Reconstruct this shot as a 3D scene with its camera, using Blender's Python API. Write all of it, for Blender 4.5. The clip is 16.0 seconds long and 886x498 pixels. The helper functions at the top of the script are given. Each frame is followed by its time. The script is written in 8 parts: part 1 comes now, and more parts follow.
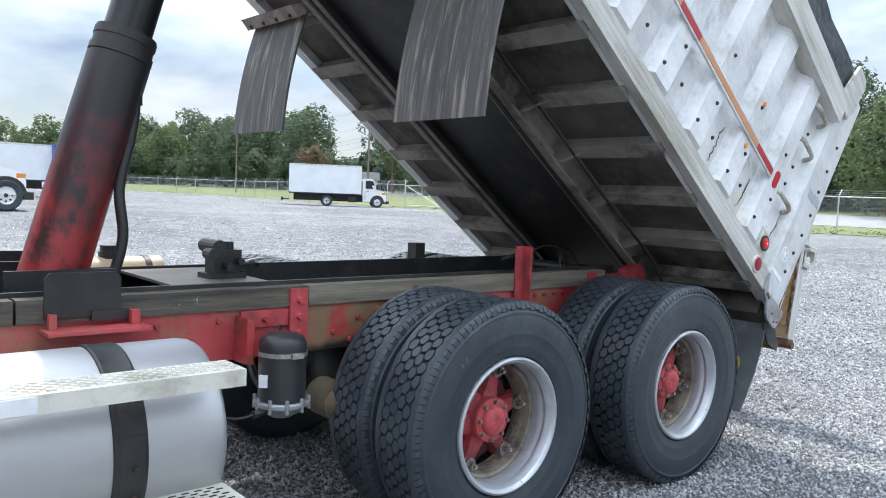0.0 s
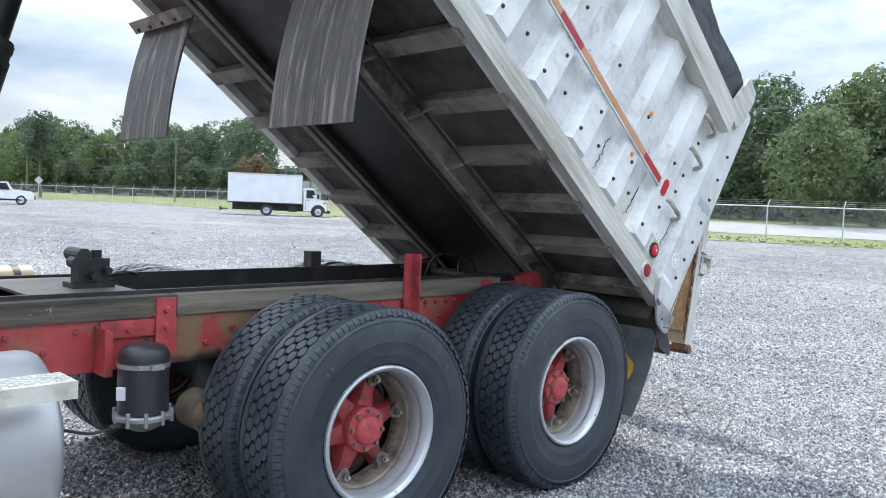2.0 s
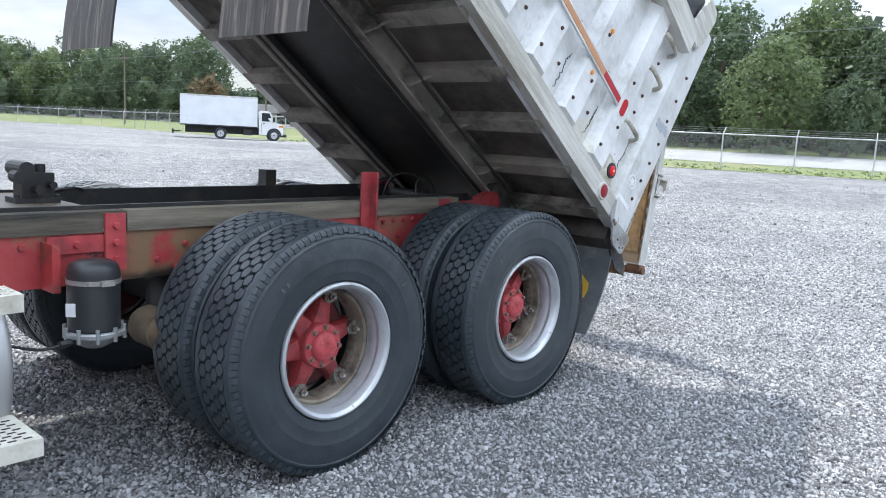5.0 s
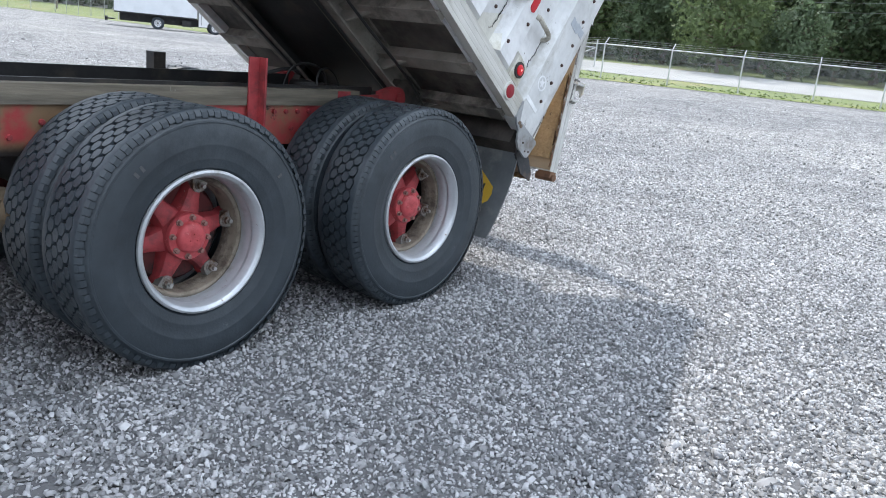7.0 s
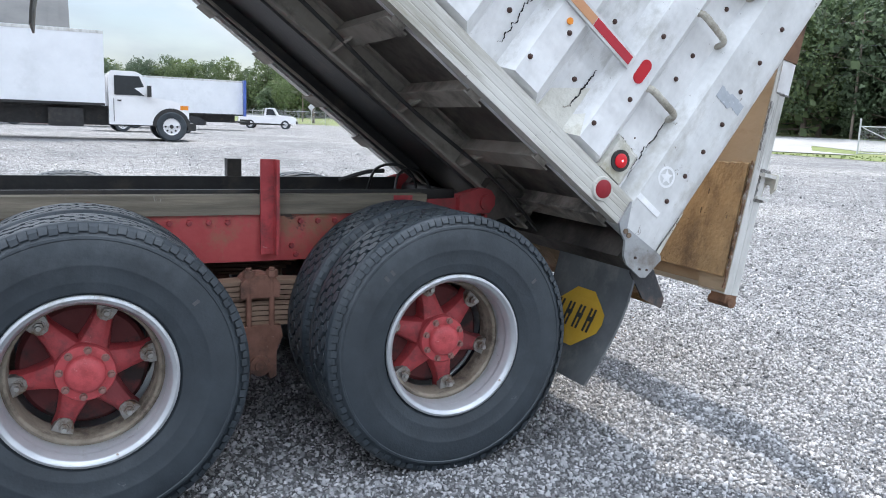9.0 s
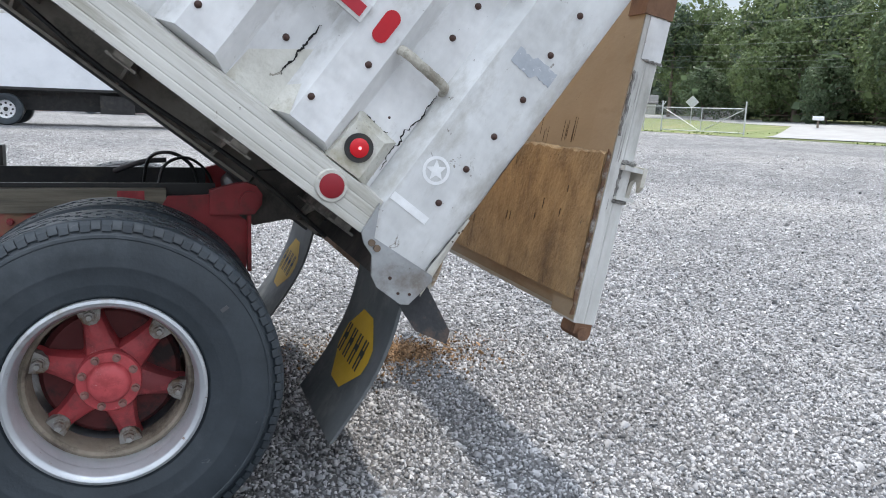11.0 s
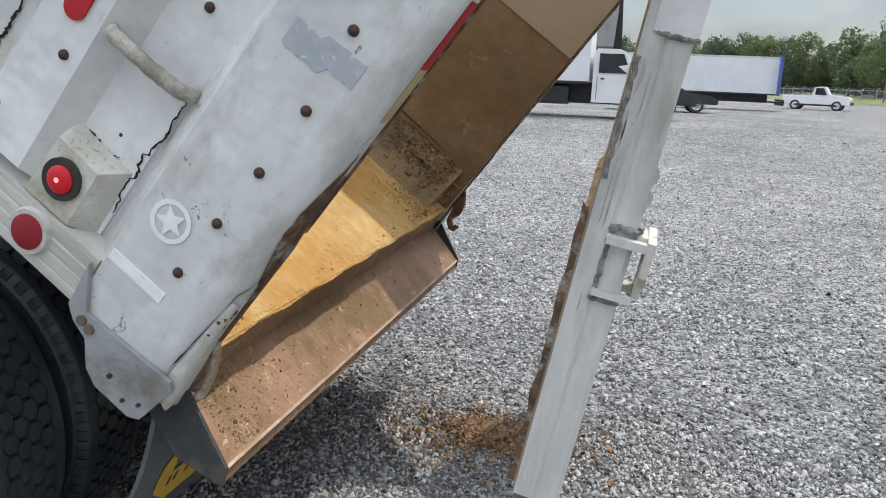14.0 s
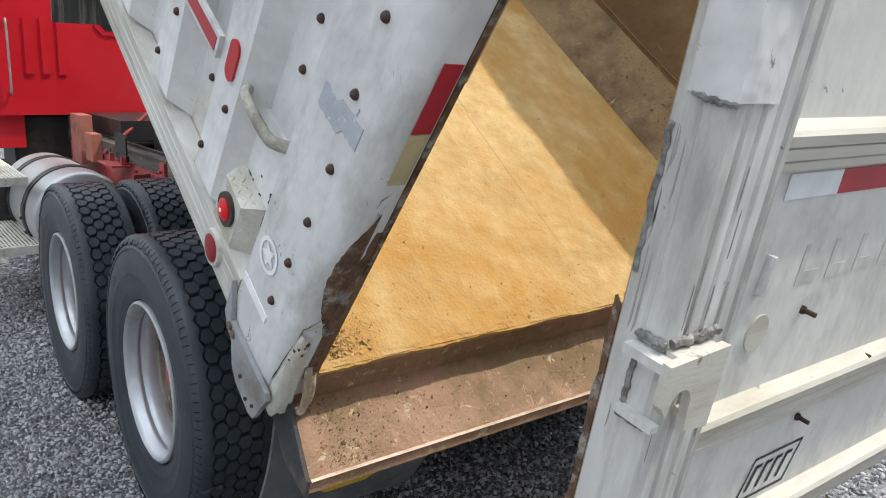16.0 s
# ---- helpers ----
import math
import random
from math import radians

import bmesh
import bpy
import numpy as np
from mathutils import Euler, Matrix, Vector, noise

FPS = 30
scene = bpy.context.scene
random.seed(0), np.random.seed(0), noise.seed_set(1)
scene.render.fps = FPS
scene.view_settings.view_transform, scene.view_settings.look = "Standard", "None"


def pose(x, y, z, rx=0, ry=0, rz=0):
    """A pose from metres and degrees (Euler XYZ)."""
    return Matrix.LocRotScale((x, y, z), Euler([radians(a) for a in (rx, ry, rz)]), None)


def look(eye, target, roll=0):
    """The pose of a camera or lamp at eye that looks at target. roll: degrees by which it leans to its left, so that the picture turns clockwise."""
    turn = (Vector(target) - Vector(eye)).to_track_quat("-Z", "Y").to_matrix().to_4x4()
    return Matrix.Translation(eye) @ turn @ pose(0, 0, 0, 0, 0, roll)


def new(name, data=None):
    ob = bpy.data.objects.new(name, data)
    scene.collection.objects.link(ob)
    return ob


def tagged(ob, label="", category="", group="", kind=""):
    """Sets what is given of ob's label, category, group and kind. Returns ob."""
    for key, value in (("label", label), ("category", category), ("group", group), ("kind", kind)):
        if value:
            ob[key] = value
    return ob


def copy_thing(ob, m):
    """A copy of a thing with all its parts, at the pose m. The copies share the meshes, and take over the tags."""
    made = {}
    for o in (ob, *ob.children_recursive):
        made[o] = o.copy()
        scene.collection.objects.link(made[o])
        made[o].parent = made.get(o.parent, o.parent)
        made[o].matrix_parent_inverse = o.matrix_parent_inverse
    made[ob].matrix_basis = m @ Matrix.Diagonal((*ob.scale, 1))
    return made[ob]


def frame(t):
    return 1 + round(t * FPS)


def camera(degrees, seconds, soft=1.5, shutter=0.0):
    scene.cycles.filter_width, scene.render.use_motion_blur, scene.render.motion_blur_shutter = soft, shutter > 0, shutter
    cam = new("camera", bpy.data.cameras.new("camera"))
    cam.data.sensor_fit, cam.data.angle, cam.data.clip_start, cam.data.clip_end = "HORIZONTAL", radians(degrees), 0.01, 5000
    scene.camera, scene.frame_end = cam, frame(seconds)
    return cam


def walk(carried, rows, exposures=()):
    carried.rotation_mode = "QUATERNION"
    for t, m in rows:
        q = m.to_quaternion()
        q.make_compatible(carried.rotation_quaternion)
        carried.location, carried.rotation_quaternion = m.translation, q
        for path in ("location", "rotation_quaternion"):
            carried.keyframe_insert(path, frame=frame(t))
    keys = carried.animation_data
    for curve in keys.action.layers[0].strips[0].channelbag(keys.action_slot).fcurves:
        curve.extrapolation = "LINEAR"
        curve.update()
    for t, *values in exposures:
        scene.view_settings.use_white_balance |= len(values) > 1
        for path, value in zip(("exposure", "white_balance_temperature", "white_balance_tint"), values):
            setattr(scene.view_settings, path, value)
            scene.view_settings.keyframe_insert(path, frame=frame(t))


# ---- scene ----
cam = camera(59.0, 16.0, 1.0)
PATH = [
    (0, (-3.684, -3.417, 1.477), (-2.375, -1.912, 1.339), 2.3),
    (0.5, (-3.62, -3.446, 1.497), (-2.285, -1.96, 1.389), 2.3),
    (1, (-3.508, -3.509, 1.5), (-2.146, -2.047, 1.413), 2.4),
    (1.5, (-3.462, -3.578, 1.481), (-2.073, -2.142, 1.398), 2.3),
    (2, (-3.434, -3.609, 1.477), (-2.024, -2.194, 1.369), 2.3),
    (2.5, (-3.419, -3.601, 1.468), (-1.988, -2.212, 1.324), 2.4),
    (3, (-3.417, -3.59, 1.456), (-1.969, -2.222, 1.278), 2.6),
    (5.3, (-3.412, -3.599, 1.425), (-1.923, -2.3, 1.113), 2.6),
    (5.5, (-3.413, -3.593, 1.415), (-1.907, -2.318, 1.091), 2.5),
    (6, (-3.391, -3.594, 1.421), (-1.848, -2.373, 1.058), 2.7),
    (6.5, (-3.364, -3.616, 1.405), (-1.777, -2.475, 0.98), 4.0),
    (7, (-3.129, -3.746, 1.377), (-1.593, -2.57, 0.87), 5.9),
    (7.5, (-2.787, -3.825, 1.394), (-1.392, -2.484, 0.886), 4.5),
    (8, (-2.344, -3.875, 1.414), (-1.102, -2.364, 0.997), 2.5),
    (8.2, (-2.137, -3.916, 1.399), (-0.971, -2.336, 1.019), 2.3),
    (10.3, (-0.323, -3.762, 1.404), (0.311, -1.895, 1.069), 2.0),
    (10.5, (-0.162, -3.749, 1.394), (0.474, -1.883, 1.052), 2.0),
    (11, (0.187, -3.624, 1.399), (0.855, -1.772, 1.047), 2.1),
    (11.5, (0.427, -3.489, 1.442), (1.099, -1.641, 1.08), 2.3),
    (12, (0.796, -3.396, 1.453), (1.355, -1.509, 1.096), 1.8),
    (12.5, (1.138, -3.273, 1.448), (1.55, -1.352, 1.075), 2.1),
    (13, (1.463, -3.1, 1.449), (1.632, -1.145, 1.059), 2.1),
    (13.5, (1.767, -2.889, 1.487), (1.601, -0.938, 1.079), 2.4),
    (14, (1.966, -2.585, 1.511), (1.493, -0.689, 1.085), 2.4),
    (14.5, (2.133, -2.335, 1.528), (1.366, -0.544, 1.075), 3.0),
    (15, (2.166, -2.143, 1.561), (1.121, -0.513, 1.06), 3.0),
    (15.5, (2.342, -2.043, 1.557), (1.026, -0.615, 1.082), 2.2),
    (16, (2.714, -1.945, 1.642), (1.165, -0.763, 1.193), 1.8),
]
LIGHT = [(0.0, 0.26, 6300, 9), (6.0, 0.33, 6350, 10), (7.0, 0.22, 6400, 10), (8.0, 0.35, 6400, 11), (11.0, 0.08, 6600, 11), (12.5, -0.12, 6700, 9), (14.5, -0.22, 6850, 10), (16, -0.12, 6900, 10)]     # the clip's own exposure and white balance
walk(cam, [(t, look(eye, target, roll)) for t, eye, target, roll in PATH], LIGHT)

# ---- world and sun ----
SUN_AZ, SUN_EL = 55.0, 58.5          # degrees: direction towards the sun, counted from +X
world = bpy.data.worlds.new("sky")
scene.world = world
world.use_nodes = True
wn, wl = world.node_tree.nodes, world.node_tree.links
wn.clear()
w_out = wn.new("ShaderNodeOutputWorld")
w_bg = wn.new("ShaderNodeBackground")
w_sky = wn.new("ShaderNodeTexSky")
w_sky.sky_type = "NISHITA"
w_sky.sun_disc = False
w_sky.sun_elevation = radians(SUN_EL)
w_sky.sun_rotation = radians(90.0 - SUN_AZ)
w_sky.dust_density = 0.8
w_co = wn.new("ShaderNodeTexCoord")
w_map = wn.new("ShaderNodeMapping")
w_map.inputs["Scale"].default_value = (1.0, 1.0, 2.6)
w_noise = wn.new("ShaderNodeTexNoise")
w_noise.inputs["Scale"].default_value = 2.3
w_noise.inputs["Detail"].default_value = 8.0
w_noise.inputs["Roughness"].default_value = 0.55
w_ramp = wn.new("ShaderNodeValToRGB")
w_ramp.color_ramp.elements[0].position = 0.34
w_ramp.color_ramp.elements[1].position = 0.56
w_cloud = wn.new("ShaderNodeTexNoise")
w_cloud.inputs["Scale"].default_value = 3.4
w_cloud.inputs["Detail"].default_value = 6.0
w_shade = wn.new("ShaderNodeMix")
w_shade.data_type = "RGBA"
w_shade.inputs[6].default_value = (3.8, 4.8, 6.2, 1)
w_shade.inputs[7].default_value = (10.0, 10.6, 11.3, 1)
w_mix = wn.new("ShaderNodeMix")
w_mix.data_type = "RGBA"
wl.new(w_co.outputs["Generated"], w_map.inputs["Vector"])
wl.new(w_map.outputs["Vector"], w_noise.inputs["Vector"])
wl.new(w_map.outputs["Vector"], w_cloud.inputs["Vector"])
wl.new(w_noise.outputs["Fac"], w_ramp.inputs["Fac"])
w_edge = wn.new("ShaderNodeMapRange")
w_edge.inputs["From Min"].default_value, w_edge.inputs["From Max"].default_value = 0.36, 0.62
wl.new(w_cloud.outputs["Fac"], w_edge.inputs["Value"])
wl.new(w_edge.outputs["Result"], w_shade.inputs[0])
wl.new(w_ramp.outputs["Color"], w_mix.inputs[0])
wl.new(w_sky.outputs["Color"], w_mix.inputs[6])
w_sep = wn.new("ShaderNodeSeparateXYZ")
w_up = wn.new("ShaderNodeMapRange")          # cloud raised overhead, out of view, to add fill light; dimmer at the horizon
w_up.inputs["From Min"].default_value, w_up.inputs["From Max"].default_value = 0.0, 1.0
w_up.inputs["To Min"].default_value, w_up.inputs["To Max"].default_value = 0.42, 4.1
w_fill = wn.new("ShaderNodeVectorMath")
w_fill.operation = "SCALE"
wl.new(w_co.outputs["Generated"], w_sep.inputs["Vector"])
wl.new(w_sep.outputs["Z"], w_up.inputs["Value"])
wl.new(w_shade.outputs[2], w_fill.inputs[0])
wl.new(w_up.outputs["Result"], w_fill.inputs["Scale"])
wl.new(w_fill.outputs["Vector"], w_mix.inputs[7])
wl.new(w_mix.outputs[2], w_bg.inputs["Color"])
w_bg.inputs["Strength"].default_value = 0.105
wl.new(w_bg.outputs["Background"], w_out.inputs["Surface"])

sun_data = bpy.data.lights.new("sun", "SUN")
sun_data.energy = 3.15
sun_data.angle = radians(0.9)
sun_data.color = (1.0, 0.95, 0.87)
sun = new("sun", sun_data)
se, sa = radians(SUN_EL), radians(SUN_AZ)
sun.matrix_world = look((40 * math.cos(sa) * math.cos(se), 40 * math.sin(sa) * math.cos(se), 40 * math.sin(se)), (0, 0, 0))


# ---- materials ----
def surf(name, c1, c2, scale=6.0, rough=0.6, metal=0.0, bump=0.1, bscale=60.0, stain=None, stain_scale=3.0, lo=0.5, hi=0.62,
         stretch=(1, 1, 1), island=0.0, world_space=False, stain_rough=None, fleck=None, fleck_scale=28.0, fleck_lo=0.68, dent=0.0):
    """Two-scale noise between two colours, a stain colour in patches, and a fine bump."""
    m = bpy.data.materials.new(name)
    m.use_nodes = True
    n, l = m.node_tree.nodes, m.node_tree.links
    b = n["Principled BSDF"]
    co = n.new("ShaderNodeTexCoord")
    src = co.outputs["Object"]
    if world_space:
        geo = n.new("ShaderNodeNewGeometry")
        src = geo.outputs["Position"]
    mp = n.new("ShaderNodeMapping")
    mp.inputs["Scale"].default_value = stretch
    l.new(src, mp.inputs["Vector"])
    t1 = n.new("ShaderNodeTexNoise")
    t1.inputs["Scale"].default_value = scale
    t1.inputs["Detail"].default_value = 7.0
    t1.inputs["Roughness"].default_value = 0.65
    l.new(mp.outputs["Vector"], t1.inputs["Vector"])
    r1 = n.new("ShaderNodeValToRGB")
    r1.color_ramp.elements[0].position, r1.color_ramp.elements[1].position = 0.32, 0.68
    r1.color_ramp.elements[0].color, r1.color_ramp.elements[1].color = (*c1, 1), (*c2, 1)
    l.new(t1.outputs["Fac"], r1.inputs["Fac"])
    col = r1.outputs["Color"]
    if stain:
        t2 = n.new("ShaderNodeTexNoise")
        t2.inputs["Scale"].default_value = stain_scale
        t2.inputs["Detail"].default_value = 9.0
        t2.inputs["Roughness"].default_value = 0.7
        l.new(mp.outputs["Vector"], t2.inputs["Vector"])
        r2 = n.new("ShaderNodeValToRGB")
        r2.color_ramp.elements[0].position, r2.color_ramp.elements[1].position = lo, hi
        l.new(t2.outputs["Fac"], r2.inputs["Fac"])
        mx = n.new("ShaderNodeMix")
        mx.data_type = "RGBA"
        l.new(r2.outputs["Color"], mx.inputs[0])
        l.new(col, mx.inputs[6])
        mx.inputs[7].default_value = (*stain, 1)
        col = mx.outputs[2]
        if stain_rough is not None:
            mr = n.new("ShaderNodeMapRange")
            mr.inputs["To Min"].default_value, mr.inputs["To Max"].default_value = rough, stain_rough
            l.new(r2.outputs["Color"], mr.inputs["Value"])
            l.new(mr.outputs["Result"], b.inputs["Roughness"])
    if fleck:
        t4 = n.new("ShaderNodeTexNoise")
        t4.inputs["Scale"].default_value = fleck_scale
        t4.inputs["Detail"].default_value = 5.0
        t4.inputs["Roughness"].default_value = 0.75
        t4.inputs["Distortion"].default_value = 0.6
        l.new(src, t4.inputs["Vector"])
        r4 = n.new("ShaderNodeValToRGB")
        r4.color_ramp.elements[0].position, r4.color_ramp.elements[1].position = fleck_lo, fleck_lo + 0.05
        l.new(t4.outputs["Fac"], r4.inputs["Fac"])
        mf = n.new("ShaderNodeMix")
        mf.data_type = "RGBA"
        l.new(r4.outputs["Color"], mf.inputs[0])
        l.new(col, mf.inputs[6])
        mf.inputs[7].default_value = (*fleck, 1)
        col = mf.outputs[2]
    if island:
        geo2 = n.new("ShaderNodeNewGeometry")
        mr2 = n.new("ShaderNodeMapRange")
        mr2.inputs["To Min"].default_value, mr2.inputs["To Max"].default_value = 1 - island, 1 + island
        l.new(geo2.outputs["Random Per Island"], mr2.inputs["Value"])
        mu = n.new("ShaderNodeMix")
        mu.data_type = "RGBA"
        mu.blend_type = "MULTIPLY"
        mu.inputs[0].default_value = 1.0
        l.new(col, mu.inputs[6])
        l.new(mr2.outputs["Result"], mu.inputs[7])
        col = mu.outputs[2]
    l.new(col, b.inputs["Base Color"])
    b.inputs["Metallic"].default_value = metal
    if not (stain and stain_rough is not None):
        b.inputs["Roughness"].default_value = rough
    if bump:
        t3 = n.new("ShaderNodeTexNoise")
        t3.inputs["Scale"].default_value = bscale
        t3.inputs["Detail"].default_value = 4.0
        l.new(mp.outputs["Vector"], t3.inputs["Vector"])
        bp = n.new("ShaderNodeBump")
        bp.inputs["Strength"].default_value = bump
        bp.inputs["Distance"].default_value = 0.01
        l.new(t3.outputs["Fac"], bp.inputs["Height"])
        l.new(bp.outputs["Normal"], b.inputs["Normal"])
        if dent:
            t5 = n.new("ShaderNodeTexNoise")
            t5.inputs["Scale"].default_value = 4.5
            t5.inputs["Detail"].default_value = 3.0
            l.new(src, t5.inputs["Vector"])
            bd = n.new("ShaderNodeBump")
            bd.inputs["Strength"].default_value = dent
            bd.inputs["Distance"].default_value = 0.06
            l.new(t5.outputs["Fac"], bd.inputs["Height"])
            l.new(bd.outputs["Normal"], bp.inputs["Normal"])
    return m


def plain(name, c, rough=0.5, metal=0.0, **more):
    m = surf(name, [v * 0.9 for v in c], [min(1, v * 1.1) for v in c], 12.0, rough, metal, 0.03, 120.0)
    for key, value in more.items():
        m.node_tree.nodes["Principled BSDF"].inputs[key.replace("_", " ")].default_value = value
    return m


WHITE = surf("weathered_white_paint", (0.50, 0.505, 0.505), (0.80, 0.805, 0.81), 2.6, 0.42, 0.0, 0.10, 45, (0.42, 0.415, 0.39), 3.6, 0.52, 0.66, stretch=(1, 1, 0.6), fleck=(0.20, 0.19, 0.18), fleck_scale=14.0, fleck_lo=0.652, dent=0.6)
POSTWHITE = surf("chalky_grey_white_paint", (0.55, 0.557, 0.555), (0.72, 0.73, 0.732), 6.0, 0.5, 0.0, 0.14, 45, (0.40, 0.39, 0.355), 3.2, 0.53, 0.70, stretch=(1, 1, 0.5), fleck=(0.20, 0.18, 0.155), fleck_scale=15.0, fleck_lo=0.64, dent=0.5)
GATEGREY = surf("dull_grey_gate_sheet", (0.56, 0.555, 0.53), (0.74, 0.735, 0.705), 2.0, 0.45, 0.1, 0.08, 45, (0.46, 0.455, 0.43), 3.0, 0.54, 0.72, stretch=(1, 1, 0.7), fleck=(0.26, 0.24, 0.21), fleck_scale=10.0, fleck_lo=0.68, dent=0.35)
CREAM = surf("cream_chalked_rib", (0.50, 0.48, 0.42), (0.64, 0.62, 0.56), 5.0, 0.5, 0.1, 0.12, 60, (0.42, 0.39, 0.31), 4.0, 0.5, 0.68, stretch=(1, 0.3, 2), fleck=(0.24, 0.2, 0.15), fleck_scale=16.0, fleck_lo=0.66)
PLATEGREY = surf("blue_grey_steel_plate", (0.27, 0.285, 0.30), (0.42, 0.43, 0.435), 5.0, 0.45, 0.3, 0.1, 60, (0.20, 0.18, 0.16), 4.0, 0.52, 0.68, fleck=(0.12, 0.09, 0.07), fleck_scale=16.0, fleck_lo=0.66, dent=0.6)
RAIL = surf("grimy_aluminium_rail", (0.50, 0.49, 0.45), (0.68, 0.67, 0.63), 5.0, 0.5, 0.1, 0.10, 60, (0.34, 0.32, 0.26), 4.0, 0.48, 0.66, stretch=(0.3, 1, 3), fleck=(0.18, 0.16, 0.13), fleck_scale=18.0, fleck_lo=0.655)
PATCH = surf("welded_patch_plate", (0.54, 0.53, 0.475), (0.70, 0.69, 0.635), 9.0, 0.5, 0.15, 0.35, 70, (0.40, 0.37, 0.28), 5.0, 0.48, 0.66, fleck=(0.22, 0.2, 0.16), fleck_scale=22.0, fleck_lo=0.655, dent=0.4)
ALU = surf("bare_aluminium", (0.54, 0.54, 0.52), (0.76, 0.76, 0.745), 5.0, 0.5, 0.1, 0.14, 70, (0.36, 0.355, 0.325), 4.0, 0.47, 0.66, stretch=(1, 1, 0.22), fleck=(0.16, 0.145, 0.125), fleck_scale=16.0, fleck_lo=0.655, dent=0.3)
RED = surf("red_chassis_paint", (0.33, 0.03, 0.034), (0.46, 0.055, 0.055), 4.0, 0.5, 0.0, 0.12, 40, (0.085, 0.058, 0.042), 2.3, 0.45, 0.57, fleck=(0.34, 0.20, 0.14), fleck_scale=5.0, fleck_lo=0.60, dent=0.15)
FRAMERED = surf("worn_red_frame_paint", (0.36, 0.036, 0.042), (0.50, 0.085, 0.085), 4.0, 0.5, 0.0, 0.12, 40, (0.25, 0.165, 0.095), 1.9, 0.50, 0.64, fleck=(0.06, 0.04, 0.034), fleck_scale=3.6, fleck_lo=0.60, dent=0.15)
HINGERED = surf("dull_red_hinge_paint", (0.27, 0.026, 0.032), (0.38, 0.045, 0.05), 5.0, 0.55, 0.0, 0.14, 40, (0.13, 0.04, 0.036), 3.0, 0.50, 0.66, dent=0.15)
CABRED = surf("red_cab_paint", (0.52, 0.012, 0.022), (0.58, 0.02, 0.03), 2.0, 0.25, 0.0, 0.02, 40)
HUBRED = surf("worn_red_hub", (0.38, 0.035, 0.045), (0.52, 0.085, 0.09), 9.0, 0.6, 0.0, 0.12, 60, (0.24, 0.045, 0.05), 7.0, 0.48, 0.6, fleck=(0.55, 0.30, 0.27), fleck_scale=20.0, fleck_lo=0.655)
BLACK = surf("greasy_black", (0.012, 0.012, 0.013), (0.03, 0.03, 0.03), 6.0, 0.5, 0.0, 0.15, 40, (0.06, 0.05, 0.04), 4.0, 0.55, 0.7)
UNDER = surf("dusty_underbody_steel", (0.20, 0.183, 0.160), (0.35, 0.322, 0.28), 4.0, 0.75, 0.0, 0.15, 30, (0.09, 0.082, 0.072), 2.5, 0.48, 0.62)
WOODOLD = surf("oil_stained_oak_strip", (0.10, 0.085, 0.065), (0.22, 0.19, 0.14), 7.0, 0.8, 0.0, 0.3, 60, (0.028, 0.027, 0.026), 1.6, 0.42, 0.56, stretch=(0.15, 1, 2), fleck=(0.34, 0.33, 0.31), fleck_scale=14.0, fleck_lo=0.655)
WOODPALE = surf("weathered_oak_strip", (0.17, 0.15, 0.115), (0.30, 0.265, 0.205), 7.0, 0.8, 0.0, 0.3, 60, (0.09, 0.08, 0.065), 1.8, 0.48, 0.62, stretch=(0.15, 1, 2), fleck=(0.36, 0.34, 0.30), fleck_scale=14.0, fleck_lo=0.655)
RUBBER = surf("tyre_rubber", (0.021, 0.028, 0.035), (0.044, 0.056, 0.067), 4.0, 0.46, 0.0, 0.12, 90, (0.065, 0.077, 0.088), 2.6, 0.54, 0.72, fleck=(0.125, 0.135, 0.14), fleck_scale=8.0, fleck_lo=0.668)
FLAP = surf("streaked_rubber_flap", (0.062, 0.061, 0.060), (0.12, 0.115, 0.107), 8.0, 0.65, 0.0, 0.1, 40, (0.29, 0.265, 0.225), 9.0, 0.52, 0.64, stretch=(1, 2.6, 0.10))
MUD = surf("dark_grey_mudflap", (0.075, 0.084, 0.090), (0.135, 0.145, 0.15), 4.0, 0.6, 0.0, 0.10, 30, (0.23, 0.23, 0.22), 3.0, 0.50, 0.70)
TANK = surf("satin_aluminium_tank", (0.44, 0.445, 0.455), (0.53, 0.535, 0.545), 3.0, 0.46, 0.7, 0.04, 60, (0.5, 0.5, 0.5), 2.0, 0.55, 0.75, stretch=(0.4, 1, 1))
RIM = surf("silver_rim_paint", (0.44, 0.46, 0.485), (0.57, 0.59, 0.615), 7.0, 0.32, 0.5, 0.08, 90, (0.27, 0.24, 0.21), 4.0, 0.55, 0.70, fleck=(0.2, 0.13, 0.09), fleck_scale=24.0, fleck_lo=0.655)
RIMIN = surf("dusty_inner_rim", (0.17, 0.14, 0.105), (0.29, 0.25, 0.2), 9.0, 0.85, 0.0, 0.3, 80, (0.09, 0.07, 0.055), 6.0, 0.5, 0.62)
STEEL = surf("worn_steel", (0.30, 0.29, 0.28), (0.48, 0.47, 0.45), 12.0, 0.45, 0.6, 0.12, 90, (0.16, 0.10, 0.06), 8.0, 0.55, 0.68)
RUST = surf("rusty_steel", (0.14, 0.075, 0.045), (0.24, 0.13, 0.075), 8.0, 0.85, 0.0, 0.25, 60, (0.07, 0.04, 0.03), 4.0, 0.5, 0.64)
SAND = surf("sand_stained_floor", (0.42, 0.258, 0.088), (0.66, 0.475, 0.23), 4.5, 0.85, 0.0, 0.65, 90, (0.46, 0.245, 0.06), 2.0, 0.42, 0.62, fleck=(0.36, 0.225, 0.10), fleck_scale=30.0, fleck_lo=0.615, dent=0.9)
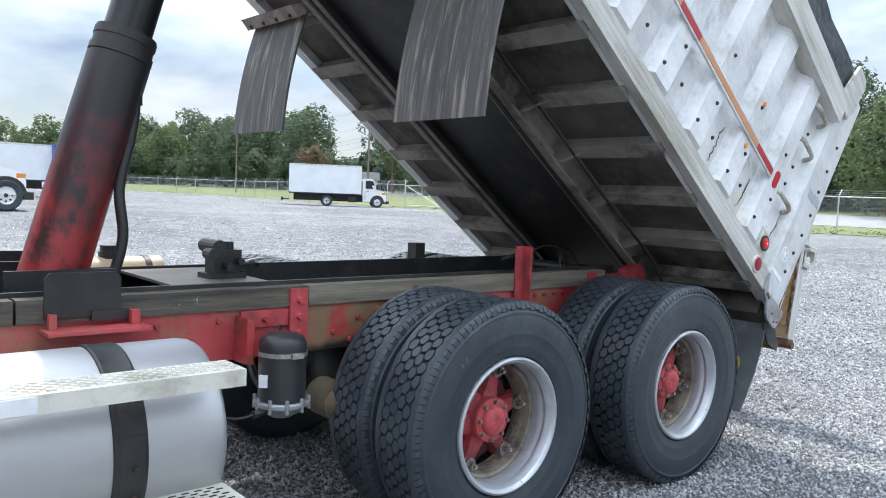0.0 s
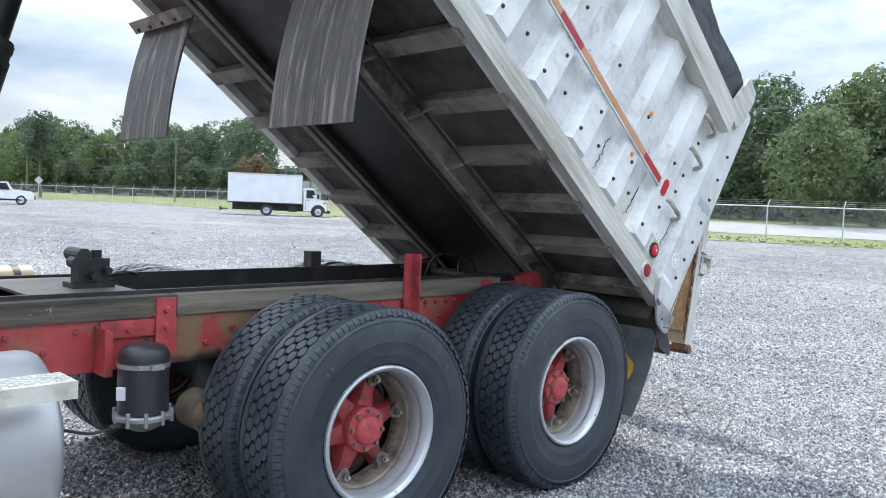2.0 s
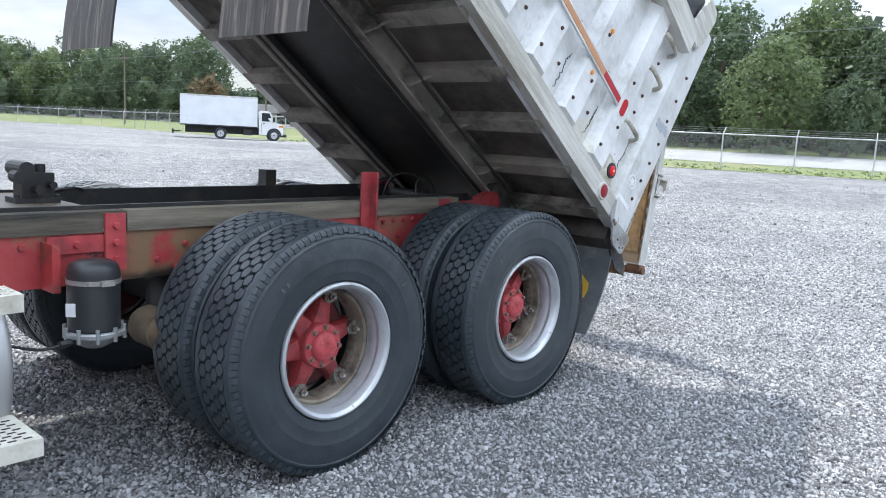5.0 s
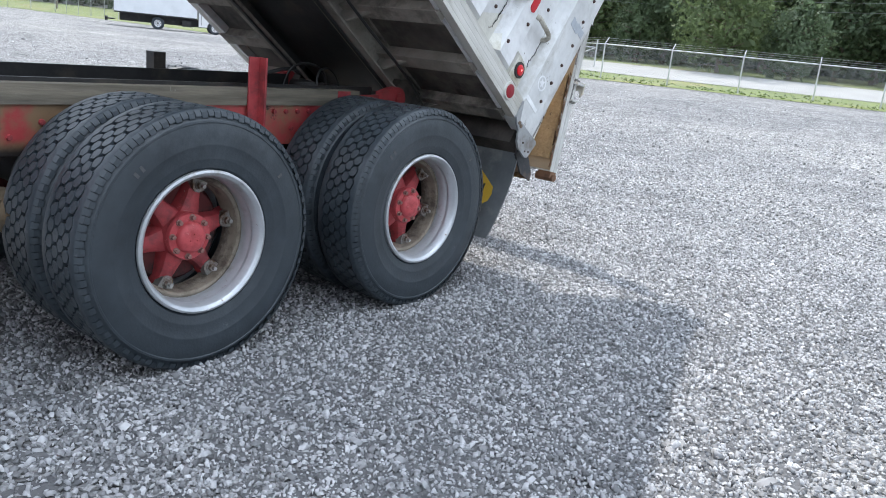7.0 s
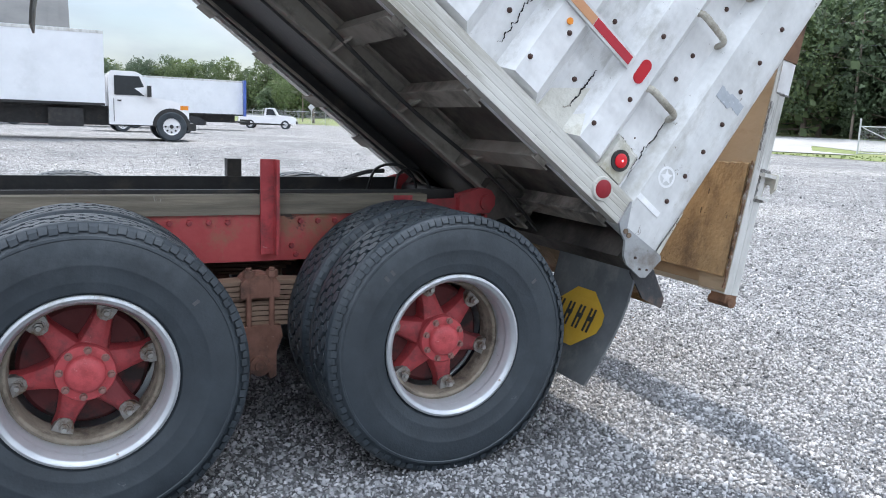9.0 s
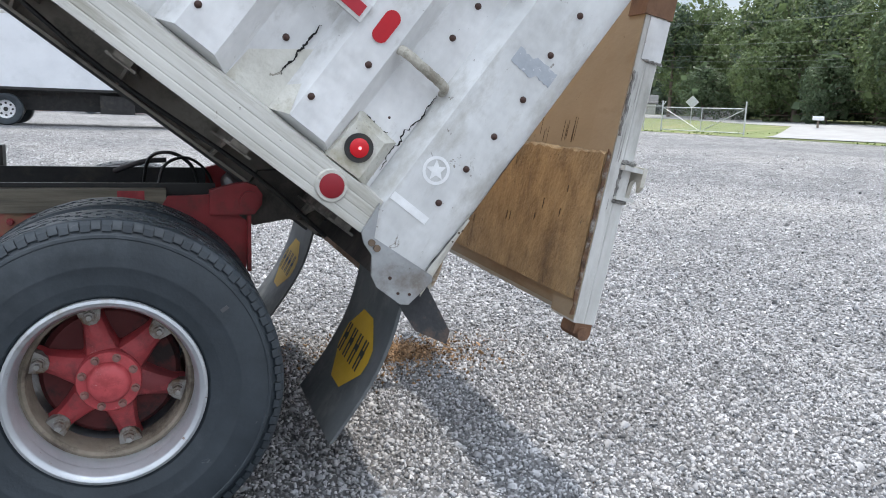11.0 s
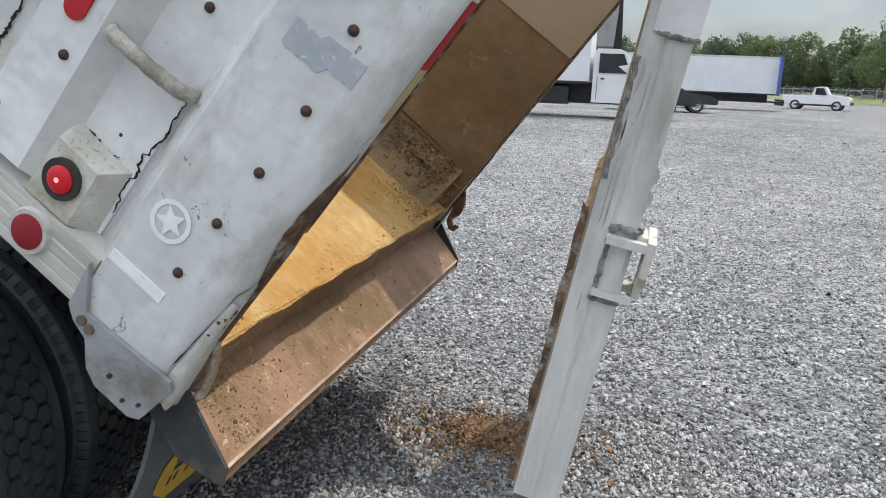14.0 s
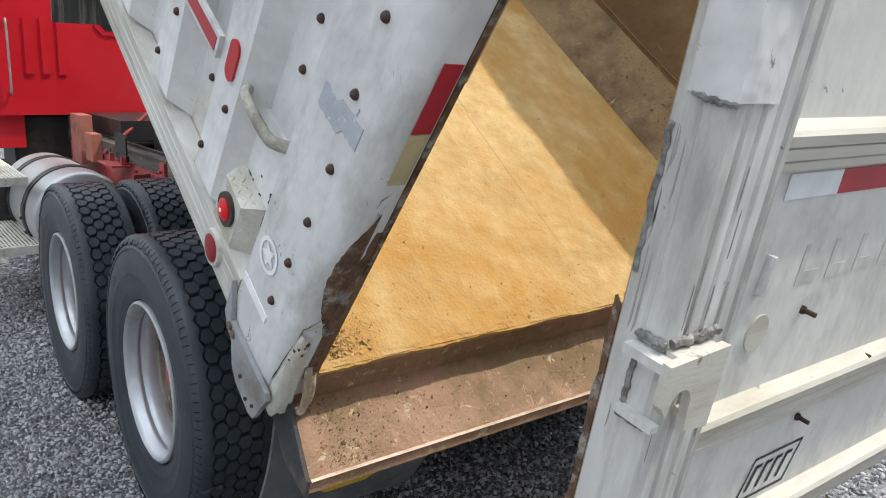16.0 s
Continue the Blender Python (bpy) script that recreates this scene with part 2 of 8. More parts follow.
APRON = surf("reddish_worn_apron", (0.25, 0.135, 0.080), (0.44, 0.262, 0.170), 4.0, 0.6, 0.0, 0.4, 90, (0.20, 0.125, 0.055), 2.6, 0.46, 0.62, fleck=(0.48, 0.38, 0.22), fleck_scale=17.0, fleck_lo=0.60, dent=0.6)
RUSTWALL = surf("rust_stained_inner_wall", (0.14, 0.094, 0.048), (0.235, 0.162, 0.088), 3.0, 0.75, 0.0, 0.2, 60, (0.17, 0.095, 0.036), 2.2, 0.46, 0.66, stretch=(0.8, 1, 1), fleck=(0.32, 0.2, 0.1), fleck_scale=8.0, fleck_lo=0.63, dent=0.4)
INWALL = surf("tan_scoured_wall", (0.33, 0.260, 0.175), (0.395, 0.315, 0.22), 2.5, 0.7, 0.0, 0.14, 60, (0.27, 0.19, 0.115), 2.0, 0.54, 0.72, stretch=(1, 0.5, 1), fleck=(0.17, 0.12, 0.07), fleck_scale=12.0, fleck_lo=0.665)
LINER = surf("orange_brown_liner_plate", (0.30, 0.205, 0.108), (0.46, 0.325, 0.175), 9.0, 0.85, 0.0, 0.9, 40, (0.17, 0.115, 0.066), 3.4, 0.50, 0.68, stretch=(1, 1.2, 0.9), fleck=(0.085, 0.06, 0.04), fleck_scale=17.0, fleck_lo=0.635)
LAMP = plain("lit_red_lamp_lens", (0.50, 0.004, 0.012), 0.35, 0.0, Emission_Color=(1.0, 0.01, 0.03, 1), Emission_Strength=0.10)
LED = plain("lamp_filament_glow", (0.9, 0.3, 0.3), 0.3, 0.0, Emission_Color=(1.0, 0.28, 0.30, 1), Emission_Strength=1.4)
REFLEX = plain("red_reflector", (0.46, 0.004, 0.014), 0.35)
DULLRED = plain("dull_red_marker_lens", (0.26, 0.006, 0.016), 0.4)
REDTAPE = plain("red_reflective_tape", (0.42, 0.015, 0.03), 0.4)
AMBTAPE = surf("faded_orange_tape", (0.50, 0.24, 0.11), (0.58, 0.30, 0.16), 9.0, 0.5, 0.0, 0.05)
OLDTAPE = surf("yellowed_old_tape", (0.44, 0.36, 0.19), (0.56, 0.47, 0.28), 14.0, 0.5, 0.0, 0.08, 60, (0.30, 0.26, 0.18), 8.0, 0.5, 0.64)
WHITETAPE = surf("white_reflective_tape", (0.68, 0.72, 0.76), (0.8, 0.83, 0.86), 16.0, 0.4, 0.0, 0.05)
AMBER = plain("amber_marker", (0.75, 0.25, 0.02), 0.3)
GREYPAINT = surf("grey_paint_blot", (0.33, 0.36, 0.40), (0.44, 0.47, 0.51), 14.0, 0.6, 0.0, 0.1, 60, fleck=(0.62, 0.64, 0.66), fleck_scale=40.0, fleck_lo=0.6)
STENCIL = plain("white_stencil_paint", (0.86, 0.87, 0.88), 0.6)
YELLOW = surf("yellow_flap_print", (0.62, 0.37, 0.03), (0.70, 0.44, 0.05), 9.0, 0.6, 0.0, 0.05)
DARKPRINT = plain("black_print", (0.03, 0.032, 0.035), 0.6)
BOLT = surf("dark_bolt_head", (0.025, 0.014, 0.011), (0.075, 0.036, 0.027), 30.0, 0.7, 0.0, 0.1)
TREAD = surf("ivory_step_paint", (0.58, 0.56, 0.49), (0.70, 0.68, 0.61), 8.0, 0.55, 0.0, 0.1, 60, (0.40, 0.37, 0.30), 6.0, 0.5, 0.68)
DARKGAP = plain("dark_hole", (0.01, 0.01, 0.01), 0.9)
LABELW = plain("white_label", (0.75, 0.76, 0.78), 0.5)
def gravel_ground():
    """Stone-sized greys spread wide to paint bright tops and shaded gaps, with a deep bump, over broad patches."""
    m = surf("grey_gravel_ground", (0.17, 0.172, 0.18), (0.26, 0.258, 0.262), 0.9, 0.9, 0.0, 0.0, 55, (0.34, 0.333, 0.325), 0.12, 0.45, 0.65, world_space=True)
    n, l = m.node_tree.nodes, m.node_tree.links
    b = n["Principled BSDF"]
    base = b.inputs["Base Color"].links[0].from_socket
    geo = n.new("ShaderNodeNewGeometry")
    cell = n.new("ShaderNodeTexVoronoi")
    cell.inputs["Scale"].default_value = 44.0
    l.new(geo.outputs["Position"], cell.inputs["Vector"])
    grey = n.new("ShaderNodeSeparateColor")
    l.new(cell.outputs["Color"], grey.inputs["Color"])
    spread = n.new("ShaderNodeMapRange")
    spread.inputs["To Min"].default_value, spread.inputs["To Max"].default_value = 0.10, 1.62
    l.new(grey.outputs["Red"], spread.inputs["Value"])
    mul = n.new("ShaderNodeMix")
    mul.data_type, mul.blend_type = "RGBA", "MULTIPLY"
    mul.inputs[0].default_value = 1.0
    l.new(base, mul.inputs[6])
    l.new(spread.outputs["Result"], mul.inputs[7])
    l.new(mul.outputs[2], b.inputs["Base Color"])
    relief_mottle = n.new("ShaderNodeTexNoise")          # broad light and dark patches: stone relief shading painted in, still visible far off
    relief_mottle.inputs["Scale"].default_value, relief_mottle.inputs["Detail"].default_value, relief_mottle.inputs["Roughness"].default_value = 3.2, 12.0, 0.9
    l.new(geo.outputs["Position"], relief_mottle.inputs["Vector"])
    patch = n.new("ShaderNodeMapRange")
    patch.inputs["From Min"].default_value, patch.inputs["From Max"].default_value = 0.36, 0.64
    patch.inputs["To Min"].default_value, patch.inputs["To Max"].default_value = 0.45, 1.45
    l.new(relief_mottle.outputs["Fac"], patch.inputs["Value"])
    mul2 = n.new("ShaderNodeMix")
    mul2.data_type, mul2.blend_type = "RGBA", "MULTIPLY"
    mul2.inputs[0].default_value = 1.0
    l.new(mul.outputs[2], mul2.inputs[6])
    l.new(patch.outputs["Result"], mul2.inputs[7])
    l.new(mul2.outputs[2], b.inputs["Base Color"])
    bump = n.new("ShaderNodeBump")
    bump.invert = True
    bump.inputs["Strength"].default_value, bump.inputs["Distance"].default_value = 1.0, 0.02
    l.new(cell.outputs["Distance"], bump.inputs["Height"])
    l.new(bump.outputs["Normal"], b.inputs["Normal"])
    return m


def spilled(m, x0, x1, z_low):
    """Hydraulic oil and clay baked onto the rail along one stretch: brown patches, black grease at the foot."""
    n, l = m.node_tree.nodes, m.node_tree.links
    b = n["Principled BSDF"]
    co = n.new("ShaderNodeTexCoord")
    xyz = n.new("ShaderNodeSeparateXYZ")
    l.new(co.outputs["Object"], xyz.inputs["Vector"])
    noise = n.new("ShaderNodeTexNoise")
    noise.inputs["Scale"].default_value, noise.inputs["Detail"].default_value = 4.5, 6.0
    l.new(co.outputs["Object"], noise.inputs["Vector"])

    def ramp(source, a, b_, lo=0.0, hi=1.0):
        r = n.new("ShaderNodeMapRange")
        r.interpolation_type = "SMOOTHSTEP"
        r.inputs["From Min"].default_value, r.inputs["From Max"].default_value = a, b_
        r.inputs["To Min"].default_value, r.inputs["To Max"].default_value = lo, hi
        l.new(source, r.inputs["Value"])
        return r.outputs["Result"]

    def math_of(kind, a, b_):
        k = n.new("ShaderNodeMath")
        k.operation = kind
        k.use_clamp = True
        l.new(a, k.inputs[0])
        l.new(b_, k.inputs[1])
        return k.outputs[0]
    stretch = math_of("MULTIPLY", ramp(xyz.outputs["X"], x0, x0 + 0.25), ramp(xyz.outputs["X"], x1 - 0.3, x1, 1.0, 0.0))
    brown = math_of("MULTIPLY", stretch, ramp(noise.outputs["Fac"], 0.40, 0.54))
    low = n.new("ShaderNodeMath")
    low.operation = "MULTIPLY_ADD"
    low.inputs[1].default_value = 0.16
    l.new(noise.outputs["Fac"], low.inputs[0])
    l.new(xyz.outputs["Z"], low.inputs[2])
    grease = math_of("MULTIPLY", stretch, ramp(low.outputs[0], z_low + 0.06, z_low + 0.10, 1.0, 0.0))
    col = b.inputs["Base Color"].links[0].from_socket
    for fac, tint in ((brown, (0.235, 0.15, 0.085)), (grease, (0.022, 0.018, 0.016))):
        mx = n.new("ShaderNodeMix")
        mx.data_type = "RGBA"
        l.new(fac, mx.inputs[0])
        l.new(col, mx.inputs[6])
        mx.inputs[7].default_value = (*tint, 1)
        col = mx.outputs[2]
    l.new(col, b.inputs["Base Color"])


spilled(FRAMERED, -2.05, -0.95, 0.80)
GRAVEL = gravel_ground()
STONE = surf("crushed_grey_stone", (0.25, 0.253, 0.262), (0.36, 0.358, 0.364), 1.5, 0.62, 0.0, 0.0, 80, world_space=True, island=0.64)
# Dark ground colour that stands in for shade between the stones.
GAPSHADE = surf("dark_gap_shade_ground", (0.075, 0.075, 0.079), (0.135, 0.135, 0.139), 14.0, 0.95, 0.0, 0.4, 90, world_space=True)
DIRT = surf("spilled_brown_soil", (0.13, 0.075, 0.04), (0.25, 0.15, 0.075), 14.0, 0.95, 0.0, 0.5, 60, island=0.65, world_space=True)
GRASS = surf("mown_grass", (0.115, 0.145, 0.045), (0.18, 0.215, 0.075), 0.6, 0.9, 0.0, 0.6, 25, (0.25, 0.22, 0.10), 0.18, 0.52, 0.68, world_space=True)
BLADE = surf("grass_tuft", (0.09, 0.14, 0.03), (0.17, 0.22, 0.06), 0.8, 0.85, 0.0, 0.0, island=0.4, world_space=True)
ROAD = surf("pale_asphalt_road", (0.29, 0.285, 0.28), (0.36, 0.355, 0.35), 0.7, 0.9, 0.0, 0.3, 30, world_space=True)
BARK = surf("pine_bark", (0.11, 0.085, 0.065), (0.2, 0.16, 0.13), 4.0, 0.9, 0.0, 0.4, 18, stretch=(1, 1, 0.25))
def foliage(name, a, b):
    """Leaves that let some light through."""
    m = surf(name, a, b, 0.5, 0.6, 0.0, 0.0, island=0.3, world_space=True)
    n, l = m.node_tree.nodes, m.node_tree.links
    p, out = n["Principled BSDF"], n["Material Output"]
    tr, mix = n.new("ShaderNodeBsdfTranslucent"), n.new("ShaderNodeMixShader")
    l.new(p.inputs["Base Color"].links[0].from_socket, tr.inputs["Color"])
    mix.inputs["Fac"].default_value = 0.5
    l.new(p.outputs[0], mix.inputs[1])
    l.new(tr.outputs[0], mix.inputs[2])
    l.new(mix.outputs[0], out.inputs["Surface"])
    return m


LEAF = [foliage("leaf_green_%s" % k, a, b)
        for k, a, b in (("deep", (0.072, 0.108, 0.070), (0.108, 0.150, 0.090)), ("mid", (0.090, 0.132, 0.074), (0.128, 0.176, 0.094)),
                        ("light", (0.115, 0.16, 0.07), (0.16, 0.21, 0.095)), ("autumn", (0.15, 0.10, 0.05), (0.19, 0.14, 0.075)))]
BOXWHITE = surf("white_van_panel", (0.72, 0.74, 0.77), (0.80, 0.82, 0.85), 1.0, 0.4, 0.0, 0.02, 20, (0.66, 0.68, 0.7), 0.8, 0.5, 0.7)
CARWHITE = surf("white_car_paint", (0.76, 0.76, 0.77), (0.82, 0.82, 0.83), 2.0, 0.2, 0.0, 0.0)
CARBLACK = surf("black_car_paint", (0.01, 0.01, 0.012), (0.02, 0.02, 0.022), 2.0, 0.15, 0.0, 0.0)
BLUE = surf("blue_door_frame", (0.05, 0.10, 0.36), (0.08, 0.14, 0.45), 3.0, 0.4, 0.0, 0.0)
GLASS = plain("dark_window_glass", (0.02, 0.025, 0.03), 0.06)
GALV = surf("galvanised_pipe", (0.50, 0.51, 0.52), (0.62, 0.63, 0.64), 8.0, 0.45, 0.5, 0.03)
ROOFGREY = surf("dark_grey_metal_roof", (0.075, 0.08, 0.085), (0.11, 0.115, 0.12), 0.6, 0.85, 0.0, 0.05, 8)
BRICK = surf("reddish_brick_wall", (0.24, 0.10, 0.075), (0.32, 0.15, 0.11), 2.0, 0.85, 0.0, 0.2, 12)
SIDING = surf("white_house_siding", (0.62, 0.62, 0.58), (0.70, 0.70, 0.66), 1.0, 0.7, 0.0, 0.1, 10, stretch=(0.2, 0.2, 4))
POLEWOOD = surf("utility_pole_wood", (0.16, 0.13, 0.105), (0.24, 0.2, 0.165), 2.0, 0.9, 0.0, 0.2, 12, stretch=(1, 1, 0.2))


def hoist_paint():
    """Red at the foot, black higher up, with a ragged border."""
    m = surf("red_black_hoist_paint", (0.27, 0.02, 0.022), (0.38, 0.04, 0.04), 3.0, 0.42, 0.0, 0.10, 40, (0.035, 0.022, 0.02), 4.5, 0.50, 0.62, stretch=(1, 1, 0.5))
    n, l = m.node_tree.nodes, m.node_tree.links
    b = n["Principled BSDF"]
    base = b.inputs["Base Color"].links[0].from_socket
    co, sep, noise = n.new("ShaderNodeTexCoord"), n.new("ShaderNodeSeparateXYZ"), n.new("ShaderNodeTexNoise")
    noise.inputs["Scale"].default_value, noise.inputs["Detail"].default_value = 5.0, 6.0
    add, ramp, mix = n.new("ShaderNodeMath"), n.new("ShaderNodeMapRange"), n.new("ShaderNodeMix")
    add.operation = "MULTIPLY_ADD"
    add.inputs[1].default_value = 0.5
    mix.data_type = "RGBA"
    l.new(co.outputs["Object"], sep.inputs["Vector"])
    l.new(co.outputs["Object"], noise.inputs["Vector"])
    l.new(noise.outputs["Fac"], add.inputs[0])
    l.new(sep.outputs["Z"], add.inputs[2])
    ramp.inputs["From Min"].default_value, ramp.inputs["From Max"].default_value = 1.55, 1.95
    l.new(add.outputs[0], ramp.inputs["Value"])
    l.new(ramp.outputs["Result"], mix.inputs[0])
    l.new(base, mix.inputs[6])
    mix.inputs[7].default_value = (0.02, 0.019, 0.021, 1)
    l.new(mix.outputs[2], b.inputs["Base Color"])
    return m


def link_mesh():
    """Chain-link: wires cover about a fifth of the sheet, the rest lets light through."""
    m = bpy.data.materials.new("chain_link_wire")
    m.use_nodes = True
    n, l = m.node_tree.nodes, m.node_tree.links
    out, b = n["Material Output"], n["Principled BSDF"]
    b.inputs["Base Color"].default_value = (0.45, 0.46, 0.47, 1)
    b.inputs["Metallic"].default_value, b.inputs["Roughness"].default_value = 0.4, 0.5
    co = n.new("ShaderNodeTexCoord")
    sep = n.new("ShaderNodeSeparateXYZ")
    l.new(co.outputs["UV"], sep.inputs["Vector"])
    masks = []
    for op in ("ADD", "SUBTRACT"):
        a = n.new("ShaderNodeMath")
        a.operation = op
        l.new(sep.outputs["X"], a.inputs[0])
        l.new(sep.outputs["Y"], a.inputs[1])
        p = n.new("ShaderNodeMath")
        p.operation = "PINGPONG"
        l.new(a.outputs[0], p.inputs[0])
        p.inputs[1].default_value = 0.035
        c = n.new("ShaderNodeMath")
        c.operation = "LESS_THAN"
        l.new(p.outputs[0], c.inputs[0])
        c.inputs[1].default_value = 0.0032
        masks.append(c)
    mx = n.new("ShaderNodeMath")
    mx.operation = "MAXIMUM"
    l.new(masks[0].outputs[0], mx.inputs[0])
    l.new(masks[1].outputs[0], mx.inputs[1])
    tr = n.new("ShaderNodeBsdfTransparent")
    mix = n.new("ShaderNodeMixShader")
    l.new(mx.outputs[0], mix.inputs["Fac"])
    l.new(tr.outputs[0], mix.inputs[1])
    l.new(b.outputs[0], mix.inputs[2])
    l.new(mix.outputs[0], out.inputs["Surface"])
    return m


LINK = link_mesh()


# ---- mesh helpers ----
def part(name, bm, material, parent=None, label="", m=None, smooth=0.0, bevel=0.0):
    """Links a bmesh as one mesh object, under a thing or a part where one is given."""
    if bevel:
        bmesh.ops.bevel(bm, geom=[e for e in bm.edges if len(e.link_faces) == 2 and e.calc_face_angle(0) > 0.4], offset=bevel,
                        segments=2, profile=0.6, affect="EDGES", clamp_overlap=True)
    bmesh.ops.recalc_face_normals(bm, faces=bm.faces)
    data = bpy.data.meshes.new(name)
    for f in bm.faces:
        f.smooth = smooth > 0
    bm.to_mesh(data)
    bm.free()
    if smooth:
        data.set_sharp_from_angle(angle=radians(smooth))
    data.materials.append(material)
    ob = new(name, data)
    if m is not None:
        ob.matrix_basis = m
    if parent is not None:
        ob.parent = parent
    if label:
        ob["label"] = label
    return ob


def again(ob, parent, m, label=""):
    """One more object on the same mesh."""
    o = new(ob.name.split(".")[0], ob.data)
    o.parent = parent
    o.matrix_basis = m
    if label:
        o["label"] = label
    return o


def box(bm, x0, x1, y0, y1, z0, z1):
    v = [bm.verts.new((x, y, z)) for x in (x0, x1) for y in (y0, y1) for z in (z0, z1)]
    for f in ((0, 1, 3, 2), (4, 6, 7, 5), (0, 4, 5, 1), (2, 3, 7, 6), (0, 2, 6, 4), (1, 5, 7, 3)):
        bm.faces.new([v[i] for i in f])
    return bm


def boxes(*some):
    bm = bmesh.new()
    for b in some:
        box(bm, *b)
    return bm


def prism(bm, pts, axis, a, b):
    """A polygon drawn in the two other axes (in x, y, z order), drawn out along axis from a to b."""
    def place(p, s):
        return {"x": (s, p[0], p[1]), "y": (p[0], s, p[1]), "z": (p[0], p[1], s)}[axis]
    lo = [bm.verts.new(place(p, a)) for p in pts]
    hi = [bm.verts.new(place(p, b)) for p in pts]
    bm.faces.new(lo)
    bm.faces.new(hi[::-1])
    for i in range(len(pts)):
        j = (i + 1) % len(pts)
        bm.faces.new((lo[i], hi[i], hi[j], lo[j]))
    return bm


def tube(bm, p, q, r, r2=None, n=16, caps=True):
    p, q = Vector(p), Vector(q)
    r2 = r if r2 is None else r2
    d = (q - p).normalized()
    s = d.orthogonal().normalized()
    t = d.cross(s)
    rings = []
    for c, rr in ((p, r), (q, r2)):
        rings.append([bm.verts.new(c + rr * (math.cos(6.2831853 * i / n) * s + math.sin(6.2831853 * i / n) * t)) for i in range(n)])
    for i in range(n):
        j = (i + 1) % n
        bm.faces.new((rings[0][i], rings[0][j], rings[1][j], rings[1][i]))
    if caps:
        bm.faces.new(rings[0][::-1])
        bm.faces.new(rings[1])
    return bm


def bent(bm, pts, r, n=10):
    """A round bar or hose along a smoothed line of points."""
    pts = [Vector(p) for p in pts]
    fine = []
    for i in range(len(pts) - 1):
        p0, p1, p2, p3 = pts[max(i - 1, 0)], pts[i], pts[i + 1], pts[min(i + 2, len(pts) - 1)]
        for k in range(6):
            s = k / 6
            fine.append(0.5 * ((2 * p1) + (p2 - p0) * s + (2 * p0 - 5 * p1 + 4 * p2 - p3) * s * s + (3 * p1 - p0 - 3 * p2 + p3) * s ** 3))
    fine.append(pts[-1])
    last, side = None, None
    for i, p in enumerate(fine):
        d = (fine[min(i + 1, len(fine) - 1)] - fine[max(i - 1, 0)]).normalized()
        side = (side - d * side.dot(d)).normalized() if side else d.orthogonal().normalized()
        up = d.cross(side)
        ring = [bm.verts.new(p + r * (math.cos(6.2831853 * k / n) * side + math.sin(6.2831853 * k / n) * up)) for k in range(n)]
        if last:
            for k in range(n):
                bm.faces.new((last[k], last[(k + 1) % n], ring[(k + 1) % n], ring[k]))
        else:
            bm.faces.new(ring[::-1])
        last = ring
    bm.faces.new(last)
    return bm


def lathe(bm, profile, n=48, axis="y", closed=False):
    """Turns a profile of (radius, place along the axis) round the axis."""
    rings = []
    for r, a in profile:
        ring = []
        for i in range(n):
            c, s = r * math.cos(6.2831853 * i / n), r * math.sin(6.2831853 * i / n)
            ring.append(bm.verts.new({"y": (c, a, s), "x": (a, c, s), "z": (c, s, a)}[axis]))
        rings.append(ring)
    pairs = list(zip(rings, rings[1:])) + ([(rings[-1], rings[0])] if closed else [])
    for p, q in pairs:
        for i in range(n):
            j = (i + 1) % n
            bm.faces.new((p[i], p[j], q[j], q[i]))
    if not closed:
        for ring in (rings[0], rings[-1]):
            if (ring[0].co - ring[n // 2].co).length < 1e-4:
                continue
    return bm


def disc(bm, c, r, axis, depth, n=20):
    q = Vector(c) + depth * Vector({"x": (1, 0, 0), "y": (0, 1, 0), "z": (0, 0, 1)}[axis])
    return tube(bm, c, q, r, n=n)


def at(x, y, z, rx=0, ry=0, rz=0):
    return pose(x, y, z, rx, ry, rz)


def ease(a, b, x):
    s = min(1.0, max(0.0, (x - a) / (b - a)))
    return s * s * (3 - 2 * s)


def gz(x, y):
    """Height of the ground: level under the truck, rising gently towards the road."""
    return 0.42 * ease(6, 25, math.hypot(x, y))


# ---- ground ----
def sheet(name, xs, ys, lift, material):
    bm = bmesh.new()
    grid = [[bm.verts.new((x, y, gz(x, y) + lift)) for y in ys] for x in xs]
    for i in range(len(xs) - 1):
        for j in range(len(ys) - 1):
            bm.faces.new((grid[i][j], grid[i + 1][j], grid[i + 1][j + 1], grid[i][j + 1]))
    return part(name, bm, material, smooth=60)


ticks = [-900, -300, -120, -60] + [k * 2.5 for k in range(-14, 15)] + [60, 120, 300, 900]
tagged(sheet("ground", ticks, ticks, 0.0, GRAVEL), "open yard of pale grey crushed gravel", "ground", kind="structure")

# ---- dump truck ----
truck = tagged(new("dump_truck"), "red dump truck with white tipped bed and hanging tailgate", "truck")

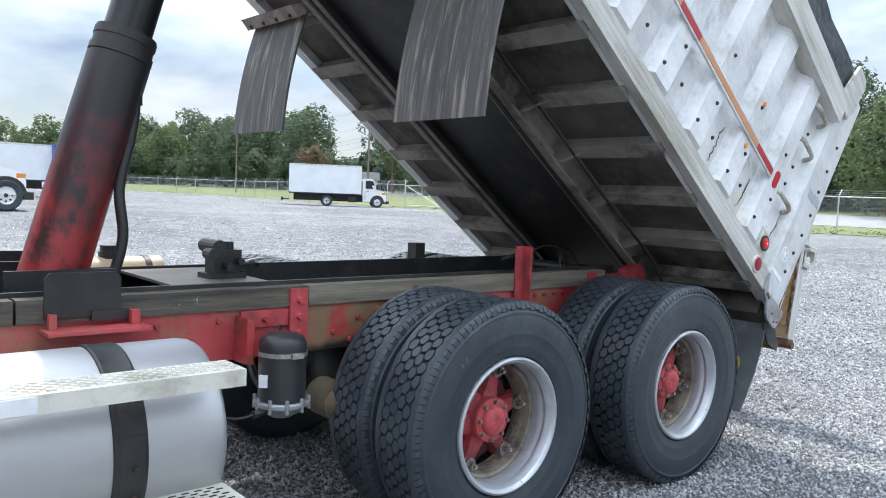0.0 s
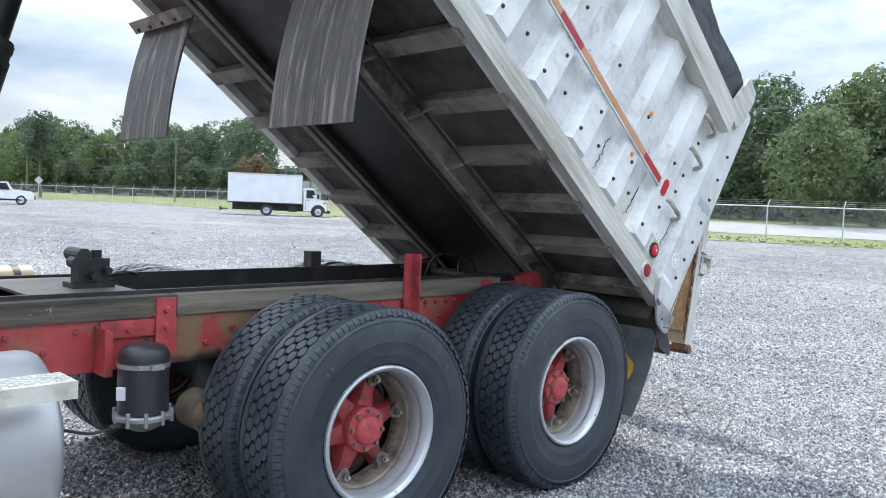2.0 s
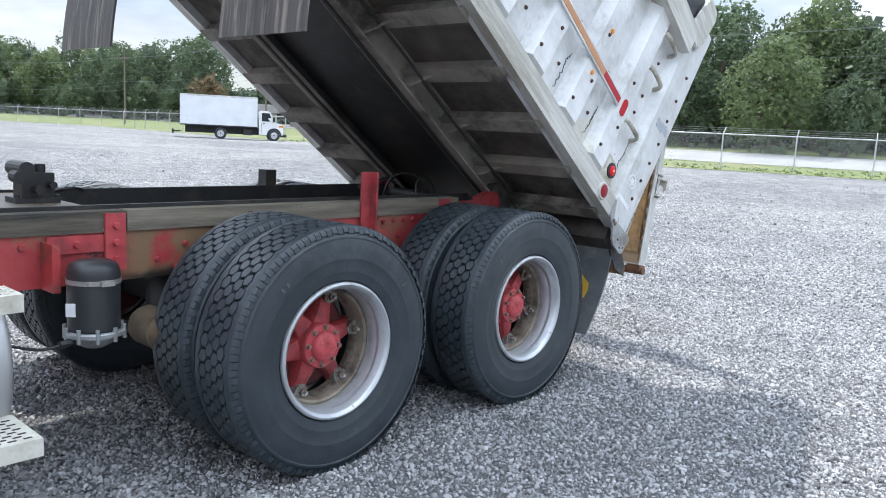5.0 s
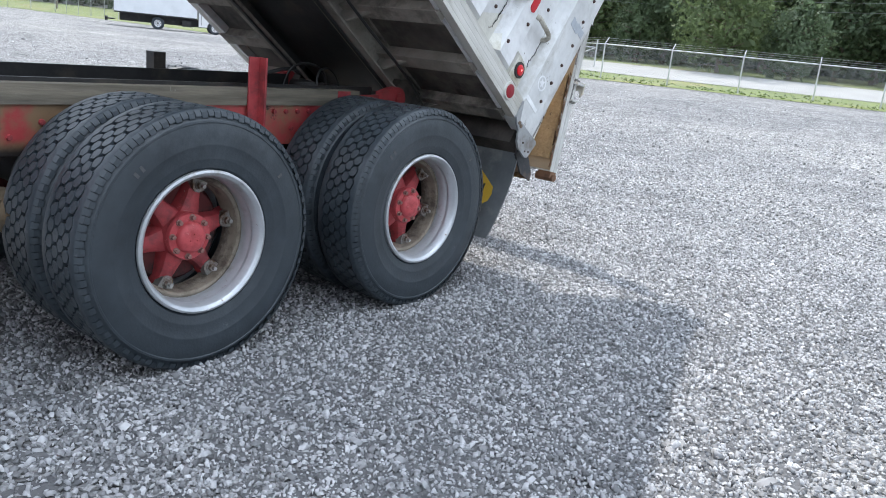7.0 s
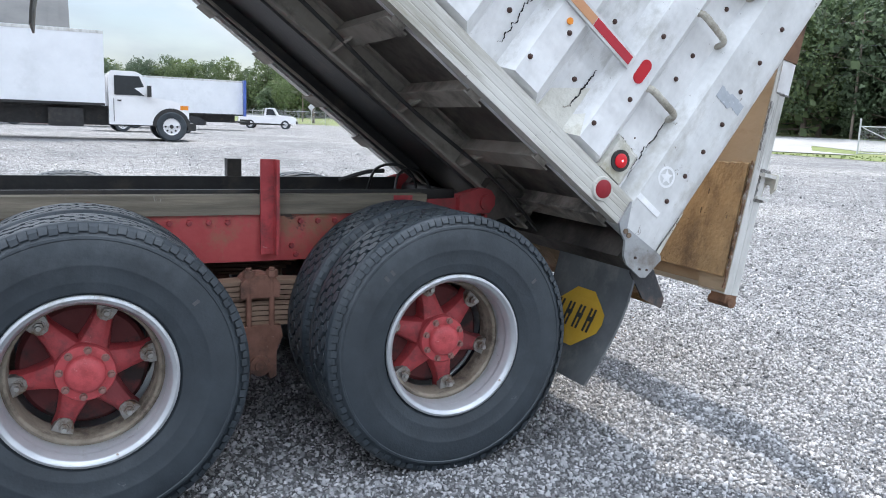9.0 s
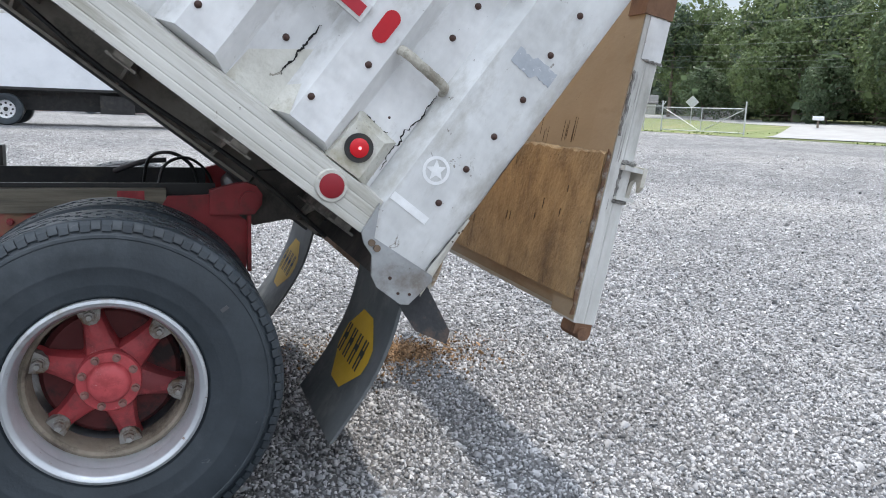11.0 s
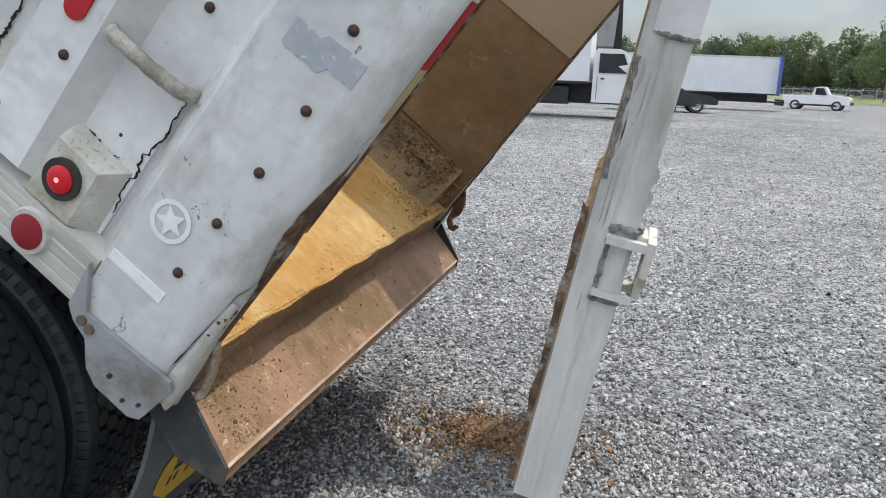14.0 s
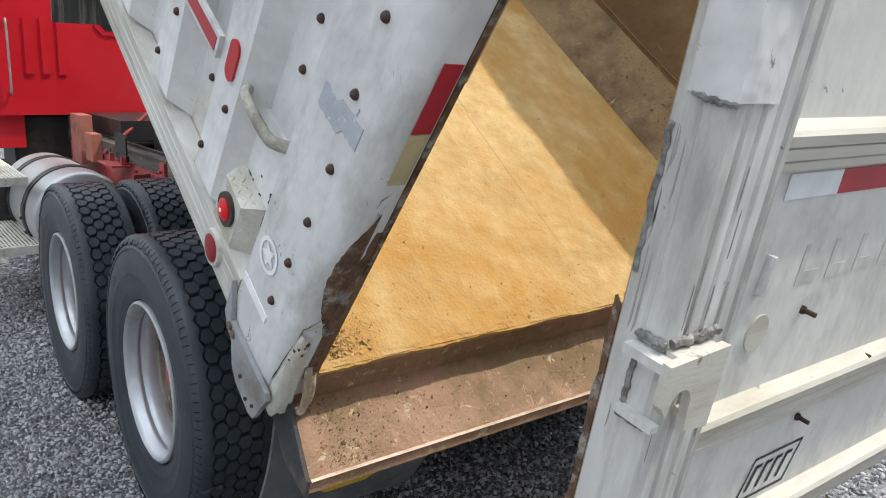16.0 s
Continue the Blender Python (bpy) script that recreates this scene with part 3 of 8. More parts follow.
# frame rails
for side in (-1, 1):
    y = side * 0.46
    bm = bmesh.new()
    o, i = y, y - side * 0.085
    prism(bm, [(o, 0.765), (o, 0.972), (i, 0.972), (i, 0.962), (o - side * 0.01, 0.962), (o - side * 0.01, 0.775), (i, 0.775), (i, 0.765)], "x", -5.4, 0.50)
    rail = part("frame_rail", bm, FRAMERED, truck, "red painted steel frame rail with grime")
    if side < 0:
        head = bmesh.new()
        tube(head, (0, 0, 0), (0, -0.014, 0), 0.014, 0.011, 8)
        bolts = [(-1.50, 0.93), (-1.62, 0.90), (-1.75, 0.84), (-1.66, 0.80), (-0.42, 0.94), (-0.34, 0.94), (-0.26, 0.94), (-0.18, 0.94),
                 (-0.74, 0.94), (-0.82, 0.94), (-0.90, 0.94), (-0.98, 0.94), (-0.46, 0.83), (-0.44, 0.79), (-0.30, 0.85), (-0.22, 0.80),
                 (0.10, 0.94), (0.2, 0.94), (-1.12, 0.9), (-2.3, 0.93), (-2.42, 0.86), (-2.55, 0.93)]
        first = part("bolt", head, HUBRED, rail, m=at(-1.50, y, 0.93))
        for x, z in bolts[1:]:
            again(first, rail, at(x, y, z))
    for a, b in ((-5.3, -3.05), (-3.04, -1.90), (-1.89, -0.60), (-0.59, 0.195)):
        part("oak_strip", boxes((a, b, *sorted((side * 0.475, side * 0.395)), 0.973, 1.058)), WOODPALE if a > -1.9 else WOODOLD, truck, "weathered tan oak strip" if a > -1.9 else "black oil-stained oak strip", bevel=0.006)
    bm = bmesh.new()
    box(bm, -5.3, 0.38, *sorted((side * 0.392, side * 0.372)), 0.80, 1.075)
    part("inner_sill", bm, BLACK, truck, "greasy black inner sill")

for x in (-3.12, -1.29):
    bm = bmesh.new()
    tube(bm, (x, -0.474, 1.015), (x, -0.482, 1.015), 0.022, 0.017, 14)
    part("carriage_bolt", bm, RUST, truck, "rusty carriage bolt through the oak strip", smooth=40)
# straps, posts and stake pockets on the rails
def strap(x, w, z0, z1, y, t=0.014, bolts=()):
    bm = boxes((x - w / 2, x + w / 2, y - t, y, z0, z1))
    s = part("red_rail_piece", bm, HUBRED, truck, "red piece on the rail, strap plate or paint mark", bevel=0.003)
    for dz in bolts:
        head = bmesh.new()
        tube(head, (x, y - t, dz), (x, y - t - 0.018, dz), 0.016, 0.012, 8)
        part("bolt", head, HUBRED, s)
strap(-1.945, 0.085, 0.815, 1.05, -0.477, bolts=(0.86, 0.93, 1.0))
strap(-2.10, 0.22, 0.895, 0.965, -0.463, bolts=(0.93,))
# Thin boltless piece for the red paint mark on the oak strip.
strap(0.07, 0.095, 0.985, 1.054, -0.4755, t=0.004)
bm = bmesh.new()
prism(bm, [(-0.605, -0.477), (-0.535, -0.477), (-0.535, -0.54), (-0.547, -0.54), (-0.547, -0.489), (-0.605, -0.489)], "z", 0.80, 1.215)
part("stake_post", bm, HUBRED, truck, "red steel angle post standing on the frame", bevel=0.002)
part("stake_post", boxes((-0.575, -0.50, 0.42, 0.50, 0.80, 1.165)), BLACK, truck, "dark rusty post on the far rail", bevel=0.012)

# hinge brackets at the frame's end
for side in (-1, 1):
    bm = bmesh.new()
    y = side * 0.47
    prism(bm, [(0.352, 0.966), (0.352, 1.058), (0.44, 1.083), (0.49, 1.090), (0.527, 1.078), (0.550, 1.045), (0.548, 1.005), (0.518, 0.966)], "y", y - 0.015 * side, y + 0.045 * side)
    br = part("hinge_bracket", bm, HINGERED, truck, "red steel hinge bracket", bevel=0.006)
    bm = bmesh.new()
    prism(bm, [(0.16, 0.80), (0.16, 0.968), (0.20, 1.035), (0.352, 1.040), (0.352, 0.964), (0.50, 0.964), (0.505, 0.86), (0.485, 0.72), (0.40, 0.66), (0.30, 0.70)], "y", *sorted((y - side * 0.002, y + side * 0.012)))
    part("end_plate", bm, HINGERED, truck, "dull red plate reinforcing the frame's end", bevel=0.003)
    part("plate_flange", boxes((0.492, 0.506, *sorted((y + side * 0.013, y + side * 0.05)), 0.74, 0.962)), HINGERED, truck, "dull red flange at the frame's end", bevel=0.003)
    bm = bmesh.new()
    tube(bm, (0.5, y + side * 0.02, 1.02), (0.5, y + side * 0.060, 1.02), 0.038, n=24)
    part("hinge_pin", bm, HINGERED, br, smooth=40)
bm = bmesh.new()
tube(bm, (0.5, -0.46, 1.0), (0.5, 0.46, 1.0), 0.045, n=20)
box(bm, 0.36, 0.47, -0.372, 0.372, 0.78, 0.95)
for x in (-0.55, -1.5, -3.4, -4.4):
    box(bm, x - 0.06, x + 0.06, -0.372, 0.372, 0.80, 0.93)
box(bm, -5.2, 0.3, -0.372, 0.372, 0.775, 0.795)
part("crossmember", bm, BLACK, truck, "dark frame crossmembers and belly plate")
bm = bmesh.new()
bent(bm, [(0.10, 0.1, 1.0), (0.13, 0.05, 1.14), (0.22, -0.02, 1.17), (0.30, -0.05, 1.12), (0.33, -0.05, 1.03)], 0.008, 6)
bent(bm, [(0.16, -0.15, 1.0), (0.19, -0.12, 1.12), (0.28, -0.1, 1.155), (0.36, -0.1, 1.10), (0.40, -0.1, 1.0)], 0.007, 6)
bent(bm, [(-0.02, 0.2, 1.07), (0.10, 0.12, 1.12), (0.2, 0.1, 1.13)], 0.012, 6)
part("wiring_loop", bm, BLACK, truck, "black looped wires at the hinge", smooth=60)

LEAFDUST = surf("oily_grey_brown_plate", (0.13, 0.105, 0.08), (0.22, 0.185, 0.145), 6.0, 0.5, 0.0, 0.2, 50, (0.05, 0.04, 0.032), 3.0, 0.52, 0.66)
# cross plate with the valve, behind the hoist
bm = boxes((-2.42, -1.98, -0.385, 0.385, 1.05, 1.062))
plate = part("cross_plate", bm, LEAFDUST, truck, "oily brown steel plate across the frame", bevel=0.002)
bm = bmesh.new()
box(bm, -2.17, -2.04, -0.13, -0.03, 1.062, 1.19)
tube(bm, (-2.16, -0.16, 1.205), (-2.16, 0.0, 1.205), 0.032, n=14)
tube(bm, (-2.08, -0.08, 1.18), (-2.08, -0.08, 1.225), 0.022, n=12)
box(bm, -2.20, -2.02, -0.14, -0.02, 1.062, 1.085)
tube(bm, (-2.19, -0.17, 1.175), (-2.19, -0.10, 1.175), 0.026, n=10)
tube(bm, (-2.12, -0.14, 1.12), (-2.12, -0.185, 1.12), 0.018, n=8)
tube(bm, (-2.06, -0.14, 1.14), (-2.06, -0.175, 1.14), 0.016, n=8)
tube(bm, (-2.135, -0.10, 1.19), (-2.135, -0.10, 1.215), 0.012, n=8)
for dx in (-2.19, -2.03):
    tube(bm, (dx, -0.125, 1.085), (dx, -0.125, 1.098), 0.011, n=6)
part("valve", bm, BLACK, plate, "black greasy hydraulic valve", bevel=0.008)
bm = bmesh.new()
bent(bm, [(-1.99, 0.2, 1.06), (-1.9, 0.1, 1.1), (-1.8, 0.16, 1.09), (-1.74, 0.3, 1.07)], 0.008, 6)
part("cable", bm, BLACK, plate, smooth=60)

# hoist
HB, HT = Vector((-2.83, 0, 1.0)), Vector((-2.20, 0, 3.22))
hd = (HT - HB).normalized()
bm = bmesh.new()
tube(bm, HB, HB + hd * 0.55, 0.128, n=36)
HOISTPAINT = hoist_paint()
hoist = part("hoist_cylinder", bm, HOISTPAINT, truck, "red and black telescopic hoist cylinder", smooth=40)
bm = bmesh.new()
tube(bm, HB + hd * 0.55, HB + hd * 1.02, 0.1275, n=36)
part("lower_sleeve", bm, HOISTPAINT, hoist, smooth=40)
bm = bmesh.new()
tube(bm, HB + hd * 1.02, HB + hd * 1.14, 0.122, n=36)
tube(bm, HB + hd * 1.03, HB + hd * 1.06, 0.128, n=36)
tube(bm, HB + hd * 1.10, HB + hd * 1.13, 0.126, n=36)
part("collar", bm, BLACK, hoist, "black gland collar", smooth=40)
bm = bmesh.new()
tube(bm, HB + hd * 1.14, HT, 0.098, n=36)
part("ram", bm, surf("oily_black_ram", (0.015, 0.015, 0.016), (0.03, 0.03, 0.032), 5.0, 0.28, 0.4, 0.03), hoist, "oily black ram", smooth=40)
bm = bmesh.new()
bent(bm, [(-2.555, -0.02, 1.86), (-2.515, -0.04, 1.88), (-2.50, -0.05, 1.80), (-2.52, -0.06, 1.66), (-2.57, -0.08, 1.45), (-2.56, -0.10, 1.25), (-2.60, -0.10, 1.08)], 0.022, 10)
part("hydraulic_hose", bm, BLACK, hoist, "black hydraulic hose", smooth=60)
bm = bmesh.new()
bent(bm, [(-2.60, -0.02, 1.86), (-2.54, -0.03, 1.885), (-2.505, -0.045, 1.87), (-2.50, -0.05, 1.80)], 0.03, 10)
part("elbow_fitting", bm, BLACK, hoist, smooth=60)
bm = boxes((-3.02, -2.62, -0.20, -0.18, 0.95, 1.13), (-3.02, -2.62, 0.18, 0.20, 0.95, 1.13), (-2.95, -2.65, -0.18, 0.18, 0.93, 0.97))
part("hoist_cradle", bm, BLACK, truck, "black steel hoist cradle", bevel=0.004)
for y in (0.478, -0.485):
    bm = bmesh.new()
    prism(bm, [(-2.955, 0.99), (-2.695, 0.99), (-2.695, 1.128), (-2.712, 1.150), (-2.938, 1.150), (-2.955, 1.128)], "y", y, y + 0.010)
    if y < 0:
        break
    part("guard_plate", bm, BLACK, truck, "black guard plate on the far rail", bevel=0.002)
box(bm, -2.80, -2.67, -0.50, -0.40, 0.975, 1.012)
part("guard_plate", bm, BLACK, truck, "black guard plate bolted on the rail", bevel=0.008)
bm = boxes((-2.97, -2.62, -0.60, -0.47, 0.945, 0.957), (-2.95, -2.925, -0.53, -0.50, 0.957, 1.01), (-2.67, -2.64, -0.53, -0.50, 0.957, 1.01))
part("shelf_bracket", bm, FRAMERED, truck, "red shelf bracket on the rail", bevel=0.002)
bm = bmesh.new()
tube(bm, (-2.92, 0.55, 1.01), (-2.16, 0.55, 1.01), 0.10, n=24)
tank2 = part("reservoir", bm, surf("pale_brown_reservoir", (0.42, 0.31, 0.2), (0.5, 0.38, 0.26), 4.0, 0.5), truck, "tan round reservoir with black cap", smooth=40)
bm = bmesh.new()
tube(bm, (-2.41, 0.55, 1.10), (-2.41, 0.55, 1.135), 0.045, n=16)
tube(bm, (-2.41, 0.55, 1.135), (-2.41, 0.55, 1.165), 0.038, n=12)
part("filler_cap", bm, BLACK, tank2, smooth=40)
bm = bmesh.new()
tube(bm, (-2.25, 0.55, 1.01), (-2.22, 0.55, 1.01), 0.103, n=24)
part("tank_band", bm, BLACK, tank2, smooth=40)

# axles, springs
LEAFRUST = surf("tan_rusty_leaf", (0.19, 0.125, 0.085), (0.30, 0.21, 0.15), 9.0, 0.85, 0.0, 0.25, 60, (0.10, 0.055, 0.035), 5.0, 0.5, 0.66, stretch=(0.3, 1, 2))
SADDLERUST = surf("red_brown_cast_rust", (0.17, 0.078, 0.055), (0.27, 0.135, 0.098), 11.0, 0.85, 0.0, 0.35, 60, (0.085, 0.05, 0.04), 5.0, 0.5, 0.66, fleck=(0.33, 0.22, 0.17), fleck_scale=24.0, fleck_lo=0.66)


def tagged_part(name, parent, label):
    """An empty part that holds pieces of its own."""
    o = new(name)
    o.parent = parent
    o["label"] = label
    return o


for x in (0.01, -1.33):
    bm = bmesh.new()
    tube(bm, (x, -0.95, 0.52), (x, 0.95, 0.52), 0.07, n=16)
    lathe(bm, [(0.0, -0.22), (0.12, -0.2), (0.19, -0.1), (0.21, 0.0), (0.19, 0.1), (0.12, 0.2), (0.0, 0.22)], 20)
    for v in bm.verts[-140:]:
        v.co += Vector((x, 0, 0.54))
    part("axle", bm, BLACK, truck, "black drive axle", smooth=50)
for side in (-1, 1):
    y = side * 0.57
    spring = tagged_part("leaf_spring", truck, "rusty leaf spring pack under the frame")
    for k in range(9):
        L, z, dip = 0.60 - 0.03 * k, 0.712 - 0.0225 * k, 0.05 - 0.004 * k
        bm = bmesh.new()
        upper = [(-0.645 + L * u, z - dip * abs(u) ** 1.6) for u in (-1, -0.75, -0.5, -0.25, 0, 0.25, 0.5, 0.75, 1)]
        prism(bm, upper + [(x, v - 0.0175) for x, v in upper[::-1]], "y", y - 0.05, y + 0.05)
        part("leaf", bm, LEAFRUST, spring, bevel=0.002)
    out = y + side * 0.05
    bm = bmesh.new()
    prism(bm, [(-0.722, 0.640), (-0.556, 0.640), (-0.556, 0.700), (-0.580, 0.724), (-0.615, 0.736), (-0.665, 0.736), (-0.70, 0.724), (-0.722, 0.700)], "y", *sorted((y - side * 0.06, out + side * 0.022)))
    part("clamp_cap", bm, SADDLERUST, spring, "reddish rusty spring clamp", bevel=0.006)
    for x in (-0.688, -0.590):
        bm = bmesh.new()
        tube(bm, (x, out + side * 0.012, 0.50), (x, out + side * 0.012, 0.768), 0.0125, n=10)
        tube(bm, (x, out + side * 0.012, 0.728), (x, out + side * 0.012, 0.757), 0.024, n=6)
        part("u_bolt", bm, SADDLERUST, spring, smooth=40)
    bm = bmesh.new()
    prism(bm, [(-0.735, 0.518), (-0.555, 0.518), (-0.545, 0.47), (-0.572, 0.40), (-0.572, 0.292), (-0.600, 0.280), (-0.606, 0.310), (-0.682, 0.310), (-0.688, 0.280), (-0.716, 0.292), (-0.716, 0.40), (-0.745, 0.47)], "y", *sorted((y - side * 0.07, out + side * 0.026)))
    saddle = part("spring_saddle", bm, SADDLERUST, spring, "reddish rusty cast spring saddle", bevel=0.010)
    bm = bmesh.new()
    tube(bm, (-0.644, out, 0.345), (-0.644, out + side * 0.040, 0.345), 0.048, 0.044, n=24)
    tube(bm, (-0.644, out + side * 0.040, 0.345), (-0.644, out + side * 0.048, 0.345), 0.026, 0.024, n=20)
    part("trunnion_cap", bm, SADDLERUST, saddle, smooth=40)
bm = bmesh.new()
tube(bm, (-1.80, -0.62, 0.56), (-1.80, -0.46, 0.56), 0.085, n=24)
tube(bm, (-1.80, -0.67, 0.56), (-1.80, -0.62, 0.56), 0.05, 0.08, n=24)
part("brake_chamber", bm, surf("rusty_gold_cadmium", (0.12, 0.09, 0.06), (0.23, 0.185, 0.125), 8.0, 0.6, 0.2, 0.15, 60, (0.14, 0.09, 0.05), 5.0, 0.48, 0.62), truck, "grubby round brake chamber", smooth=40)

# air dryer
bm = bmesh.new()
lathe(bm, [(0.0, 0.895), (0.06, 0.893), (0.085, 0.88), (0.095, 0.86), (0.096, 0.84), (0.096, 0.63), (0.09, 0.625), (0.0, 0.625)], 32, "z")
dryer = part("air_dryer", bm, plain("black_plastic_canister", (0.03, 0.032, 0.036), 0.4), truck, "black round air dryer canister with a white label", m=at(-2.105, -0.64, 0), smooth=40)
bm = bmesh.new()
lathe(bm, [(0.098, 0.826), (0.1, 0.826), (0.1, 0.808), (0.098, 0.808)], 32, "z")
box(bm, -0.02, 0.03, -0.115, -0.095, 0.808, 0.828)
part("clamp_band", bm, STEEL, dryer)
bm = bmesh.new()
lathe(bm, [(0.0, 0.626), (0.108, 0.625), (0.113, 0.620), (0.113, 0.606), (0.09, 0.602), (0.075, 0.575), (0.04, 0.555), (0.0, 0.55)], 24, "z")
base = part("dryer_base", bm, PLATEGREY, dryer, "grey cast base", smooth=40)
for k in range(10):
    a = k * 0.6283
    bm = bmesh.new()
    tube(bm, (0.108 * math.cos(a), 0.108 * math.sin(a), 0.588), (0.108 * math.cos(a), 0.108 * math.sin(a), 0.642), 0.0085, n=8)
    part("bolt", bm, PLATEGREY, base, smooth=40)
bm = bmesh.new()
tube(bm, (-0.07, -0.03, 0.595), (-0.125, -0.04, 0.592), 0.013, n=8)
tube(bm, (-0.125, -0.04, 0.592), (-0.15, -0.045, 0.590), 0.016, n=6)
bent(bm, [(-0.15, -0.045, 0.590), (-0.22, -0.04, 0.585), (-0.30, 0.02, 0.60), (-0.40, 0.06, 0.63)], 0.006, 8)
part("air_fitting", bm, BLACK, base, smooth=40)
bm = boxes((-0.07, -0.036, -0.0965, -0.09, 0.69, 0.74))
for v in bm.verts:
    v.co = Matrix.Rotation(-0.75, 4, "Z") @ v.co
part("label_plate", bm, LABELW, dryer, "small white label")
bm = bmesh.new()
prism(bm, [(-0.128, 0.17), (-0.128, 0.06), (-0.098, 0.06), (-0.098, 0.072), (-0.116, 0.072), (-0.116, 0.17)], "z", 0.765, 0.95)
part("dryer_bracket", bm, RED, dryer, "red folded dryer bracket", bevel=0.003)

# fuel tank and steps
bm = bmesh.new()
lathe(bm, [(0.0, -2.545), (0.2, -2.54), (0.272, -2.548), (0.285, -2.556), (0.292, -2.57), (0.296, -2.6), (0.296, -3.74), (0.285, -3.78), (0.0, -3.79)], 64, "x")
tank = part("fuel_tank", bm, TANK, truck, "round polished aluminium fuel tank", m=at(0, -0.80, 0.645), smooth=40)
for x in (-2.865, -3.45):
    bm = bmesh.new()
    lathe(bm, [(0.297, x - 0.052), (0.302, x - 0.050), (0.304, x - 0.042), (0.302, x - 0.038), (0.302, x + 0.038), (0.304, x + 0.042), (0.302, x + 0.050), (0.297, x + 0.052)], 64, "x")
    st = part("tank_strap", bm, BLACK, tank, "black rubber-lined tank strap", smooth=40)
    bm = bmesh.new()
    arc = [radians(166 + 6 * k) for k in range(16)]
    rows = [[bm.verts.new((x + dx, r * math.cos(a), r * math.sin(a))) for r, dx in ((0.3035, -0.04 - 0.004 * (k % 3)), (0.309, -0.034), (0.309, 0.036), (0.3035, 0.044 + 0.003 * (k % 2)))] for k, a in enumerate(arc)]
    for p_, q_ in zip(rows, rows[1:]):
        for i in range(3):
            bm.faces.new((p_[i], p_[i + 1], q_[i + 1], q_[i]))
    part("strap_band", bm, BLACK, st, "black steel band over the strap, with bolts")
    for k in range(4):
        a = radians(184 + 18 * k)
        bm = bmesh.new()
        tube(bm, (x + 0.01, 0.308 * math.cos(a), 0.308 * math.sin(a)), (x + 0.01, 0.324 * math.cos(a), 0.324 * math.sin(a)), 0.011, 0.009, n=8)
        part("bolt", bm, BOLT, st)


def tread_step(x0, x1, y0, y1, z0, z1, parent, label, teeth=True):
    """A channel step with a rim and a perforated, serrated top."""
    s = part("step", boxes((x0 + 0.006, x1 - 0.006, y0 + 0.012, y1 - 0.012, z1 - 0.008, z1)), TREAD, parent, label, bevel=0.002)
    for b in ((x0, x1, y0, y0 + 0.012, z0, z1), (x0, x1, y1 - 0.012, y1, z0, z1)):
        part("side_rail", boxes(b), TREAD, s, bevel=0.002)
    for b in ((x1 - 0.006, x1, y0 + 0.012, y1 - 0.012, z0, z1), (x0, x0 + 0.006, y0 + 0.012, y1 - 0.012, z0, z1)):
        part("end_plate", boxes(b), TREAD, s, bevel=0.002)
    bm = bmesh.new()
    rows = max(3, int((y1 - y0) / 0.024))
    for r in range(rows):
        y = y0 + 0.016 + (y1 - y0 - 0.032) * (r + 0.5) / rows
        x = x0 + 0.02 + (0.021 if r % 2 else 0)
        while x < x1 - 0.03:
            box(bm, x, x + 0.024, y - 0.0045, y + 0.0045, z1, z1 + (0.005 if teeth else 0.0008))
            x += 0.042
    part("tread_teeth" if teeth else "tread_slots", bm, TREAD if teeth else DARKGAP, s, "" if teeth else "dark slots cut in the tread")
    for dz in (0.3, 0.7):
        bm = bmesh.new()
        tube(bm, (x1, y0 + 0.03, z0 + (z1 - z0) * dz), (x1 + 0.003, y0 + 0.03, z0 + (z1 - z0) * dz), 0.006, n=8)
        part("rivet", bm, STEEL, s)
    return s


tread_step(-3.95, -2.575, -1.25, -1.10, 0.870, 0.922, truck, "ivory painted serrated step along the tank")
tread_step(-3.75, -2.55, -1.30, -1.05, 0.445, 0.50, truck, "ivory perforated lower step", False)
part("paper_label", boxes((-3.35, -3.16, -1.254, -1.25, 0.874, 0.918)), LABELW, truck, "white paper label on the step")
part("step_bracket", boxes((-3.52, -3.48, -1.2, -1.08, 0.50, 0.87)), BLACK, truck, "black step bracket")


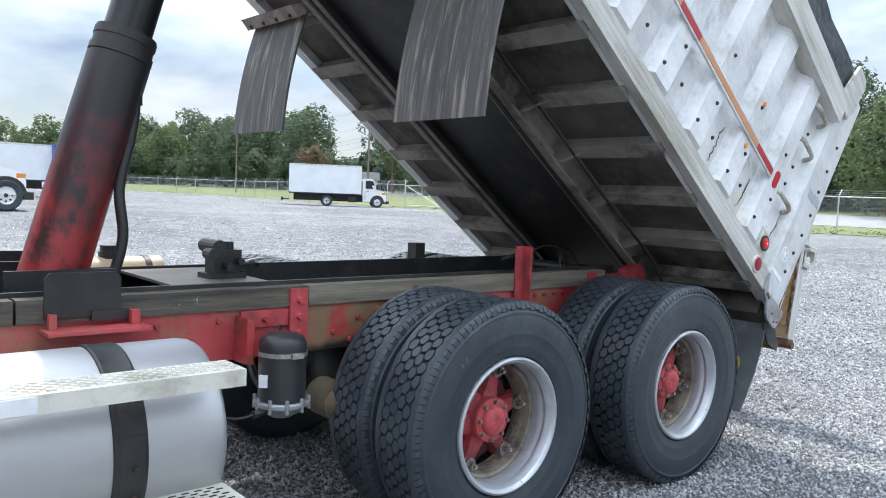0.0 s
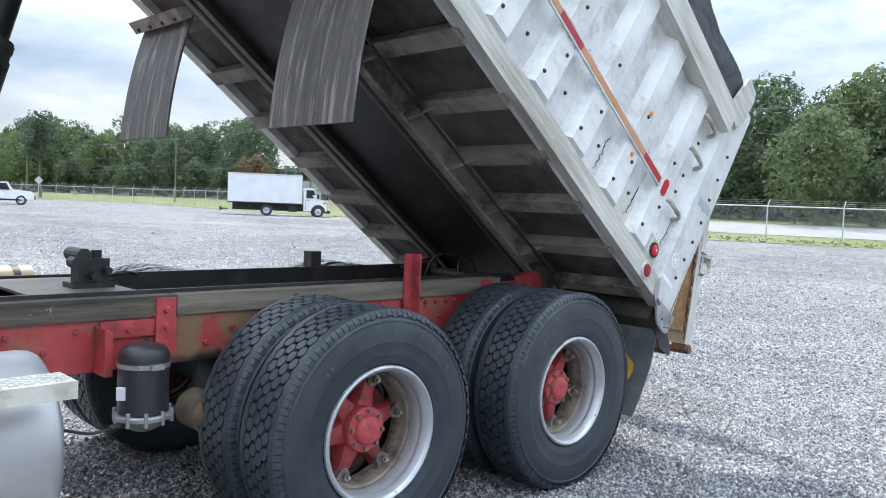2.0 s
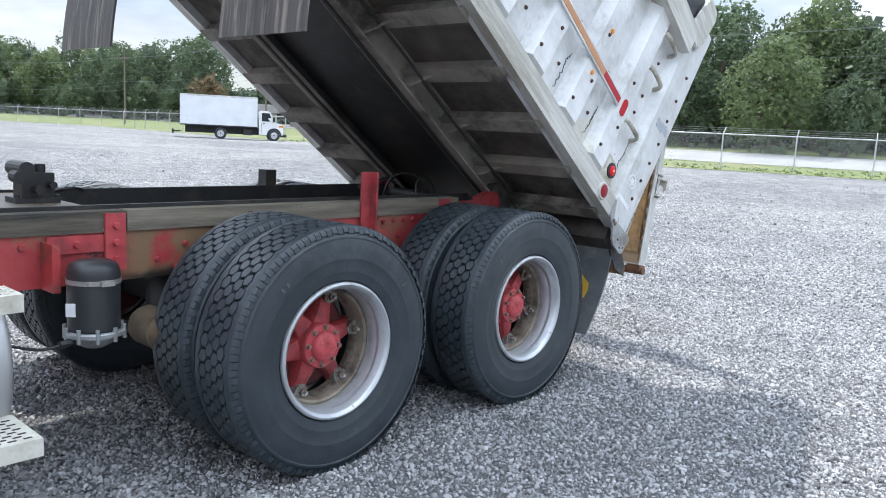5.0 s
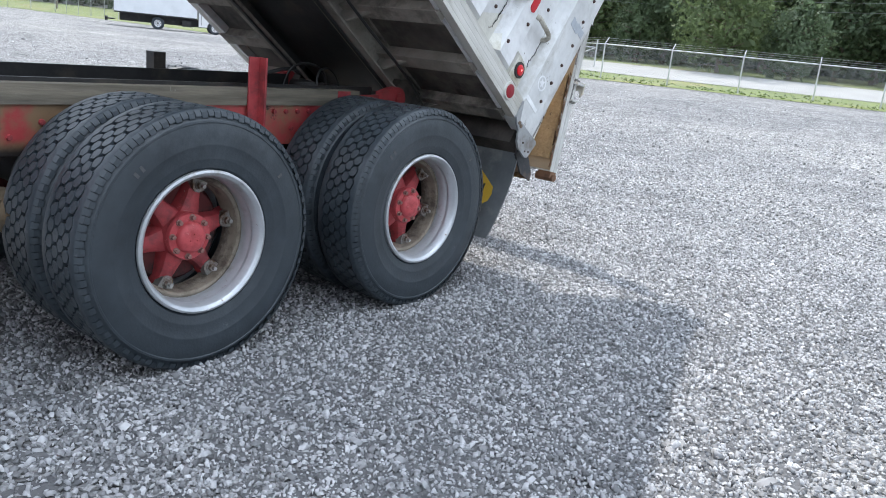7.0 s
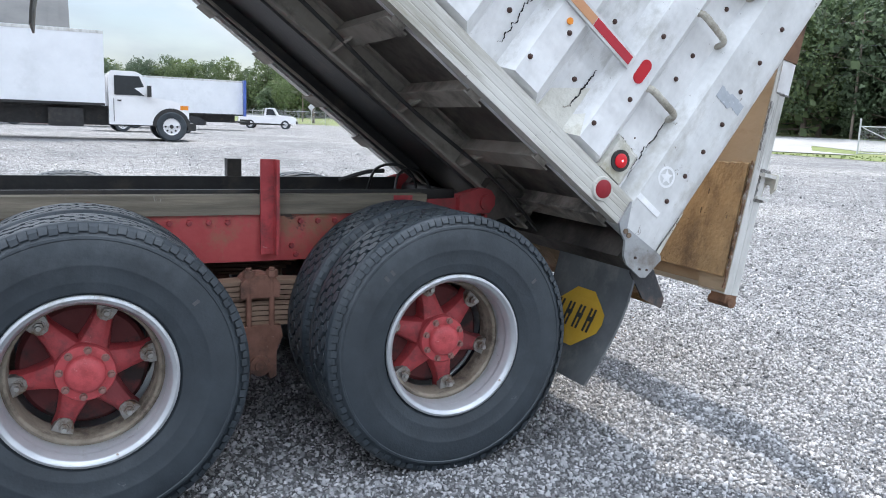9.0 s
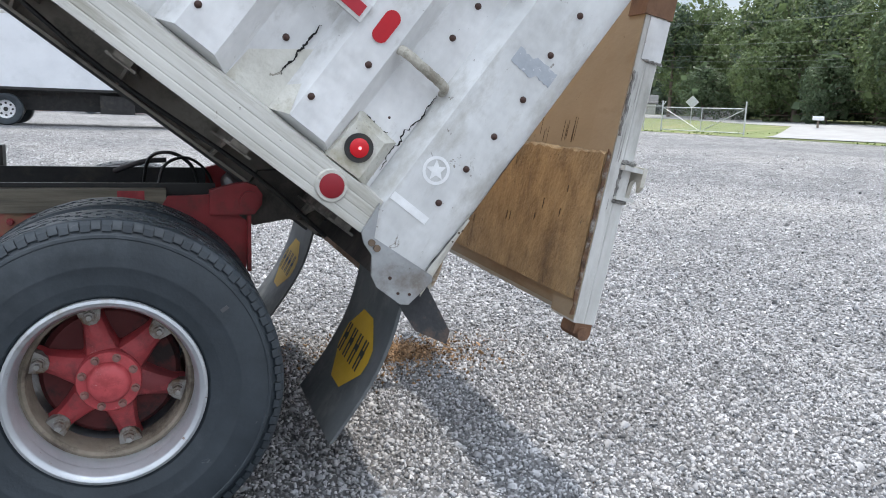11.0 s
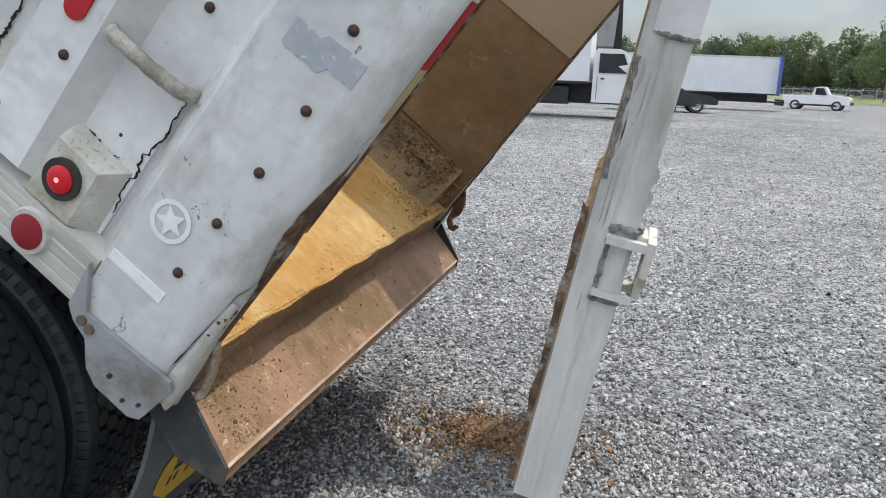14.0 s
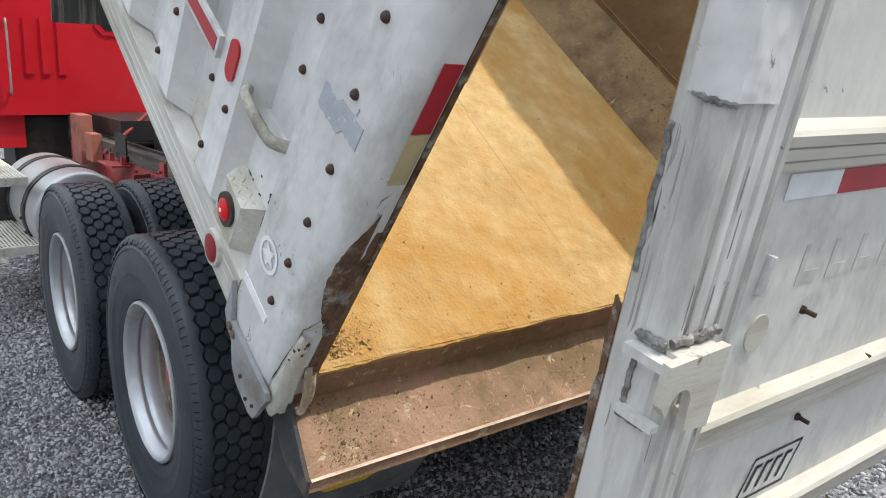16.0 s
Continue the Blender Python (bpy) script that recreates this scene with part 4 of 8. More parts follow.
# ---- wheels ----
def tyre_mesh():
    bm = bmesh.new()
    prof = [(0.289, 0.105), (0.297, 0.112), (0.302, 0.119), (0.335, 0.1285), (0.338, 0.1295), (0.342, 0.1297), (0.37, 0.1355), (0.39, 0.1385), (0.393, 0.1397), (0.397, 0.1393), (0.42, 0.141), (0.455, 0.138), (0.475, 0.134), (0.478, 0.137), (0.486, 0.136), (0.489, 0.132),
            (0.505, 0.125), (0.514, 0.117)]
    prof = [(r, -a) for r, a in prof] + [(0.514, -0.05), (0.515, 0.0), (0.514, 0.05)] + [(r, a) for r, a in prof[::-1]]
    lathe(bm, prof, 96)
    # four interlocking rings of six-sided lugs between two solid shoulder ribs
    count, wear = 56, random.Random(19)
    for k in range(4):
        y, w = 0.0395 * (k - 1.5), 0.051
        for i in range(count):
            a0 = 6.2831853 * (i + (0.5 if k % 2 else 0)) / count
            half = 6.2831853 / count * 0.47
            shape = [(-half, -0.27 * w), (-half * 0.25, -0.5 * w), (half * 0.25, -0.5 * w), (half, -0.27 * w), (half, 0.27 * w), (half * 0.25, 0.5 * w), (-half * 0.25, 0.5 * w), (-half, 0.27 * w)]
            shape = [(a * wear.uniform(0.86, 1.06) + half * 0.12 * (b / w), b * wear.uniform(0.86, 1.05)) for a, b in shape]
            low = [bm.verts.new((0.511 * math.cos(a0 + a), y + b, 0.511 * math.sin(a0 + a))) for a, b in shape]
            top_r = wear.uniform(0.5275, 0.5305)
            hi = [bm.verts.new((top_r * math.cos(a0 + a * 0.84), y + b * 0.86, top_r * math.sin(a0 + a * 0.84))) for a, b in shape]
            bm.faces.new(hi)
            for p in range(len(shape)):
                q = (p + 1) % len(shape)
                bm.faces.new((low[p], low[q], hi[q], hi[p]))
    for side in (-1, 1):
        n = count * 2
        ring = []
        for i in range(n):
            a = 6.2831853 * i / n
            inner = 0.0765 + (0.011 if (i + (1 if side > 0 else 0)) % 2 == 0 else 0.0)          # zigzag along the lugs
            ring.append([bm.verts.new((r * math.cos(a), side * y, r * math.sin(a))) for r, y in ((0.511, inner), (0.529, inner + 0.002), (0.529, 0.112), (0.526, 0.117), (0.511, 0.123))])
        for i in range(n):
            p, q = ring[i], ring[(i + 1) % n]
            for c in range(4):
                bm.faces.new((p[c], q[c], q[c + 1], p[c + 1]) if side > 0 else (p[c], p[c + 1], q[c + 1], q[c]))
    # shoulder lugs that run down the sidewall
    for side in (-1, 1):
        for i in range(count * 2):
            a0 = 6.2831853 * i / (count * 2)
            h = 6.2831853 / (count * 2) * (0.45 if i % 2 else 0.43)
            low = 0.497 if i % 2 else 0.503
            pts = [(0.527, 0.116), (0.516, 0.129), (low, 0.134)]
            a = [bm.verts.new((r * math.cos(a0 - h), side * y, r * math.sin(a0 - h))) for r, y in pts]
            b = [bm.verts.new((r * math.cos(a0 + h), side * y, r * math.sin(a0 + h))) for r, y in pts]
            c = [bm.verts.new(((r - 0.012) * math.cos(a0 + s * h), side * (y - 0.008), (r - 0.012) * math.sin(a0 + s * h))) for s in (-1, 1) for r, y in pts]
            for p in range(2):
                bm.faces.new((a[p], a[p + 1], b[p + 1], b[p]))
                bm.faces.new((a[p], c[p], c[p + 1], a[p + 1]))
                bm.faces.new((b[p], b[p + 1], c[p + 4], c[p + 3]))
    return bm


def rim_mesh():
    bm = bmesh.new()
    lathe(bm, [(r * 0.904, y) for r, y in [(0.300, -0.122), (0.312, -0.128), (0.322, -0.124), (0.324, -0.112), (0.312, -0.104), (0.306, -0.08), (0.302, 0.08), (0.312, 0.104), (0.324, 0.112),
               (0.322, 0.124), (0.312, 0.128), (0.300, 0.122), (0.290, 0.10), (0.287, 0.06), (0.283, -0.02), (0.281, -0.048), (0.287, -0.060), (0.2895, -0.070), (0.284, -0.080), (0.284, -0.088), (0.291, -0.100), (0.294, -0.112)]], 72, closed=True)
    return bm


def ring_mesh():
    bm = bmesh.new()
    lathe(bm, [(r * 0.904, y) for r, y in [(0.284, -0.01), (0.272, -0.015), (0.262, -0.008), (0.258, 0.03), (0.255, 0.09), (0.27, 0.10), (0.284, 0.09)]], 64, closed=True)
    return bm


def hub_mesh(n=6):
    """Cast spoke hub: drum behind, six tapered spokes, a stepped centre."""
    bm = bmesh.new()
    lathe(bm, [(0.0, -0.02), (0.085, -0.015), (0.095, 0.0), (0.105, 0.05), (0.12, 0.10), (0.0, 0.11)], 32)
    for k in range(n):
        a = 6.2831853 * k / n
        rot = Matrix.Rotation(-a, 4, "Y")
        pts = []
        for r, w, y0, y1 in ((0.07, 0.060, 0.0, 0.12), (0.11, 0.050, 0.004, 0.115), (0.15, 0.041, 0.010, 0.11), (0.19, 0.035, 0.018, 0.10), (0.22, 0.034, 0.026, 0.095), (0.25, 0.037, 0.032, 0.095)):
            pts.append([bm.verts.new(rot @ Vector((r * 0.96, y, s))) for y, s in ((y0 + 0.034, -w), (y0 + 0.012, -w * 0.8), (y0, -w * 0.35), (y0, w * 0.35), (y0 + 0.012, w * 0.8), (y0 + 0.034, w), (y1, w), (y1, -w))])
        for p, q in zip(pts, pts[1:]):
            for i in range(8):
                j = (i + 1) % 8
                bm.faces.new((p[i], p[j], q[j], q[i]))
        bm.faces.new(pts[-1])
    return bm


def drum_mesh():
    bm = bmesh.new()
    lathe(bm, [(0.0, 0.10), (0.2, 0.10), (0.215, 0.115), (0.215, 0.25), (0.0, 0.25)], 48)
    return bm


def cap_mesh():
    bm = bmesh.new()
    lathe(bm, [(0.0, -0.050), (0.030, -0.050), (0.052, -0.045), (0.062, -0.036), (0.066, -0.02), (0.094, -0.018), (0.098, -0.012), (0.098, 0.0), (0.0, 0.0)], 40)
    for a in (0.3, 2.4, 4.5):
        tube(bm, (0.018 * math.cos(a), -0.052, 0.018 * math.sin(a)), (0.018 * math.cos(a), -0.055, 0.018 * math.sin(a)), 0.004, n=6)
    return bm


def clamp_mesh():
    bm = bmesh.new()
    prism(bm, [(0.180, -0.010), (0.190, -0.024), (0.212, -0.032), (0.240, -0.037), (0.245, 0.0), (0.240, 0.037), (0.212, 0.032), (0.190, 0.024), (0.180, 0.010)], "y", -0.008, 0.03)
    tube(bm, (0.211, 0.0, 0), (0.211, -0.012, 0), 0.022, 0.020, n=16)
    tube(bm, (0.211, -0.012, 0), (0.211, -0.030, 0), 0.0165, n=6)
    tube(bm, (0.211, -0.030, 0), (0.211, -0.046, 0), 0.0085, n=8)
    return bm


def cap_bolts(cap):
    for k in range(8):
        a = 6.2831853 * (k + 0.3) / 8
        m = Matrix.Translation((0.081 * math.cos(a), 0, 0.081 * math.sin(a)))
        if "cap_bolt" not in proto:
            bm = bmesh.new()
            tube(bm, (0, -0.016, 0), (0, -0.022, 0), 0.0135, n=12)
            tube(bm, (0, -0.022, 0), (0, -0.036, 0), 0.0095, n=6)
            proto["cap_bolt"] = part("cap_bolt", bm, surf("grubby_bolt", (0.22, 0.10, 0.09), (0.34, 0.2, 0.17), 30.0, 0.6, 0.2, 0.1), cap, "", m)
        else:
            again(proto["cap_bolt"], cap, m)


proto = {}
def wheel(x, y, side, turn, outer):
    """side: -1 near, 1 far. The outer wheel carries the hub and clamps."""
    face = at(x, y, 0.52, 0, -turn, 0) if side < 0 else at(x, y, 0.52, 0, turn, 180)
    if not proto:
        proto["rim"] = part("wheel", rim_mesh(), RIM, truck, "silver painted steel disc wheel rim", face, smooth=35)
        w = proto["rim"]
        proto["tyre"] = part("tyre", tyre_mesh(), RUBBER, w, "black lugged truck tyre", smooth=32)
        proto["ring"] = part("spacer_ring", ring_mesh(), RIMIN, w, "dusty brown spacer ring", smooth=35)
        proto["hub"] = part("spoke_hub", hub_mesh(), HUBRED, w, "worn red cast spoke hub", Matrix.Translation((0, 0.022, 0)), smooth=30)
        proto["drum"] = part("brake_drum", drum_mesh(), surf("grimy_red_drum", (0.10, 0.02, 0.022), (0.17, 0.035, 0.035), 6.0, 0.7, 0.0, 0.1, 50, (0.03, 0.02, 0.02), 4.0, 0.5, 0.6), w, "dark brake drum", smooth=40)
        proto["cap"] = part("hub_cap", cap_mesh(), surf("scuffed_red_cap", (0.46, 0.05, 0.06), (0.58, 0.10, 0.11), 7.0, 0.5, 0.0, 0.1, 60, (0.38, 0.05, 0.055), 9.0, 0.5, 0.62, fleck=(0.62, 0.36, 0.33), fleck_scale=26.0, fleck_lo=0.64), w, "bright red hub cap with bolts", Matrix.Translation((0, 0.004, 0)), smooth=35)
        cap_bolts(proto["cap"])
        proto["clamp"] = part("lug_clamp", clamp_mesh(), STEEL, w, "steel wedge clamp with nut", Matrix.Translation((0, 0.042, 0)), smooth=30)
        for k in range(1, 6):
            again(proto["clamp"], w, Matrix.Rotation(-6.2831853 * k / 6, 4, "Y") @ Matrix.Translation((0, 0.042, 0)))
        return w
    w = again(proto["rim"], truck, face, "silver painted steel disc wheel rim")
    again(proto["tyre"], w, Matrix.Identity(4), "black lugged truck tyre")
    again(proto["ring"], w, Matrix.Identity(4))
    if outer:
        again(proto["hub"], w, Matrix.Translation((0, 0.022, 0)), "worn red cast spoke hub")
        again(proto["drum"], w, Matrix.Identity(4))
        cap_bolts(again(proto["cap"], w, Matrix.Translation((0, 0.004, 0)), "bright red hub cap with bolts"))
        for k in range(6):
            again(proto["clamp"], w, Matrix.Rotation(-6.2831853 * k / 6, 4, "Y") @ Matrix.Translation((0, 0.042, 0)))
    return w


for x, turn in ((0.01, 104), (-1.33, 70)):
    wheel(x, -1.065, -1, turn, True)
    wheel(x, -0.735, -1, 0, False)
    wheel(x, 1.065, 1, turn, True)
    wheel(x, 0.735, 1, 0, False)
for side in (-1, 1):
    wheel(-6.6, side * 1.03, side, 20, True)
bm = bmesh.new()
tube(bm, (-6.6, -0.95, 0.52), (-6.6, 0.95, 0.52), 0.06, n=12)
part("axle", bm, BLACK, truck, "black front axle", smooth=50)

# worn raised marks on the outer sidewalls
for x in (0.01, -1.33):
    for a0, n_ in ((132, 2), (36, 1)):
        for k in range(n_):
            a = radians(a0 + 4.2 * k)
            bm = boxes((-0.006, 0.006, -0.0015, 0.004, -0.012, 0.012))
            part("sidewall_mark", bm, plain("worn_rubber_mark", (0.085, 0.087, 0.09), 0.7) if "worn_rubber_mark" not in bpy.data.materials else bpy.data.materials["worn_rubber_mark"], truck, "", at(x + 0.425 * math.cos(a), -1.065 - 0.1405, 0.52 + 0.425 * math.sin(a), 0, 90 - math.degrees(a), 0), bevel=0.002)

# ---- tipped bed ----
TORN = surf("torn_rusty_steel", (0.05, 0.03, 0.02), (0.20, 0.11, 0.06), 22.0, 0.85, 0.0, 0.4, 60, (0.30, 0.28, 0.25), 14.0, 0.52, 0.62)
HOOKTAN = surf("tan_rusted_hook", (0.20, 0.12, 0.06), (0.42, 0.34, 0.25), 26.0, 0.7, 0.1, 0.3, 60, (0.5, 0.48, 0.43), 20.0, 0.5, 0.6)
PINBROWN = surf("dull_brown_bolt", (0.12, 0.085, 0.06), (0.22, 0.16, 0.115), 30.0, 0.7, 0.1, 0.2)
WELD = surf("sooty_weld", (0.08, 0.075, 0.07), (0.34, 0.335, 0.32), 40.0, 0.6, 0.2, 0.5, 90)
KNURL = surf("knurled_tan_bar", (0.40, 0.38, 0.32), (0.56, 0.53, 0.46), 40.0, 0.55, 0.1, 0.5, 160, (0.26, 0.235, 0.19), 9.0, 0.48, 0.64)
STREAK = surf("grey_grime_streak", (0.28, 0.275, 0.26), (0.42, 0.41, 0.39), 30.0, 0.8, 0.0, 0.2)
DARKGRIME = surf("burnt_grime", (0.06, 0.042, 0.028), (0.11, 0.075, 0.045), 20.0, 0.9, 0.0, 0.2)
TIP = 37.0
BED = at(0.5, 0, 1.0) @ Matrix.Rotation(radians(TIP), 4, "Y") @ at(0.012, 0, -0.02) @ Matrix.Diagonal((1, 0.967, 1, 1))    # local x runs to the tail, z up from the floor
FRONT, TAIL = -3.45, 0.50
bm = boxes((FRONT, TAIL, -1.13, 1.13, 0.245, 0.27))
bed = part("dump_body", bm, SAND, truck, "tipped dump bed, sand-stained steel floor", BED)
for a, b, y in ((-0.46, 0.22, 0.0), (-2.2, -0.47, 0.012), (FRONT, -1.2, -0.55)):
    part("floor_seam", boxes((a, b, y - 0.0016, y + 0.0016, 0.268, 0.2708)), LINER, bed, "thin open seam in the floor")
# ragged crust of sand along the floor's edge
bm = bmesh.new()
rng = random.Random(12)
edge = [(-1.1 + 2.2 * k / 120, 0.504 + 0.003 * math.sin(0.37 * k) + rng.uniform(0.0, 0.003), 0.482 + 0.004 * math.sin(0.5 * k)) for k in range(121)]
top = [bm.verts.new((b, y, 0.2712 + rng.uniform(0.0, 0.0012))) for y, a, b in edge]
lip = [bm.verts.new((a, y, 0.268 + rng.uniform(-0.004, 0.001))) for y, a, b in edge]
low = [bm.verts.new((a - 0.004, y, 0.247 + rng.uniform(-0.006, 0.006))) for y, a, b in edge]
back = [bm.verts.new((b, y, 0.262)) for y, a, b in edge]
for p, q in ((top, lip), (lip, low), (back, top)):
    for k in range(120):
        bm.faces.new((p[k], q[k], q[k + 1], p[k + 1]))
part("floor_lip", bm, SAND, bed, "ragged sand-crusted edge of the floor")
bm = boxes((FRONT - 0.06, FRONT, -1.2, 1.2, 0.2, 2.05))
part("headboard", bm, INWALL, bed, "tan scoured headboard")

FILLET = surf("sandy_brown_corner_plate", (0.20, 0.132, 0.066), (0.31, 0.212, 0.11), 5.0, 0.85, 0.0, 0.5, 80, (0.11, 0.070, 0.036), 3.0, 0.46, 0.64, fleck=(0.46, 0.33, 0.17), fleck_scale=26.0, fleck_lo=0.63, dent=0.6)
RIBS = [-0.12 - 0.41 * k for k in range(8)]
rib_ob = {}
for side in (-1, 1):
    o = side * 1.22
    # bottom rail: grooved extrusion
    bm = bmesh.new()
    s = side
    prof = [(s * 1.16, 0.187), (s * 1.22, 0.187), (s * 1.22, 0.208), (s * 1.218, 0.212), (s * 1.22, 0.216), (s * 1.22, 0.240), (s * 1.218, 0.244), (s * 1.22, 0.248),
            (s * 1.22, 0.272), (s * 1.218, 0.276), (s * 1.22, 0.28), (s * 1.22, 0.312), (s * 1.16, 0.325)]
    prism(bm, prof, "x", FRONT, 0.215)
    part("bottom_rail", bm, RAIL, bed, "grimy grooved white aluminium bottom rail")
    bm = boxes((FRONT, 0.172, *sorted((s * 1.127, s * 1.155)), 0.187, 1.70))
    part("side_panel", bm, WHITE, bed, "weathered white side panel")
    # inner lining and the slanted fillet along the floor
    bm = boxes((FRONT, TAIL + 0.002, *sorted((s * 1.10, s * 1.124)), 0.27, 1.72))
    part("inner_wall", bm, RUSTWALL, bed, "rust-brown scoured inner wall")
    part("upper_lining", boxes((FRONT, TAIL + 0.001, *sorted((s * 1.096, s * 1.0995)), 1.18, 1.715)), INWALL, bed, "paler tan upper wall lining")
    bm = bmesh.new()
    bent(bm, [(-2.4 + 0.27 * k, s * 1.099, 0.495 + 0.004 * math.sin(1.7 * k)) for k in range(11)], 0.004, 6)
    part("weld_seam", bm, RUST, bed, "rusty weld seam along the inner wall")
    bm = bmesh.new()
    prism(bm, [(s * 0.90, 0.271), (s * 1.10, 0.271), (s * 1.10, 0.47)], "x", FRONT, TAIL - (0.05 if s > 0 else 0.75))
    part("corner_fillet", bm, FILLET, bed, "slanted sandy corner plate")
    # hat-section ribs
    for k, x in enumerate(RIBS):
        if (side, "rib") not in rib_ob:
            bm = bmesh.new()
            yi, yo = s * 1.155, s * 1.22
            low = [(-0.125, yi), (0.125, yi), (0.125, yi), (-0.125, yi)]
            v = [bm.verts.new(p) for p in ((-0.125, yi, 0.325), (0.125, yi, 0.325), (0.068, yo, 0.345), (-0.068, yo, 0.345),
                                           (-0.125, yi, 1.5), (0.125, yi, 1.5), (0.068, yo, 1.5), (-0.068, yo, 1.5))]
            for f in ((0, 1, 2, 3), (3, 2, 6, 7), (0, 3, 7, 4), (1, 5, 6, 2), (4, 7, 6, 5), (0, 4, 5, 1)):
                bm.faces.new([v[i] for i in f])
            rib_ob[side, "rib"] = part("rib", bm, WHITE, bed, "white pressed upright rib", at(x, 0, 0), bevel=0.008, smooth=25)
        else:
            again(rib_ob[side, "rib"], bed, at(x, 0, 0))
    # tail post: wide boxed upright with a rolled rear edge
    bm = bmesh.new()
    prism(bm, [(0.165, s * 1.156), (0.222, s * 1.22), (0.445, s * 1.22), (0.470, s * 1.216), (0.490, s * 1.205), (0.503, s * 1.188), (0.508, s * 1.165), (0.508, s * 1.126), (0.165, s * 1.126)], "z", 0.19, 1.86)
    part("tail_post", bm, POSTWHITE, bed, "wide white boxed tail post with rusty edge", bevel=0.004, smooth=35)
    # top rail and end gusset
    bm = boxes((FRONT, 0.22, *sorted((s * 1.12, s * 1.265)), 1.50, 1.69))
    part("top_rail", bm, RAIL, bed, "white aluminium top rail", bevel=0.008)
    bm = bmesh.new()
    prism(bm, [(0.13, 1.665), (0.30, 1.60), (0.345, 1.70), (0.37, 1.93), (0.345, 1.985), (0.21, 1.995)], "y", *sorted((s * 1.235, s * 1.255)))
    part("corner_gusset", bm, RAIL, bed, "flat white gusset plate at the top corner", bevel=0.003)
    # lower corner plate
    bm = bmesh.new()
    prism(bm, [(0.205, 0.30), (0.215, 0.19), (0.245, 0.165), (0.29, 0.15), (0.33, 0.095), (0.37, 0.075), (0.47, 0.075), (0.495, 0.09), (0.515, 0.20), (0.50, 0.215), (0.26, 0.20)], "y", *sorted((s * 1.222, s * 1.236)))
    cp = part("corner_plate", bm, PLATEGREY, bed, "dull grey bolted corner plate", bevel=0.002)
    for a, b, r in ((0.262, 0.182, 0.012), (0.288, 0.178, 0.012), (0.385, 0.125, 0.006), (0.44, 0.10, 0.005), (0.475, 0.12, 0.005)):
        bm = bmesh.new()
        tube(bm, (a, s * 1.236, b), (a, s * 1.242, b), r, n=10)
        part("bolt", bm, BOLT if r < 0.01 else PINBROWN, cp)
    # hooks by the floor's end
    bm = bmesh.new()
    prism(bm, [(0.46, 0.30), (0.52, 0.29), (0.535, 0.22), (0.57, 0.19), (0.60, 0.20), (0.605, 0.235), (0.585, 0.23), (0.575, 0.215), (0.555, 0.24), (0.57, 0.28), (0.56, 0.33), (0.535, 0.37), (0.50, 0.40)], "y", *sorted((s * 1.14, s * 1.165)))
    if s > 0:
        part("latch_hook", bm, TORN, bed, "brown rusty tailgate latch hook", bevel=0.008)
    else:
        bm.free()
        for dy, pts in ((0.045, ((0.505, 0.315), (0.524, 0.285), (0.540, 0.25), (0.550, 0.215), (0.552, 0.185), (0.545, 0.165), (0.533, 0.165))),
                        (0.066, ((0.508, 0.275), (0.524, 0.25), (0.534, 0.215), (0.534, 0.185), (0.524, 0.165)))):
            bm = bmesh.new()
            bent(bm, [(x_, -1.19 + dy, z_) for x_, z_ in pts], 0.0105, 8)
            for v in bm.verts:
                v.co.y = -1.19 + dy + (v.co.y + 1.19 - dy) * 1.1
            part("latch_hook", bm, HOOKTAN, bed, "bent tan-rusted latch hook", smooth=60)
    # long sill with gussets
    bm = bmesh.new()
    y0 = s * 0.43
    prism(bm, [(y0 - 0.06, 0.082), (y0 + 0.06, 0.082), (y0 + 0.06, 0.094), (y0 + 0.006, 0.094), (y0 + 0.006, 0.222), (y0 + 0.06, 0.222), (y0 + 0.06, 0.234),
               (y0 - 0.06, 0.234), (y0 - 0.06, 0.222), (y0 - 0.006, 0.222), (y0 - 0.006, 0.094), (y0 - 0.06, 0.094)], "x", FRONT, 0.28)
    sill = part("long_sill", bm, UNDER, bed, "dusty steel I-beam sill")
    part("sill_lining", boxes((FRONT, 0.25, *sorted((s * 0.424, s * 0.40)), 0.07, 0.23)), BLACK, bed, "black greasy inner beam")
    for k in range(9):
        x = 0.17 - 0.41 * k
        bm = bmesh.new()
        prism(bm, [(y0 + s * 0.006, 0.094), (y0 + s * 0.09, 0.094), (s * 0.72, 0.19), (s * 0.72, 0.235), (y0 + s * 0.006, 0.235)], "x", x - 0.006, x + 0.006)
        part("gusset", bm, UNDER, sill)
SOOT = surf("sooty_brown_underfloor", (0.075, 0.068, 0.060), (0.17, 0.155, 0.135), 3.5, 0.8, 0.0, 0.15, 30, (0.045, 0.042, 0.038), 2.2, 0.47, 0.62)
for k in range(9):
    x = 0.17 - 0.41 * k
    bm = boxes((x - 0.03, x + 0.03, -1.155, 1.155, 0.165, 0.245), (x - 0.05, x + 0.05, -1.155, 1.155, 0.16, 0.168))
    part("crossmember", bm, UNDER, bed, "dusty floor crossmember")
part("underfloor", boxes((FRONT, 0.45, -1.12, 1.12, 0.236, 0.243)), SOOT, bed, "sooty brown underside of the floor")
part("centre_pan", boxes((FRONT, 0.30, -0.40, 0.40, 0.148, 0.156)), BLACK, bed, "black greasy pan between the sills")
TAR = surf("tarry_brown_steel", (0.045, 0.040, 0.036), (0.105, 0.092, 0.08), 7.0, 0.7, 0.0, 0.2, 40, (0.03, 0.026, 0.024), 3.0, 0.5, 0.64)
part("rear_crossmember", boxes((0.36, 0.49, -1.16, 1.16, 0.10, 0.235)), TAR, bed, "deep rear crossmember", bevel=0.006)
